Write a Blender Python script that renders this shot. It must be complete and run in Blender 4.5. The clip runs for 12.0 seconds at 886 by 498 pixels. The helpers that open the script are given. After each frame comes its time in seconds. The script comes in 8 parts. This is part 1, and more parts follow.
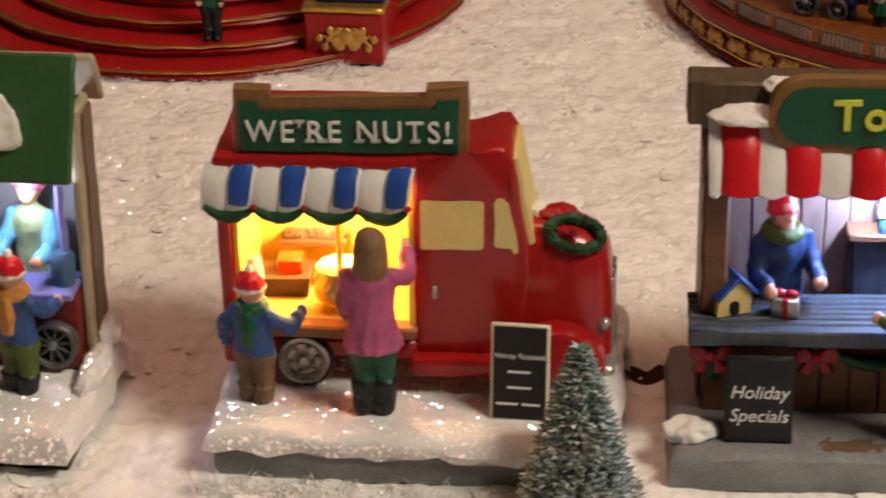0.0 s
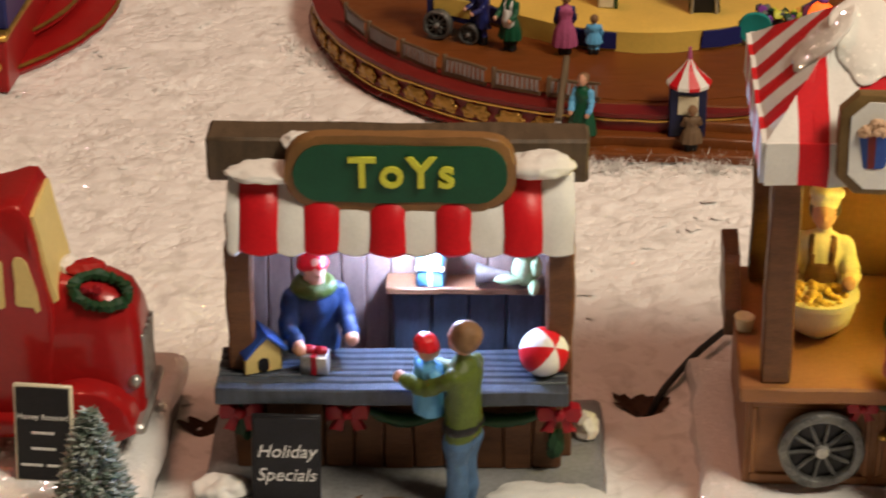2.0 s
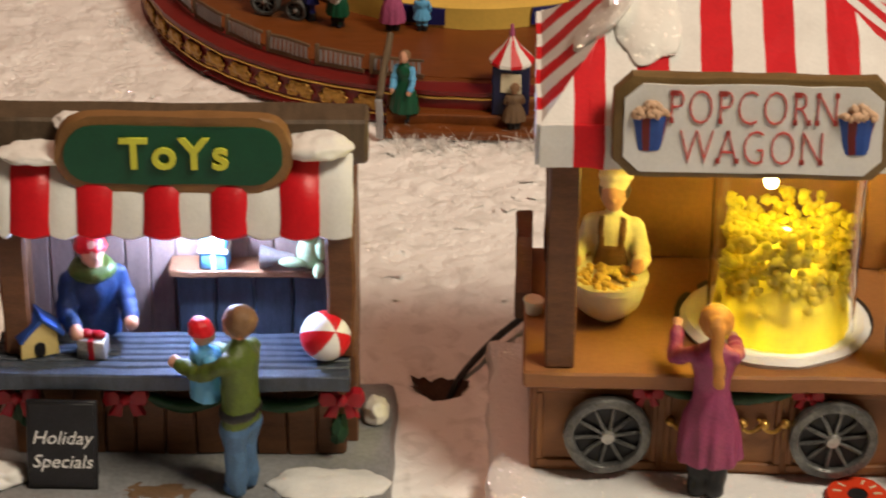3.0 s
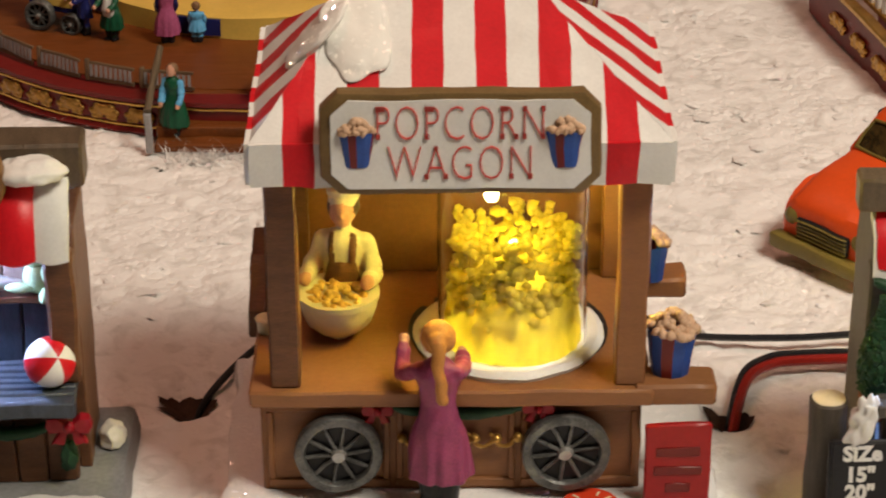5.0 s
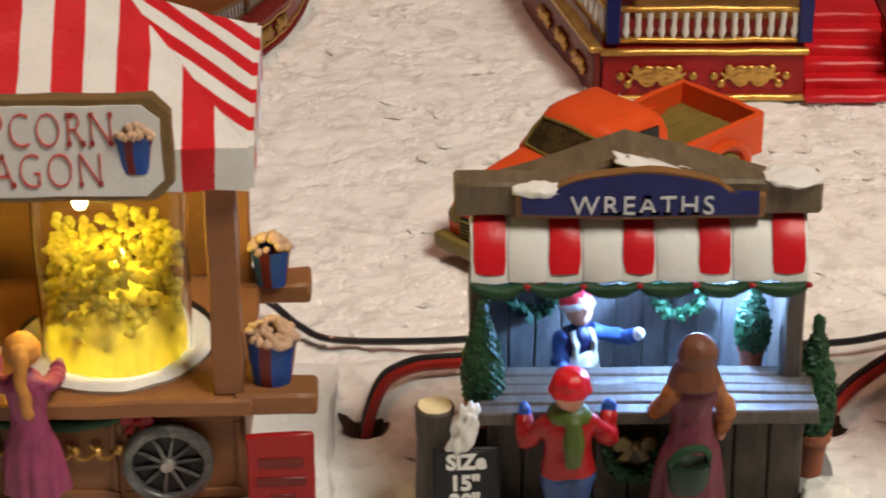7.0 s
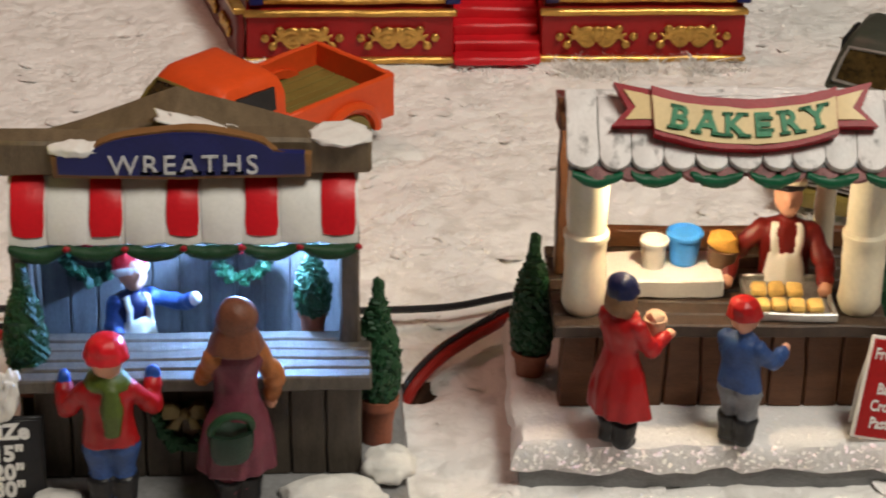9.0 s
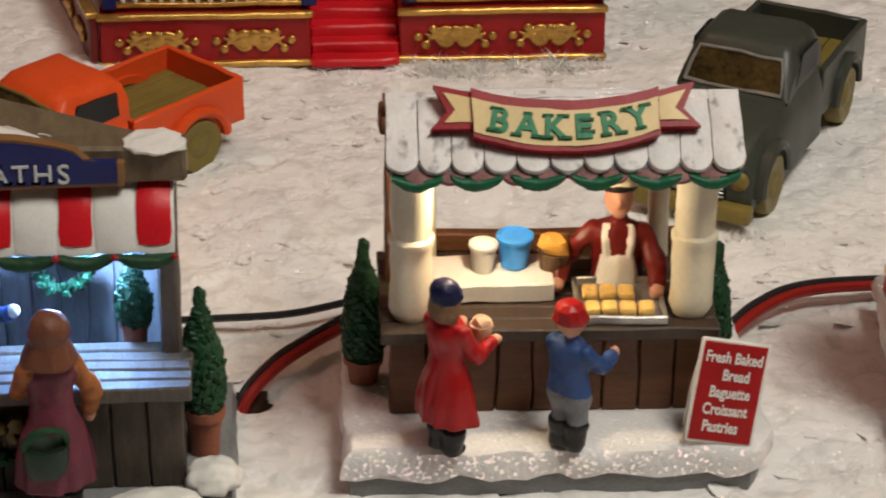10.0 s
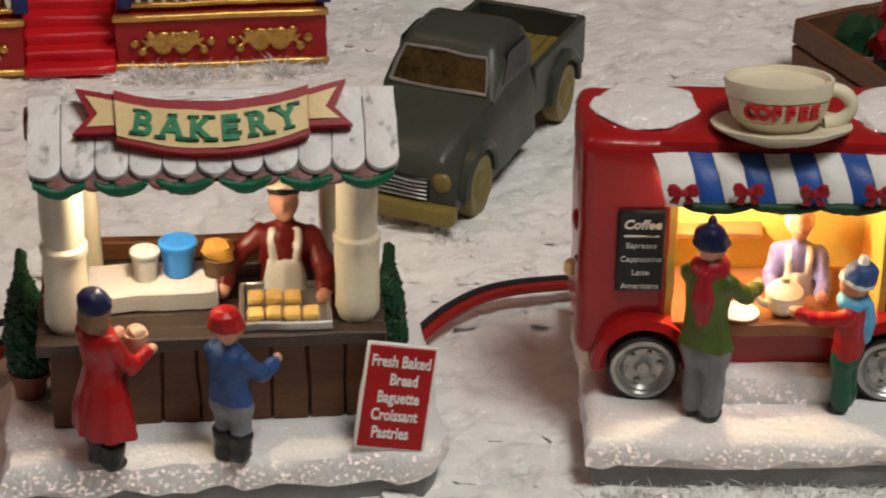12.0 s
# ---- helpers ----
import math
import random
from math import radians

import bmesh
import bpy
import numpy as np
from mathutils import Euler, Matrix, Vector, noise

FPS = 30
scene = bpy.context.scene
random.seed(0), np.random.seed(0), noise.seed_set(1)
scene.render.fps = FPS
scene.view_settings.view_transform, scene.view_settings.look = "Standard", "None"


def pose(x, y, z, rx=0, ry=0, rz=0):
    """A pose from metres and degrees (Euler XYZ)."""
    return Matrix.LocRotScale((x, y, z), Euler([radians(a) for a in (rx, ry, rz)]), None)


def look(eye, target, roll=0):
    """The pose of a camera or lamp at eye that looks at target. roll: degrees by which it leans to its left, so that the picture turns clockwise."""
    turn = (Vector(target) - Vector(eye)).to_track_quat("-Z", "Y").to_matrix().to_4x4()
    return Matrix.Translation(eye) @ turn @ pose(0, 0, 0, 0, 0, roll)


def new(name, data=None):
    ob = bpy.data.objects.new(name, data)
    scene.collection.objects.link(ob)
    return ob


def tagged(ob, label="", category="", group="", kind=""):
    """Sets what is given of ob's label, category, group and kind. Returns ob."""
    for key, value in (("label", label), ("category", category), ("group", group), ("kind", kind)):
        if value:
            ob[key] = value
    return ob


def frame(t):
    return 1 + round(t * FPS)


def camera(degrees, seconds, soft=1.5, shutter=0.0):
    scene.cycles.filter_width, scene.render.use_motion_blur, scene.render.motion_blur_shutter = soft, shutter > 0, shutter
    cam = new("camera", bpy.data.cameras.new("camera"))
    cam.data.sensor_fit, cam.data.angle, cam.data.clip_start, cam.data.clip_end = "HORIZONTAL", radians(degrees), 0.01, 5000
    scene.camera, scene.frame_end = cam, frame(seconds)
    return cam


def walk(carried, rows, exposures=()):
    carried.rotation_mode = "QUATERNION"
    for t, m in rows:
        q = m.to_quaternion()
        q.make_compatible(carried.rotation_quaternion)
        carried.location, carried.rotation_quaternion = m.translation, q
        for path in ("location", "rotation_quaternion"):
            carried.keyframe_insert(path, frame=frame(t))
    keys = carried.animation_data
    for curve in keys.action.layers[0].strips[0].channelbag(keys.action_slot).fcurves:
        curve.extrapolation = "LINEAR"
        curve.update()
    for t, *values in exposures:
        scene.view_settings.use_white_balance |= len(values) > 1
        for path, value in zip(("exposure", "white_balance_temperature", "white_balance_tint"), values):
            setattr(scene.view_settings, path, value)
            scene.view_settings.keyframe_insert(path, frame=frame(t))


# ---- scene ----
from mathutils.bvhtree import BVHTree


def aimed(x, y, z, yaw, pitch, roll):
    """A camera at a place, turned left by yaw, up by pitch and leaning left by roll."""
    return pose(x, y, z, 0, 0, yaw) @ pose(0, 0, 0, 90 + pitch) @ pose(0, 0, 0, 0, 0, roll)


cam = camera(20.000, 12.0, soft=1.9, shutter=0.35)
walk(cam, [
    (0.0, aimed(0.0911, -0.7427, 0.4348, 7.438, -25.883, -1.007)),
    (0.5, aimed(0.1217, -0.7349, 0.4471, 6.635, -26.503, -0.704)),
    (1.0, aimed(0.1524, -0.7265, 0.4510, 5.864, -26.740, -0.641)),
    (1.5, aimed(0.1754, -0.7194, 0.4505, 5.264, -26.957, -0.683)),
    (2.0, aimed(0.2074, -0.7039, 0.4556, 4.658, -26.827, -0.267)),
    (2.5, aimed(0.2343, -0.6924, 0.4543, 3.838, -26.842, 0.343)),
    (3.0, aimed(0.2579, -0.6858, 0.4524, 3.170, -27.490, 0.416)),
    (3.5, aimed(0.2823, -0.6794, 0.4559, 2.496, -27.996, 0.085)),
    (3.7, aimed(0.2879, -0.6778, 0.4561, 2.304, -28.132, -0.159)),
    (5.3, aimed(0.3382, -0.6707, 0.4582, 1.188, -27.711, -0.220)),
    (5.5, aimed(0.3523, -0.6693, 0.4620, 1.451, -27.808, -0.202)),
    (6.0, aimed(0.3781, -0.6638, 0.4615, 0.857, -27.872, -0.041)),
    (6.5, aimed(0.4050, -0.6583, 0.4589, 0.300, -27.993, -0.314)),
    (6.7, aimed(0.4132, -0.6558, 0.4568, 0.036, -28.040, -0.329)),
    (8.3, aimed(0.4919, -0.6405, 0.4466, -2.332, -28.526, 1.036)),
    (8.5, aimed(0.5010, -0.6385, 0.4425, -2.714, -28.532, 1.164)),
    (9.0, aimed(0.5267, -0.6355, 0.4390, -3.458, -28.599, 1.076)),
    (9.5, aimed(0.5484, -0.6300, 0.4376, -4.086, -28.688, 0.889)),
    (10.0, aimed(0.5675, -0.6267, 0.4374, -4.571, -28.709, 0.705)),
    (10.5, aimed(0.5893, -0.6253, 0.4343, -5.049, -28.611, 0.552)),
    (11.0, aimed(0.6093, -0.6241, 0.4294, -5.675, -28.531, 0.522)),
    (11.5, aimed(0.6247, -0.6194, 0.4258, -6.519, -28.486, 0.598)),
    (12.0, aimed(0.6386, -0.6176, 0.4253, -7.298, -28.317, 0.558)),
], exposures=[(0, -0.1, 7000, 10), (1, -0.06, 7150, 10), (3.5, -0.1, 7000, 10), (5.5, -0.14, 6700, 10), (8.5, -0.4, 6300, 9), (10, -0.6, 6200, 9), (12, -0.73, 5930, 9)])


# ---- world and lights ----
CM = 0.01


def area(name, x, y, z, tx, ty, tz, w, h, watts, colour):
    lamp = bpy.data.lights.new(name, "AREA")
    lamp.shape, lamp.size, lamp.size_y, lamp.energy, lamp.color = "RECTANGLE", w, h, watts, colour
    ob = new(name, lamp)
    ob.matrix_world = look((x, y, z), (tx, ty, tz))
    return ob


def led(name, x, y, z, watts, colour, radius=0.25):
    """A small point lamp; place in centimetres."""
    lamp = bpy.data.lights.new(name, "POINT")
    lamp.energy, lamp.color, lamp.shadow_soft_size = watts, colour, radius * CM
    ob = new(name, lamp)
    ob.location = (x * CM, y * CM, z * CM)
    return ob


world = bpy.data.worlds.new("room_air")
scene.world = world
world.use_nodes = True
world.node_tree.nodes["Background"].inputs[0].default_value = (1.0, 0.9, 0.82, 1)
world.node_tree.nodes["Background"].inputs[1].default_value = 0.032

area("ceiling_lamp_right", 1.14, -0.52, 1.56, 0.4, 0.05, 0.0, 0.6, 0.45, 31.5, (1.0, 0.91, 0.77))
# reddish fill light, added to tint the left side and lift its shade
area("warm_fill_left", -0.1, 0.5, 1.66, 0.0, 0.15, 0.0, 0.5, 0.4, 7.0, (1.0, 0.48, 0.34))

# ---- materials ----
def nodes_of(name):
    m = bpy.data.materials.new(name)
    m.use_nodes = True
    return m, m.node_tree.nodes, m.node_tree.links, m.node_tree.nodes["Principled BSDF"]


def paint(name, colour, rough=0.45, vary=0.25, scale=90.0, bump=0.15, metal=0.0, grime=0.0, coat=0.0, stretch=(1, 1, 1)):
    """Brushed craft paint: two sizes of noise in colour and roughness, and a fine relief."""
    m, n, l, b = nodes_of(name)
    co = n.new("ShaderNodeTexCoord")
    mp = n.new("ShaderNodeMapping")
    mp.inputs["Scale"].default_value = stretch
    l.new(co.outputs["Object"], mp.inputs[0])
    big, small = n.new("ShaderNodeTexNoise"), n.new("ShaderNodeTexNoise")
    big.inputs["Scale"].default_value, small.inputs["Scale"].default_value = scale, scale * 9
    small.inputs["Detail"].default_value = 4
    mix = n.new("ShaderNodeMix")
    mix.data_type = "RGBA"
    dark = [c * (1 - vary) for c in colour]
    light = [min(1, c * (1 + vary * 0.6)) for c in colour]
    mix.inputs["A"].default_value, mix.inputs["B"].default_value = (*dark, 1), (*light, 1)
    add = n.new("ShaderNodeMath")
    add.operation = "MULTIPLY_ADD"
    add.inputs[1].default_value, add.inputs[2].default_value = 0.5, 0.0
    for k in (big, small):
        l.new(mp.outputs[0], k.inputs["Vector"])
    half = n.new("ShaderNodeMath")
    half.operation = "MULTIPLY_ADD"
    half.inputs[1].default_value = 0.55
    l.new(big.outputs["Fac"], half.inputs[0])
    l.new(small.outputs["Fac"], add.inputs[0])
    l.new(add.outputs[0], half.inputs[2])
    ramp = n.new("ShaderNodeValToRGB")
    ramp.color_ramp.elements[0].position, ramp.color_ramp.elements[1].position = 0.3, 0.75
    l.new(half.outputs[0], ramp.inputs[0])
    l.new(ramp.outputs[0], mix.inputs["Factor"])
    out = mix.outputs["Result"]
    if grime:
        g = n.new("ShaderNodeTexNoise")
        g.inputs["Scale"].default_value, g.inputs["Detail"].default_value = scale * 2.5, 6
        l.new(mp.outputs[0], g.inputs["Vector"])
        gr = n.new("ShaderNodeValToRGB")
        gr.color_ramp.elements[0].position, gr.color_ramp.elements[1].position = 0.56, 0.7
        l.new(g.outputs["Fac"], gr.inputs[0])
        gm = n.new("ShaderNodeMix")
        gm.data_type = "RGBA"
        gm.inputs["B"].default_value = (*[c * 0.25 for c in colour], 1)
        sc = n.new("ShaderNodeMath")
        sc.operation = "MULTIPLY"
        sc.inputs[1].default_value = grime
        l.new(gr.outputs[0], sc.inputs[0])
        l.new(sc.outputs[0], gm.inputs["Factor"])
        l.new(out, gm.inputs["A"])
        out = gm.outputs["Result"]
    l.new(out, b.inputs["Base Color"])
    b.inputs["Roughness"].default_value, b.inputs["Metallic"].default_value = rough, metal
    b.inputs["Coat Weight"].default_value = coat
    b.inputs["Specular IOR Level"].default_value = 0.28
    if bump:
        bp = n.new("ShaderNodeBump")
        bp.inputs["Strength"].default_value, bp.inputs["Distance"].default_value = bump, 0.0006
        l.new(half.outputs[0], bp.inputs["Height"])
        l.new(bp.outputs[0], b.inputs["Normal"])
    return m


def snow(name, colour=(0.8, 0.79, 0.78), sparkle=0.0, scale=160.0, bump=0.6, deep=0.0012, thin=0.0):
    """Flocked snow, with mica glitter where sparkle is given."""
    m, n, l, b = nodes_of(name)
    co = n.new("ShaderNodeTexCoord")
    t = n.new("ShaderNodeTexNoise")
    t.inputs["Scale"].default_value, t.inputs["Detail"].default_value = scale, 8
    l.new(co.outputs["Object"], t.inputs["Vector"])
    big = n.new("ShaderNodeTexNoise")
    big.inputs["Scale"].default_value, big.inputs["Detail"].default_value = 22, 3
    l.new(co.outputs["Object"], big.inputs["Vector"])
    mix = n.new("ShaderNodeMix")
    mix.data_type = "RGBA"
    mix.inputs["A"].default_value = (*[c * 0.86 for c in colour], 1)
    mix.inputs["B"].default_value = (*colour, 1)
    l.new(big.outputs["Fac"], mix.inputs["Factor"])
    shade = mix.outputs["Result"]
    if thin:
        # the sheet wears thin in ragged spots and its backing shows through
        mid = n.new("ShaderNodeTexNoise")
        mid.inputs["Scale"].default_value, mid.inputs["Detail"].default_value, mid.inputs["Distortion"].default_value = 85, 5, 0.8
        l.new(co.outputs["Object"], mid.inputs["Vector"])
        spot = n.new("ShaderNodeValToRGB")
        spot.color_ramp.elements[0].position, spot.color_ramp.elements[1].position = 0.5, 0.66
        l.new(mid.outputs["Fac"], spot.inputs[0])
        much = n.new("ShaderNodeMath")
        much.operation = "MULTIPLY"
        much.inputs[1].default_value = thin
        l.new(spot.outputs[0], much.inputs[0])
        worn = n.new("ShaderNodeMix")
        worn.data_type = "RGBA"
        worn.inputs["B"].default_value = (colour[0] * 0.6, colour[1] * 0.585, colour[2] * 0.56, 1)
        l.new(much.outputs[0], worn.inputs["Factor"])
        l.new(shade, worn.inputs["A"])
        shade = worn.outputs["Result"]
    l.new(shade, b.inputs["Base Color"])
    b.inputs["Roughness"].default_value = 0.6
    b.inputs["Subsurface Weight"].default_value = 0.0
    bp = n.new("ShaderNodeBump")
    bp.inputs["Strength"].default_value, bp.inputs["Distance"].default_value = bump, deep
    l.new(t.outputs["Fac"], bp.inputs["Height"])
    last = bp
    if sparkle:
        v = n.new("ShaderNodeTexVoronoi")
        v.inputs["Scale"].default_value = 1050
        l.new(co.outputs["Object"], v.inputs["Vector"])
        sep = n.new("ShaderNodeSeparateColor")
        l.new(v.outputs["Color"], sep.inputs[0])
        # single flakes are turned and shiny
        pick = n.new("ShaderNodeMath")
        pick.operation = "GREATER_THAN"
        pick.inputs[1].default_value = 1 - sparkle
        l.new(sep.outputs[0], pick.inputs[0])
        off = n.new("ShaderNodeVectorMath")
        off.operation = "MULTIPLY_ADD"
        off.inputs[1].default_value, off.inputs[2].default_value = (2.3, 2.3, 0.5), (-1.15, -1.4, -0.2)
        l.new(v.outputs["Color"], off.inputs[0])
        tilt = n.new("ShaderNodeVectorMath")
        tilt.operation = "SCALE"
        l.new(off.outputs[0], tilt.inputs[0])
        l.new(pick.outputs[0], tilt.inputs["Scale"])
        both = n.new("ShaderNodeVectorMath")
        both.operation = "ADD"
        l.new(bp.outputs[0], both.inputs[0])
        l.new(tilt.outputs[0], both.inputs[1])
        norm = n.new("ShaderNodeVectorMath")
        norm.operation = "NORMALIZE"
        l.new(both.outputs[0], norm.inputs[0])
        flake = n.new("ShaderNodeBsdfGlossy")
        flake.inputs["Roughness"].default_value = 0.14
        hue = n.new("ShaderNodeVectorMath")
        hue.operation = "MULTIPLY_ADD"
        hue.inputs[1].default_value, hue.inputs[2].default_value = (0.3, 0.3, 0.3), (0.5, 0.5, 0.5)
        l.new(v.outputs["Color"], hue.inputs[0])
        tint = n.new("ShaderNodeVectorMath")
        tint.operation = "SCALE"
        l.new(hue.outputs[0], tint.inputs[0])
        l.new(pick.outputs[0], tint.inputs["Scale"])
        l.new(tint.outputs[0], flake.inputs["Color"])
        l.new(norm.outputs[0], flake.inputs["Normal"])
        both_bsdf = n.new("ShaderNodeAddShader")
        l.new(b.outputs[0], both_bsdf.inputs[0])
        l.new(flake.outputs[0], both_bsdf.inputs[1])
        l.new(both_bsdf.outputs[0], n["Material Output"].inputs["Surface"])
    l.new(last.outputs[0], b.inputs["Normal"])
    return m


def glow(name, colour, strength):
    m, n, l, b = nodes_of(name)
    b.inputs["Base Color"].default_value = (*colour, 1)
    b.inputs["Emission Color"].default_value = (*colour, 1)
    b.inputs["Emission Strength"].default_value = strength
    return m


def glass(name, colour=(1, 1, 1), rough=0.02):
    m, n, l, b = nodes_of(name)
    b.inputs["Base Color"].default_value = (*colour, 1)
    b.inputs["Transmission Weight"].default_value = 1
    b.inputs["Roughness"].default_value = rough
    b.inputs["IOR"].default_value = 1.15
    return m


M_FLUFF = snow("snow_fluff", (0.9, 0.885, 0.865), 0.03, 230.0, 0.5, 0.0018, 0.5)


def crystals(m):
    """Adds patches of coarse crystals to the relief of a snow material."""
    n, l = m.node_tree.nodes, m.node_tree.links
    co = n.new("ShaderNodeTexCoord")
    v = n.new("ShaderNodeTexVoronoi")
    v.inputs["Scale"].default_value = 330
    where = n.new("ShaderNodeTexNoise")
    where.inputs["Scale"].default_value, where.inputs["Detail"].default_value = 45, 4
    for k in (v, where):
        l.new(co.outputs["Object"], k.inputs["Vector"])
    ramp = n.new("ShaderNodeValToRGB")
    ramp.color_ramp.elements[0].position, ramp.color_ramp.elements[1].position = 0.47, 0.56
    l.new(where.outputs["Fac"], ramp.inputs[0])
    mul = n.new("ShaderNodeMath")
    mul.operation = "MULTIPLY"
    l.new(v.outputs["Distance"], mul.inputs[0])
    l.new(ramp.outputs[0], mul.inputs[1])
    first = next(k for k in n if k.type == "BUMP")
    bp = n.new("ShaderNodeBump")
    bp.invert = True
    bp.inputs["Strength"].default_value, bp.inputs["Distance"].default_value = 0.45, 0.0016
    l.new(mul.outputs[0], bp.inputs["Height"])
    l.new(bp.outputs[0], first.inputs["Normal"])


crystals(M_FLUFF)
M_GLIT = snow("glitter_snow", (0.76, 0.75, 0.745), 0.2, 260.0, 0.5)
M_RED = paint("red_paint", (0.33, 0.01, 0.011), 0.32, 0.2, 60, 0.2)
M_TRUCK = paint("truck_red", (0.34, 0.011, 0.012), 0.28, 0.22, 50, 0.3, coat=0.25)
M_CRIMSON = paint("crimson_paint", (0.3, 0.008, 0.016), 0.4, 0.25, 120, 0.3)
M_STRIPE = paint("stripe_red", (0.58, 0.012, 0.02), 0.35, 0.18, 90, 0.3)
M_WHITE = paint("white_paint", (0.72, 0.71, 0.68), 0.45, 0.1, 90, 0.25)
M_LETTER = paint("brushed_white_letter", (0.62, 0.63, 0.64), 0.4, 0.35, 200, 0.4)
M_IVORY = paint("ivory_paint", (0.72, 0.66, 0.5), 0.35, 0.12, 70, 0.2)
M_BLUE = paint("blue_paint", (0.02, 0.075, 0.32), 0.4, 0.25, 110, 0.3)
M_NAVY = paint("navy_paint", (0.015, 0.02, 0.12), 0.3, 0.25, 110, 0.2)
M_GREEN = paint("green_paint", (0.006, 0.075, 0.035), 0.4, 0.2, 90, 0.2)
M_DGREEN = paint("dark_green_paint", (0.011, 0.05, 0.019), 0.5, 0.35, 160, 0.6)
M_OLIVE = paint("olive_green_paint", (0.075, 0.11, 0.018), 0.45, 0.38, 130, 0.5)
M_BROWN = paint("brown_wood_paint", (0.14, 0.06, 0.027), 0.42, 0.42, 60, 0.7, stretch=(1, 1, 5))
M_TAN = paint("tan_wood_paint", (0.26, 0.11, 0.043), 0.45, 0.18, 60, 0.3, stretch=(1, 1, 3))
M_DKWOOD = paint("dark_wood_paint", (0.06, 0.04, 0.028), 0.33, 0.5, 70, 0.7, stretch=(5, 1, 1))
M_GREYWOOD = paint("grey_wood_paint", (0.13, 0.094, 0.058), 0.5, 0.45, 70, 0.7, stretch=(6, 1, 1))
M_GREYWOODV = paint("grey_wood_upright", (0.088, 0.072, 0.056), 0.5, 0.45, 70, 0.7, stretch=(6, 6, 1))
M_WALLWOOD = paint("mauve_wall_wood", (0.2, 0.13, 0.105), 0.5, 0.4, 70, 0.7, stretch=(6, 6, 1))
M_BACKBOARD = paint("grey_back_boards", (0.15, 0.14, 0.13), 0.5, 0.4, 70, 0.7, stretch=(6, 6, 1))
M_COUNTER = paint("dark_counter_wood", (0.092, 0.08, 0.066), 0.34, 0.5, 70, 0.8, stretch=(6, 1, 1))
M_FRAME = paint("sign_frame_brown", (0.22, 0.11, 0.04), 0.45, 0.25, 120, 0.3)
M_YELLOW = paint("window_cream", (0.72, 0.56, 0.22), 0.5, 0.12, 70, 0.2)
M_LEMON = paint("lemon_wall", (0.72, 0.5, 0.1), 0.5, 0.12, 70, 0.2)
M_BLACK = paint("black_paint", (0.014, 0.014, 0.016), 0.4, 0.4, 120, 0.3)
M_GREY = paint("slate_grey", (0.13, 0.135, 0.14), 0.5, 0.3, 60, 0.5)
M_PLINTH = paint("plinth_grey", (0.22, 0.222, 0.225), 0.5, 0.35, 60, 0.5, stretch=(1, 1, 3))
M_BEAM = paint("weathered_beam", (0.1, 0.068, 0.042), 0.42, 0.45, 70, 0.7, stretch=(5, 1, 1))
M_GABLE = paint("olive_brown_gable", (0.15, 0.112, 0.068), 0.42, 0.45, 70, 0.7, stretch=(5, 1, 1))
M_SILVER = paint("silver_paint", (0.42, 0.41, 0.39), 0.32, 0.4, 140, 0.3, metal=0.6)
M_GOLD = paint("gold_paint", (0.62, 0.36, 0.09), 0.3, 0.4, 200, 0.5, metal=0.75)
M_PINK = paint("pink_coat", (0.42, 0.09, 0.2), 0.5, 0.38, 130, 0.5)
M_MAUVE = paint("plum_coat", (0.28, 0.05, 0.12), 0.45, 0.38, 130, 0.5)
M_SKIN = paint("skin_paint", (0.58, 0.3, 0.2), 0.5, 0.15, 120, 0.1)
M_HAIR = paint("brown_hair", (0.22, 0.12, 0.06), 0.55, 0.35, 200, 0.6)
M_BLOND = paint("ginger_hair", (0.52, 0.22, 0.05), 0.55, 0.35, 200, 0.6)
M_DENIM = paint("denim_blue", (0.06, 0.13, 0.24), 0.5, 0.38, 130, 0.5)
M_JACKET = paint("jacket_blue", (0.03, 0.07, 0.21), 0.45, 0.4, 130, 0.5)
M_LAVENDER = paint("lavender_shirt", (0.2, 0.2, 0.5), 0.5, 0.2, 110, 0.3)
M_WINDOW = paint("brown_cab_glass", (0.07, 0.045, 0.015), 0.1, 0.85, 55, 0.0, coat=1.0)
M_KHAKI = paint("khaki_brown", (0.15, 0.09, 0.05), 0.5, 0.25, 110, 0.3)
M_GREYCLOTH = paint("grey_trousers", (0.17, 0.18, 0.2), 0.5, 0.25, 110, 0.3)
M_CREAM = paint("cream_shirt", (0.68, 0.6, 0.42), 0.5, 0.15, 110, 0.2)
M_ORANGE = paint("orange_enamel", (0.7, 0.08, 0.014), 0.38, 0.12, 50, 0.1)
M_TRUCKGREY = paint("grey_green_enamel", (0.05, 0.055, 0.043), 0.36, 0.25, 40, 0.15)
M_WAX = paint("olive_plastic", (0.19, 0.145, 0.035), 0.4, 0.2, 60, 0.1)
M_TERRA = paint("terracotta", (0.3, 0.1, 0.055), 0.6, 0.25, 90, 0.4)
M_RUBBER = paint("black_rubber", (0.02, 0.02, 0.02), 0.55, 0.3, 100, 0.2)
M_CABLE_R = paint("red_cable", (0.3, 0.02, 0.015), 0.3, 0.2, 60, 0.0)
M_CABLE_B = paint("glossy_black_sheath", (0.025, 0.025, 0.028), 0.2, 0.3, 60, 0.0, coat=0.6)
M_FLOCK = paint("flock_tips", (0.42, 0.46, 0.43), 0.8, 0.3, 300, 0.3)
M_PEWTER = paint("pewter_paint", (0.15, 0.15, 0.145), 0.36, 0.75, 160, 0.7, metal=0.5, grime=0.6)
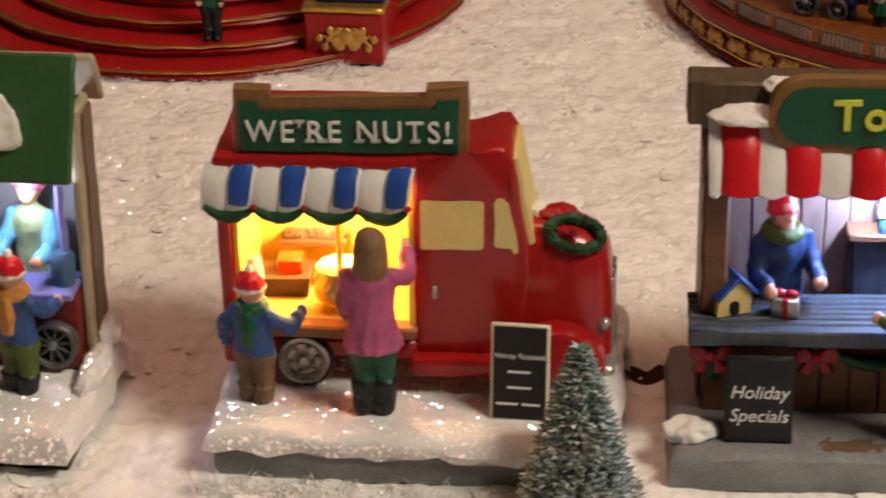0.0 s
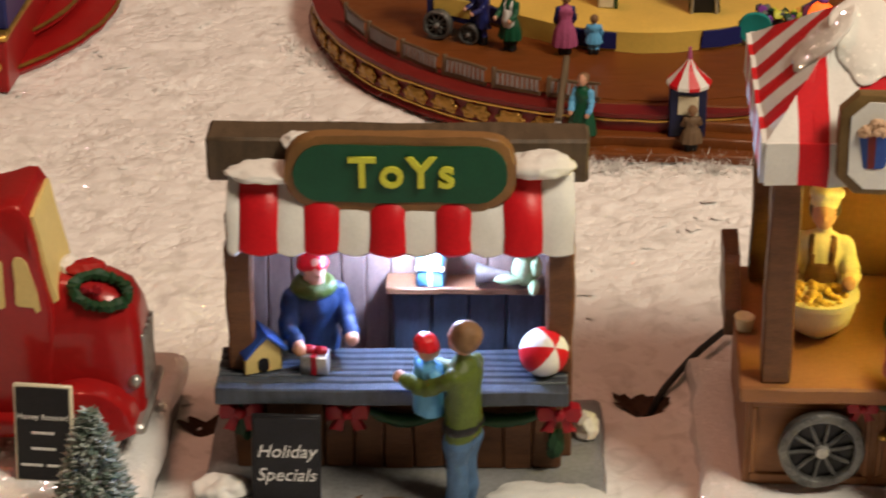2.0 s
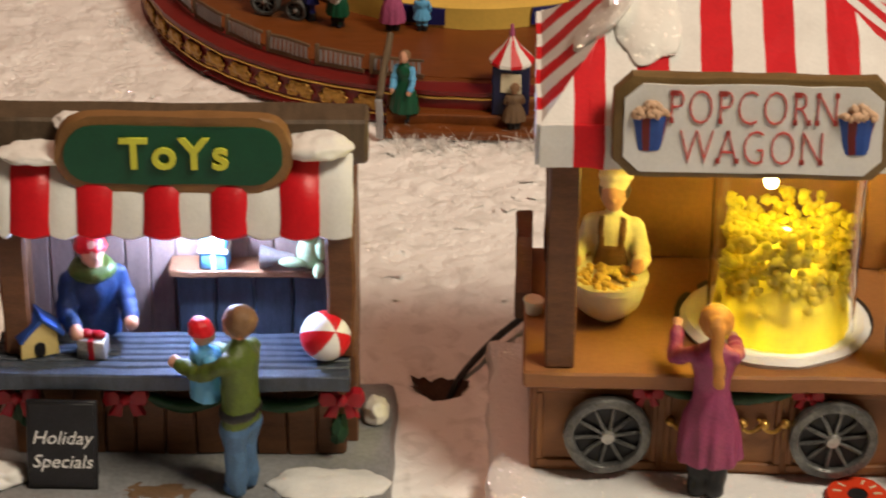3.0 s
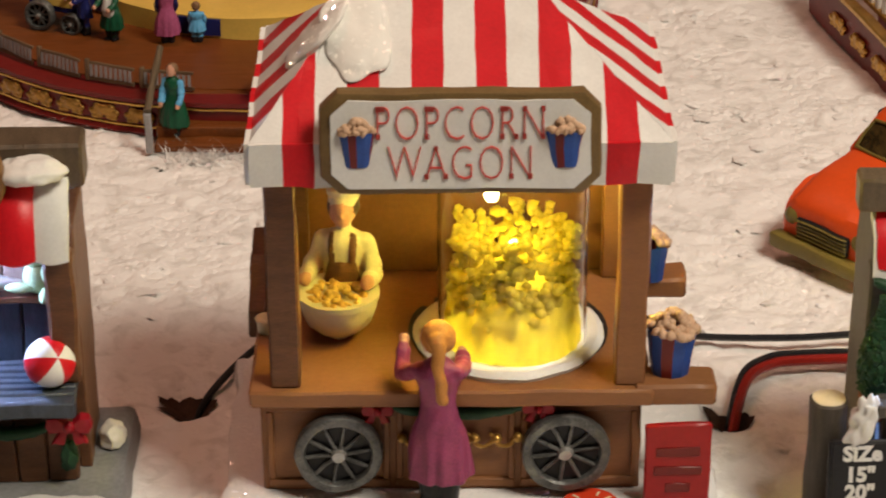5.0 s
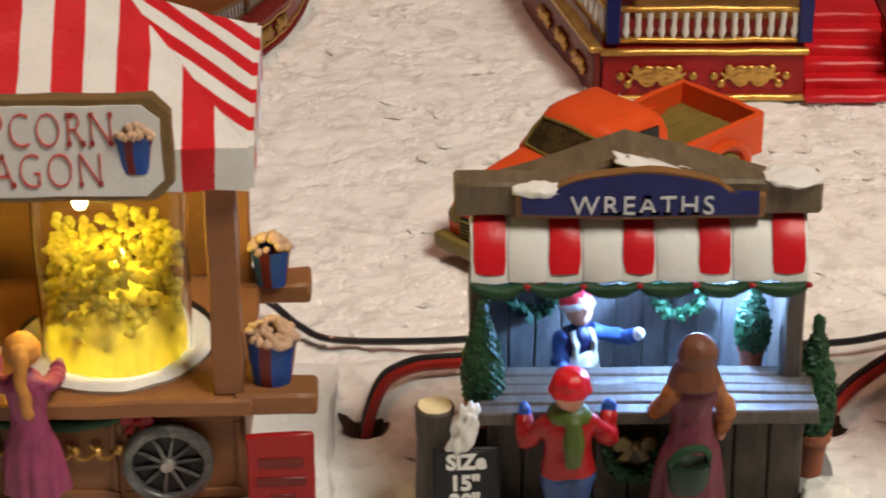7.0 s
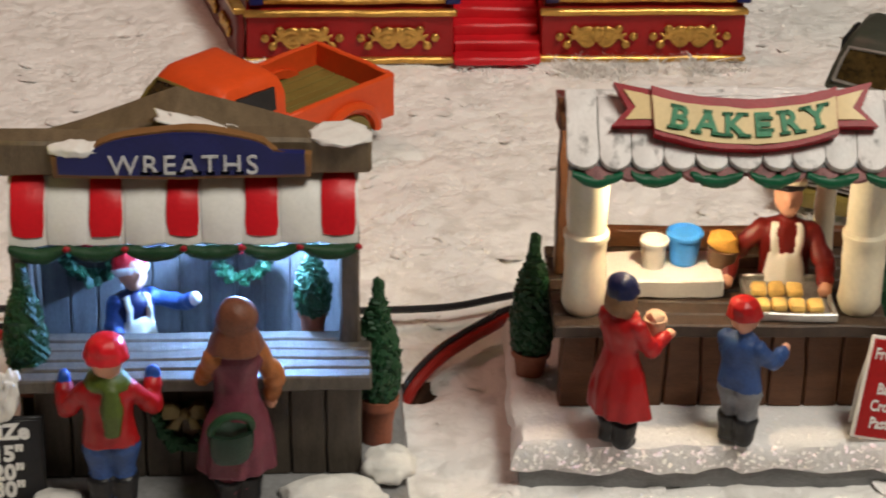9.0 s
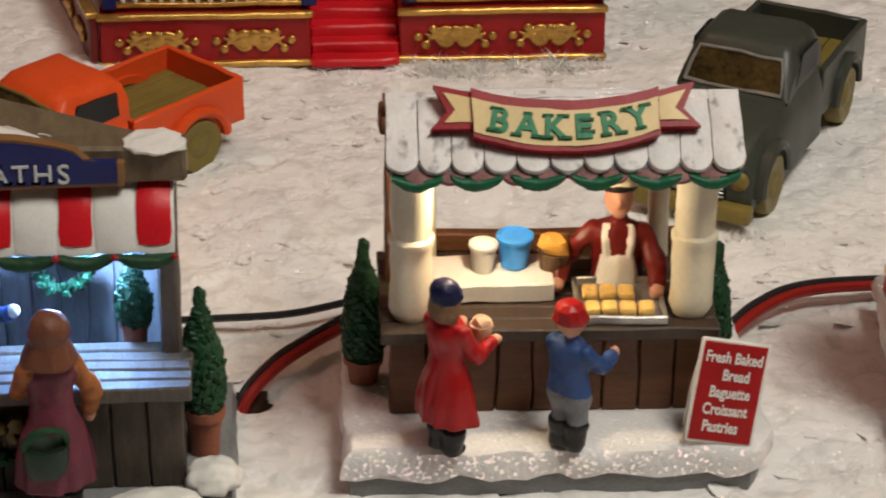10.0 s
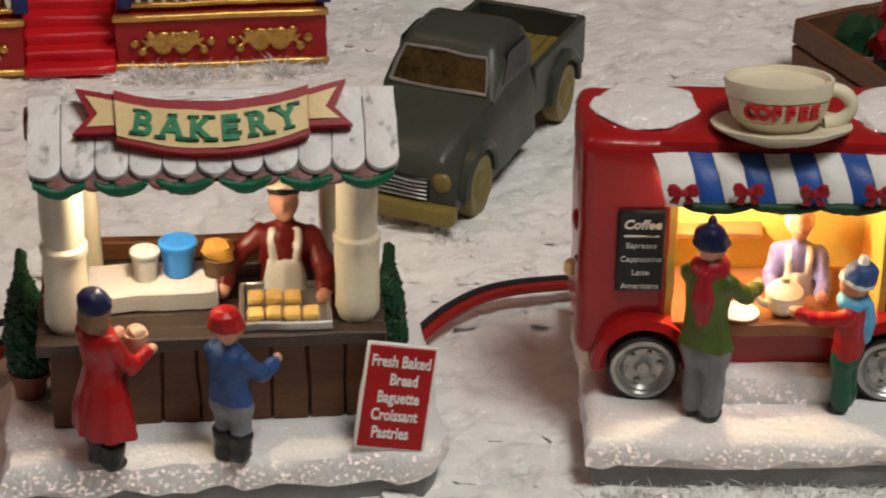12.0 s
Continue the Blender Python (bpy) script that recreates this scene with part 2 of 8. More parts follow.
M_SHINGLE = paint("frosted_shingle", (0.76, 0.75, 0.74), 0.45, 0.14, 60, 0.5, grime=0.8, stretch=(1.6, 1, 1))
M_LEAF = paint("flocked_needles", (0.17, 0.23, 0.19), 0.7, 0.6, 300, 0.6)
M_LIME = paint("lime_yellow", (0.62, 0.62, 0.07), 0.45, 0.1, 90, 0.2)
M_POPC = paint("popcorn_yellow", (0.9, 0.79, 0.17), 0.55, 0.15, 160, 0.4)


def translucent(m, share):
    """Lets light through a thin painted shell."""
    n, l = m.node_tree.nodes, m.node_tree.links
    b, out = n["Principled BSDF"], n["Material Output"]
    tr, mix = n.new("ShaderNodeBsdfTranslucent"), n.new("ShaderNodeMixShader")
    l.new(b.inputs["Base Color"].links[0].from_socket, tr.inputs["Color"])
    mix.inputs[0].default_value = share
    l.new(b.outputs[0], mix.inputs[1])
    l.new(tr.outputs[0], mix.inputs[2])
    l.new(mix.outputs[0], out.inputs["Surface"])


translucent(M_POPC, 0.68)
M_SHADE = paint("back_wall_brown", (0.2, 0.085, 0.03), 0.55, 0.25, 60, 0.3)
M_POPW = paint("popcorn_pale", (0.62, 0.4, 0.26), 0.55, 0.35, 200, 0.5)
M_LIGHTBLUE = paint("sky_blue_enamel", (0.12, 0.4, 0.68), 0.35, 0.15, 80, 0.1)
M_BREAD = paint("baked_gold", (0.68, 0.36, 0.07), 0.5, 0.35, 220, 0.5)
M_GLASS = glass("clear_glass")
M_MAROON = paint("maroon_enamel", (0.16, 0.014, 0.012), 0.35, 0.25, 50, 0.2)
M_DECK = paint("varnished_deck", (0.17, 0.05, 0.012), 0.35, 0.4, 60, 0.4, stretch=(1, 8, 1))
M_SLATEWOOD = paint("slate_wood_paint", (0.05, 0.062, 0.08), 0.3, 0.5, 70, 0.7, stretch=(5, 1, 1))
M_PARCH = paint("parchment_yellow", (0.72, 0.56, 0.28), 0.4, 0.12, 70, 0.2)
M_SAGE = paint("sage_plush", (0.3, 0.4, 0.22), 0.6, 0.3, 160, 0.5)
M_DKNAVY = paint("dark_navy_cloth", (0.008, 0.011, 0.05), 0.4, 0.4, 140, 0.5)
M_COAT = paint("dark_blue_cloth", (0.014, 0.035, 0.1), 0.45, 0.4, 130, 0.5)
M_PLUM = paint("dark_plum_cloth", (0.13, 0.028, 0.045), 0.42, 0.38, 130, 0.5)
M_FROST = paint("frosted_maroon", (0.24, 0.1, 0.1), 0.5, 0.65, 140, 0.6)
M_SWAG = paint("swag_green", (0.008, 0.1, 0.045), 0.4, 0.35, 160, 0.5)
M_PASTRY = paint("pale_pastry", (0.78, 0.52, 0.16), 0.5, 0.3, 200, 0.5)
M_RUST = paint("rust_sleeve", (0.34, 0.12, 0.035), 0.5, 0.3, 130, 0.4)
M_OLDGOLD = paint("old_gold_paint", (0.36, 0.19, 0.045), 0.32, 0.5, 200, 0.5, metal=0.65)
M_ROOFGREEN = paint("matt_roof_green", (0.03, 0.09, 0.03), 0.55, 0.2, 60, 0.4)
M_PICKET = paint("grey_picket_paint", (0.3, 0.28, 0.28), 0.5, 0.3, 140, 0.3)
M_HOOD = paint("reddish_brown_hood", (0.15, 0.055, 0.03), 0.45, 0.35, 140, 0.5)
M_STONE = paint("beige_stone_paint", (0.42, 0.34, 0.23), 0.55, 0.25, 60, 0.4)
M_TORN = paint("torn_brown_board", (0.06, 0.028, 0.015), 0.7, 0.7, 160, 0.8)
M_BASKET = paint("bottle_green_basket", (0.008, 0.028, 0.016), 0.4, 0.4, 160, 0.5)
M_DULLGOLD = paint("dull_gold_ribbon", (0.13, 0.095, 0.035), 0.4, 0.4, 160, 0.5, metal=0.3)
M_OCHRE = paint("ochre_wall_paint", (0.3, 0.15, 0.045), 0.4, 0.35, 80, 0.3)
M_CARYEL = paint("platform_yellow", (0.68, 0.45, 0.1), 0.4, 0.12, 60, 0.1)

# ---- geometry helpers, in centimetres ----
ORIGIN = {}
def uneven(bm, amount):
    """Splits long edges and lets the cast surface waver a little, as hand-made resin does."""
    for _ in range(3):
        if len(bm.verts) > 2500:
            break
        far = [e for e in bm.edges if e.calc_length() > 0.9]
        if not far:
            break
        bmesh.ops.subdivide_edges(bm, edges=far, cuts=1, use_grid_fill=True)
    for v in bm.verts:
        p = v.co * 0.9
        q = v.co * 3.1
        v.co += amount * Vector((noise.noise(p) + 0.4 * noise.noise(q), noise.noise(p + Vector((9, 0, 0))) + 0.4 * noise.noise(q + Vector((9, 0, 0))),
                                 noise.noise(p + Vector((0, 9, 0))) + 0.4 * noise.noise(q + Vector((0, 9, 0)))))


def part(name, bm, material, parent=None, label="", smooth=True, kind="", crease=38.0, waver=0.06):
    """Links a bmesh as one mesh object under a thing."""
    me = bpy.data.meshes.new(name)
    if parent is not None and waver:
        uneven(bm, waver)
    bmesh.ops.recalc_face_normals(bm, faces=bm.faces[:])
    o = parent
    while o is not None and o.name not in ORIGIN:
        o = o.parent
    if o is not None:
        bmesh.ops.translate(bm, verts=bm.verts[:], vec=-ORIGIN[o.name])
    bm.transform(Matrix.Scale(CM, 4))
    bm.to_mesh(me)
    bm.free()
    for m in material if isinstance(material, (list, tuple)) else [material]:
        me.materials.append(m)
    if smooth:
        me.shade_smooth()
        me.set_sharp_from_angle(angle=radians(crease))
    ob = new(name, me)
    ob.parent = parent
    if label or kind:
        tagged(ob, label, kind=kind)
    return ob


def thing(name, x, y, z, label, category, group="", rz=0.0, kind=""):
    ob = new(name)
    ob.empty_display_size = 0.01
    ob.matrix_world = pose(x * CM, y * CM, z * CM, 0, 0, rz)
    ORIGIN[ob.name] = Vector((x, y, z))
    return tagged(ob, label, category, group, kind)


def B():
    return bmesh.new()


def setmat(bm, faces, mi):
    for f in faces:
        f.material_index = mi


def box(bm, x0, x1, y0, y1, z0, z1, bevel=0.05, mi=0, m=None, seg=1):
    verts = bmesh.ops.create_cube(bm, size=1.0)["verts"]
    bmesh.ops.transform(bm, verts=verts, matrix=Matrix.LocRotScale(
        ((x0 + x1) / 2, (y0 + y1) / 2, (z0 + z1) / 2), None, (abs(x1 - x0), abs(y1 - y0), abs(z1 - z0))))
    edges = list({e for v in verts for e in v.link_edges})
    if bevel:
        r = bmesh.ops.bevel(bm, geom=edges, offset=min(bevel, 0.45 * min(abs(x1 - x0), abs(y1 - y0), abs(z1 - z0))), segments=seg,
                            affect="EDGES", profile=0.5)
        verts = list({v for f in r["faces"] for v in f.verts} | {v for v in verts if v.is_valid})
    faces = {f for v in verts for f in v.link_faces}
    setmat(bm, faces, mi)
    if m is not None:
        bmesh.ops.transform(bm, verts=list({v for f in faces for v in f.verts}), matrix=m)
    return bm


def cyl(bm, p0, p1, r0, r1=None, seg=16, mi=0, caps=True):
    p0, p1 = Vector(p0), Vector(p1)
    r1 = r0 if r1 is None else r1
    d = p1 - p0
    m = Matrix.Translation((p0 + p1) / 2) @ d.to_track_quat("Z", "Y").to_matrix().to_4x4()
    vs = bmesh.ops.create_cone(bm, cap_ends=caps, segments=seg, radius1=r0, radius2=r1, depth=d.length, matrix=m)["verts"]
    setmat(bm, {f for v in vs for f in v.link_faces}, mi)
    return bm


def ball(bm, c, r, mi=0, u=14, v=10, m=None):
    r = (r, r, r) if isinstance(r, (int, float)) else r
    mm = Matrix.Translation(c) @ (m or Matrix()) @ Matrix.Diagonal((*r, 1))
    vs = bmesh.ops.create_uvsphere(bm, u_segments=u, v_segments=v, radius=1, matrix=mm)["verts"]
    setmat(bm, {f for w in vs for f in w.link_faces}, mi)
    return bm


def clump(bm, c, r, mi=0, rough=0.3, sub=2, seed=0):
    """An uneven lump."""
    r = (r, r, r) if isinstance(r, (int, float)) else r
    vs = bmesh.ops.create_icosphere(bm, subdivisions=sub, radius=1)["verts"]
    for v in vs:
        k = 1 + rough * noise.noise(v.co * 1.9 + Vector((seed * 3.1, seed * 1.7, c[0])))
        v.co = Vector((v.co.x * r[0] * k + c[0], v.co.y * r[1] * k + c[1], v.co.z * r[2] * k + c[2]))
    setmat(bm, {f for w in vs for f in w.link_faces}, mi)
    return bm


def lathe(bm, profile, c=(0, 0, 0), seg=20, mi=0, start=0.0, sweep=360.0, m=None):
    """A turned form from (radius, height) pairs."""
    full = abs(sweep - 360) < 1e-6
    count = seg if full else seg + 1
    rings = []
    for r, z in profile:
        ring = []
        for k in range(count):
            a = radians(start + sweep * k / seg)
            p = Vector((r * math.cos(a), r * math.sin(a), z))
            ring.append(bm.verts.new((m @ p if m else p) + Vector(c)))
        rings.append(ring)
    for a, b in zip(rings, rings[1:]):
        for k in range(seg):
            f = bm.faces.new((a[k], a[(k + 1) % count], b[(k + 1) % count], b[k]))
            f.material_index = mi
    if len(profile) > 3 and profile[0][0] > 0.01 and profile[-1][0] > 0.01:
        for k in range(seg):
            bm.faces.new((rings[-1][k], rings[-1][(k + 1) % count], rings[0][(k + 1) % count], rings[0][k])).material_index = mi
    return bm


def prism(bm, outline, y0, y1, mi=0, m=None, bevel=0.0):
    """A flat outline of (x, z) pairs, thick from y0 to y1."""
    a = [bm.verts.new((x, y0, z)) for x, z in outline]
    b = [bm.verts.new((x, y1, z)) for x, z in outline]
    n = len(a)
    fs = [bm.faces.new(a), bm.faces.new(b[::-1])]
    fs += [bm.faces.new((a[k], b[k], b[(k + 1) % n], a[(k + 1) % n])) for k in range(n)]
    setmat(bm, fs, mi)
    vs = a + b
    if bevel:
        r = bmesh.ops.bevel(bm, geom=list({e for e in fs[0].edges}), offset=bevel, segments=2, affect="EDGES", profile=0.5)
        setmat(bm, r["faces"], mi)
        vs = list({v for f in r["faces"] for v in f.verts} | {v for v in vs if v.is_valid})
        vs = list({v for f in {f for v in vs for f in v.link_faces} for v in f.verts})
    if m is not None:
        bmesh.ops.transform(bm, verts=vs, matrix=m)
    return bm


def tube(bm, pts, r, seg=8, mi=0, taper=None):
    """A round bar along points; taper gives the radius at the far end."""
    pts = [Vector(p) for p in pts]
    rings, q, last = [], None, None
    for k, p in enumerate(pts):
        d = (pts[min(k + 1, len(pts) - 1)] - pts[max(k - 1, 0)]).normalized()
        q = d.to_track_quat("Z", "Y") if q is None else last.rotation_difference(d) @ q
        last = d
        rr = r if taper is None else r + (taper - r) * k / (len(pts) - 1)
        rings.append([bm.verts.new(p + q @ Vector((rr * math.cos(t), rr * math.sin(t), 0))) for t in (2 * math.pi * i / seg for i in range(seg))])
    for a, b in zip(rings, rings[1:]):
        for k in range(seg):
            bm.faces.new((a[k], a[(k + 1) % seg], b[(k + 1) % seg], b[k])).material_index = mi
    bm.faces.new(rings[0][::-1]).material_index = mi
    bm.faces.new(rings[-1]).material_index = mi
    return bm


def bez(p0, p1, p2, n=12):
    p0, p1, p2 = Vector(p0), Vector(p1), Vector(p2)
    return [(1 - t) ** 2 * p0 + 2 * t * (1 - t) * p1 + t * t * p2 for t in (k / n for k in range(n + 1))]


def slabs(me, size, out, half):
    """Slab feet on the flat ends of the letters' strokes."""
    flat = {}
    for e in me.edges:
        p, q = (me.vertices[i].co for i in e.vertices)
        if abs(p.y - q.y) < 1e-6 and p.z > 0 and abs(p.z - q.z) < 1e-6 and 0.03 * size < abs(p.x - q.x) < 0.3 * size:
            flat.setdefault(round(p.y / (0.01 * size)), []).append((min(p.x, q.x), max(p.x, q.x), p.y))
    if not flat:
        return
    much = [k for k in flat if len(flat[k]) > 1] or list(flat)
    bm = bmesh.new()
    bm.from_mesh(me)
    for level, sign in ((min(much), 1), (max(much), -1)):
        for a, b, y in flat[level]:
            vs = bmesh.ops.create_cube(bm, size=1.0)["verts"]
            bmesh.ops.transform(bm, verts=vs, matrix=Matrix.LocRotScale(((a + b) / 2, y + sign * 0.045 * size, 0), None, (b - a + 2 * out, 0.09 * size, half * 2.14)))
    bm.to_mesh(me)
    bm.free()


def lettering(name, body, size, x, y, z, material, parent, depth=0.08, tilt=90.0, turn=0.0, bold=0.0, squeeze=1.0, shear=0.0, roll=0.0, align="CENTER", gap=1.0, serif=0.0):
    """Raised letters; place in centimetres under the parent, standing upright at tilt 90. Given like all parts in the place's own centimetres."""
    cu = bpy.data.curves.new(name, "FONT")
    cu.body, cu.size, cu.extrude, cu.offset, cu.shear = body, size * CM, depth * CM / 2, bold * CM, shear
    cu.align_x, cu.align_y, cu.space_character, cu.resolution_u = align, "CENTER", gap, 3
    tmp = bpy.data.objects.new(name, cu)
    me = bpy.data.meshes.new_from_object(tmp)
    bpy.data.objects.remove(tmp)
    if serif:
        slabs(me, size * CM, serif * CM, depth * CM / 2)
    me.name = name
    me.materials.clear()
    me.materials.append(material)
    ob = new(name, me)
    ob.parent = parent
    o = parent
    while o.name not in ORIGIN:
        o = o.parent
    p = (Vector((x, y, z)) - ORIGIN[o.name]) * CM
    ob.matrix_basis = pose(*p, tilt, 0, turn) @ pose(0, 0, 0, 0, 0, roll) @ Matrix.Diagonal((squeeze, 1, 1, 1))
    return ob


def rounded(w, h, r, n=5):
    """A rounded rectangle about the middle, as (x, z) pairs."""
    out = []
    for cx, cz, a0 in ((w / 2 - r, h / 2 - r, 0), (-w / 2 + r, h / 2 - r, 90), (-w / 2 + r, -h / 2 + r, 180), (w / 2 - r, -h / 2 + r, 270)):
        out += [(cx + r * math.cos(radians(a0 + 90 * k / n)), cz + r * math.sin(radians(a0 + 90 * k / n))) for k in range(n + 1)]
    return out


def cast(bm, size, soft=2):
    """Melts overlapping shapes into one cast skin of that grain, keeping each shape's paint."""
    me = bpy.data.meshes.new("cast")
    bmesh.ops.recalc_face_normals(bm, faces=bm.faces[:])
    bm.to_mesh(me)
    tmp = new("cast", me)
    mod = tmp.modifiers.new("skin", "REMESH")
    mod.mode, mod.voxel_size, mod.use_smooth_shade = "VOXEL", size, True
    skin = bpy.data.meshes.new_from_object(tmp.evaluated_get(bpy.context.evaluated_depsgraph_get()))
    bpy.data.objects.remove(tmp)
    tree = BVHTree.FromBMesh(bm)
    paints = [f.material_index for f in bm.faces]
    out = bmesh.new()
    out.from_mesh(skin)
    for f in out.faces:
        f.material_index = paints[tree.find_nearest(f.calc_center_median())[2]]
    for _ in range(soft):
        bmesh.ops.smooth_vert(out, verts=out.verts[:], factor=0.5, use_axis_x=True, use_axis_y=True, use_axis_z=True)
    bm.free()
    bpy.data.meshes.remove(skin)
    bpy.data.meshes.remove(me)
    return out


def moved(outline, dx, dz):
    return [(x + dx, z + dz) for x, z in outline]


def shell(bm, rows, mi=0):
    """A skin over rows of points (each row the same length)."""
    grid = [[bm.verts.new(p) for p in row] for row in rows]
    fs = []
    for a, b in zip(grid, grid[1:]):
        for k in range(len(a) - 1):
            fs.append(bm.faces.new((a[k], a[k + 1], b[k + 1], b[k])))
    setmat(bm, fs, mi)
    return grid, fs


def figure(name, x, y, z, rz, tall, label, coat, legs, boots, hat=None, hair=None, skirt=0.0, arms=((20, 20, 0), (20, 20, 0)), scarf=None, apron=None,
           bust=False, child=False, hood=None, lean=0.0, pom=None, sleeve=None, slim=1.0, locks=0.0, tail=False, cap=None, glove=None, belt=None, shoes=False, tip=0.0, boot=0.14, chef=None):
    """A small painted resin figure as one mesh; faces towards +y at rz 0, so its back shows from the front.
    arms: left and right, each how far the upper arm swings forward, the forearm bends on, and the elbow spreads out, in degrees."""
    mats = [coat, legs, boots, hat or coat, hair or M_HAIR, M_SKIN, scarf or coat, apron or coat, pom or M_WHITE, sleeve or coat, glove or M_SKIN, belt or coat]
    bm = B()
    h = tall
    hr = h * (0.098 if child else 0.078)
    hip, sh = h * 0.43, h * (0.72 if child else 0.785)
    wide = h * (0.135 if child else 0.108) * slim
    if not bust:
        for s in (-1, 1):
            tube(bm, [(s * wide * 0.45, 0, h * 0.04), (s * wide * 0.46, 0.004 * h, h * 0.14), (s * wide * 0.47, 0.01 * h, h * 0.26), (s * wide * 0.43, 0, hip + h * 0.02)], wide * 0.42, 14, 1, wide * 0.56)
            ball(bm, (s * wide * 0.47, h * 0.02, h * 0.03), (wide * 0.42, h * 0.06, h * 0.032), 2)
            if shoes:
                continue
            lathe(bm, [(wide * 0.3, h * 0.01), (wide * 0.48, h * 0.02), (wide * 0.53, h * boot * 0.5), (wide * 0.58, h * boot * 0.88), (wide * 0.59, h * boot * 0.97), (wide * 0.4, h * boot)], (s * wide * 0.46, 0, 0), 16, 2)
    low = hip - h * 0.3 * skirt if skirt else hip - h * 0.04
    if bust:
        low = hip - h * 0.13
    flare = wide * (1.1 + 0.75 * skirt)
    waist = (hip + sh) / 2 - h * 0.03
    prof = [(0.001, low + h * 0.02), (flare * 0.9, low + h * 0.01), (flare, low), (flare * 1.0, low + h * 0.02), (wide * (1.1 + 0.3 * skirt), hip), (wide * (1.0 - 0.12 * (skirt > 0.4)), waist), (wide * 1.06, sh - h * 0.1),
            (wide * 1.02, sh - h * 0.045), (wide * 0.8, sh - h * 0.005), (wide * 0.42, sh + h * 0.02), (wide * 0.36, sh + h * 0.05), (0.001, sh + h * 0.055)]
    fold = Matrix.Diagonal((1, 0.74, 1, 1))
    start = len(bm.verts)
    lathe(bm, prof, seg=28, mi=0, m=fold)
    bm.verts.ensure_lookup_table()
    if skirt:
        for v in bm.verts[start:]:
            if v.co.z < waist and v.co.xy.length > 0.05:
                k = 1 + 0.07 * math.sin(9 * math.atan2(v.co.y, v.co.x)) * (waist - v.co.z) / max(0.1, waist - low)
                v.co.x *= k
                v.co.y *= k
    if belt:
        lathe(bm, [(wide * 0.9, hip + h * 0.0), (wide * 1.16, hip + h * 0.005), (wide * 1.16, hip + h * 0.035), (wide * 0.9, hip + h * 0.04)], seg=24, mi=11, m=fold)
    for s, arm in zip((-1, 1), arms):
        swing, bend, out = (*arm, 0)[:3]
        a, b2, o = radians(swing), radians(swing + bend), radians(out)
        p0 = Vector((s * wide * 0.98, 0, sh - h * 0.05))
        e = p0 + Vector((s * (math.sin(o) + 0.22), math.sin(a) * math.cos(o), -math.cos(a) * math.cos(o))) * h * 0.155
        w = e + Vector((s * (math.sin(o) * 0.35 - 0.12), math.sin(b2), -math.cos(b2))) * h * 0.13
        tube(bm, [p0 + Vector((-s * wide * 0.25, 0, wide * 0.12)), p0, (p0 + e) / 2, e], wide * 0.4, 12, 9, wide * 0.36)
        tube(bm, [e, (e + w) / 2, w], wide * 0.36, 12, 9, wide * 0.33)
        ball(bm, p0, wide * 0.41, 9)
        ball(bm, e, wide * 0.365, 9)
        ball(bm, w + (w - e) * 0.2, (wide * 0.29, wide * 0.29, wide * 0.34), 10, 10, 8)
    hz = sh + h * 0.045 + hr * 0.95
    ball(bm, (0, 0, hz), (hr * 0.86, hr * 0.95, hr * 1.08), 5)
    ball(bm, (0, hr * 0.55, hz - hr * 0.45), (hr * 0.55, hr * 0.4, hr * 0.5), 5)
    ball(bm, (0, hr * 0.97, hz - hr * 0.08), hr * 0.15, 5, 8, 6)
    if hair:
        ball(bm, (0, -hr * 0.2, hz + hr * 0.14), (hr * 1.0, hr * 0.95, hr * 1.06), 4)
    if locks:
        lathe(bm, [(0.001, hr * 0.9), (hr * 0.9, hr * 0.4), (hr * 1.12, -hr * 0.5), (hr * 1.15, -hr * (0.8 + locks * 0.5)), (hr * 0.95, -hr * (1.0 + locks)), (0.001, -hr * (1.0 + locks))], (0, -hr * 0.35, hz), 18, 4, m=Matrix.Diagonal((1, 0.75, 1, 1)))
    if tail:
        tube(bm, bez((0, -hr * 0.8, hz + hr * 0.5), (hr * 0.3, -hr * 2.0, hz), (hr * 0.5, -hr * 1.5, hz - hr * 3.4), 10), hr * 0.5, 10, 4, hr * 0.3)
        ball(bm, (0, -hr * 0.9, hz + hr * 0.45), hr * 0.4, 4)
    if hood:
        ball(bm, (0, -hr * 0.25, hz + hr * 0.1), (hr * 1.12, hr * 1.05, hr * 1.22), 3)
        lathe(bm, [(hr * 1.0, -hr * 1.8), (hr * 1.5, -hr * 1.7), (hr * 1.15, -hr * 0.6), (hr * 0.9, -hr * 0.4)], (0, -hr * 0.1, hz), 18, 3)
    elif cap:
        bm.verts.ensure_lookup_table()
        first = len(bm.verts)
        lathe(bm, [(0.001, hr * 1.25), (hr * 0.7, hr * 1.2), (hr * 1.02, hr * 0.98), (hr * 0.96, hr * 0.72), (0.001, hr * 0.6)], (0, -hr * 0.1, hz), 18, 3)
        lathe(bm, [(hr * 0.85, hr * 0.5), (hr * 0.99, hr * 0.52), (hr * 0.99, hr * 0.7), (hr * 0.85, hr * 0.72)], (0, -hr * 0.1, hz), 18, 8)
        ball(bm, (0, hr * 0.75, hz + hr * 0.55), (hr * 0.62, hr * 0.36, hr * 0.14), 8)
    elif chef:
        bm.verts.ensure_lookup_table()
        first = len(bm.verts)
        lathe(bm, [(hr * 0.7, hr * 0.42), (hr * 0.88, hr * 0.45), (hr * 0.9, hr * 0.85), (hr * 1.06, hr * 1.0), (hr * 1.08, hr * 1.35), (hr * 0.7, hr * 1.55), (0.001, hr * 1.55)], (0, -hr * 0.1, hz), 18, 3)
    elif hat:
        bm.verts.ensure_lookup_table()
        first = len(bm.verts)
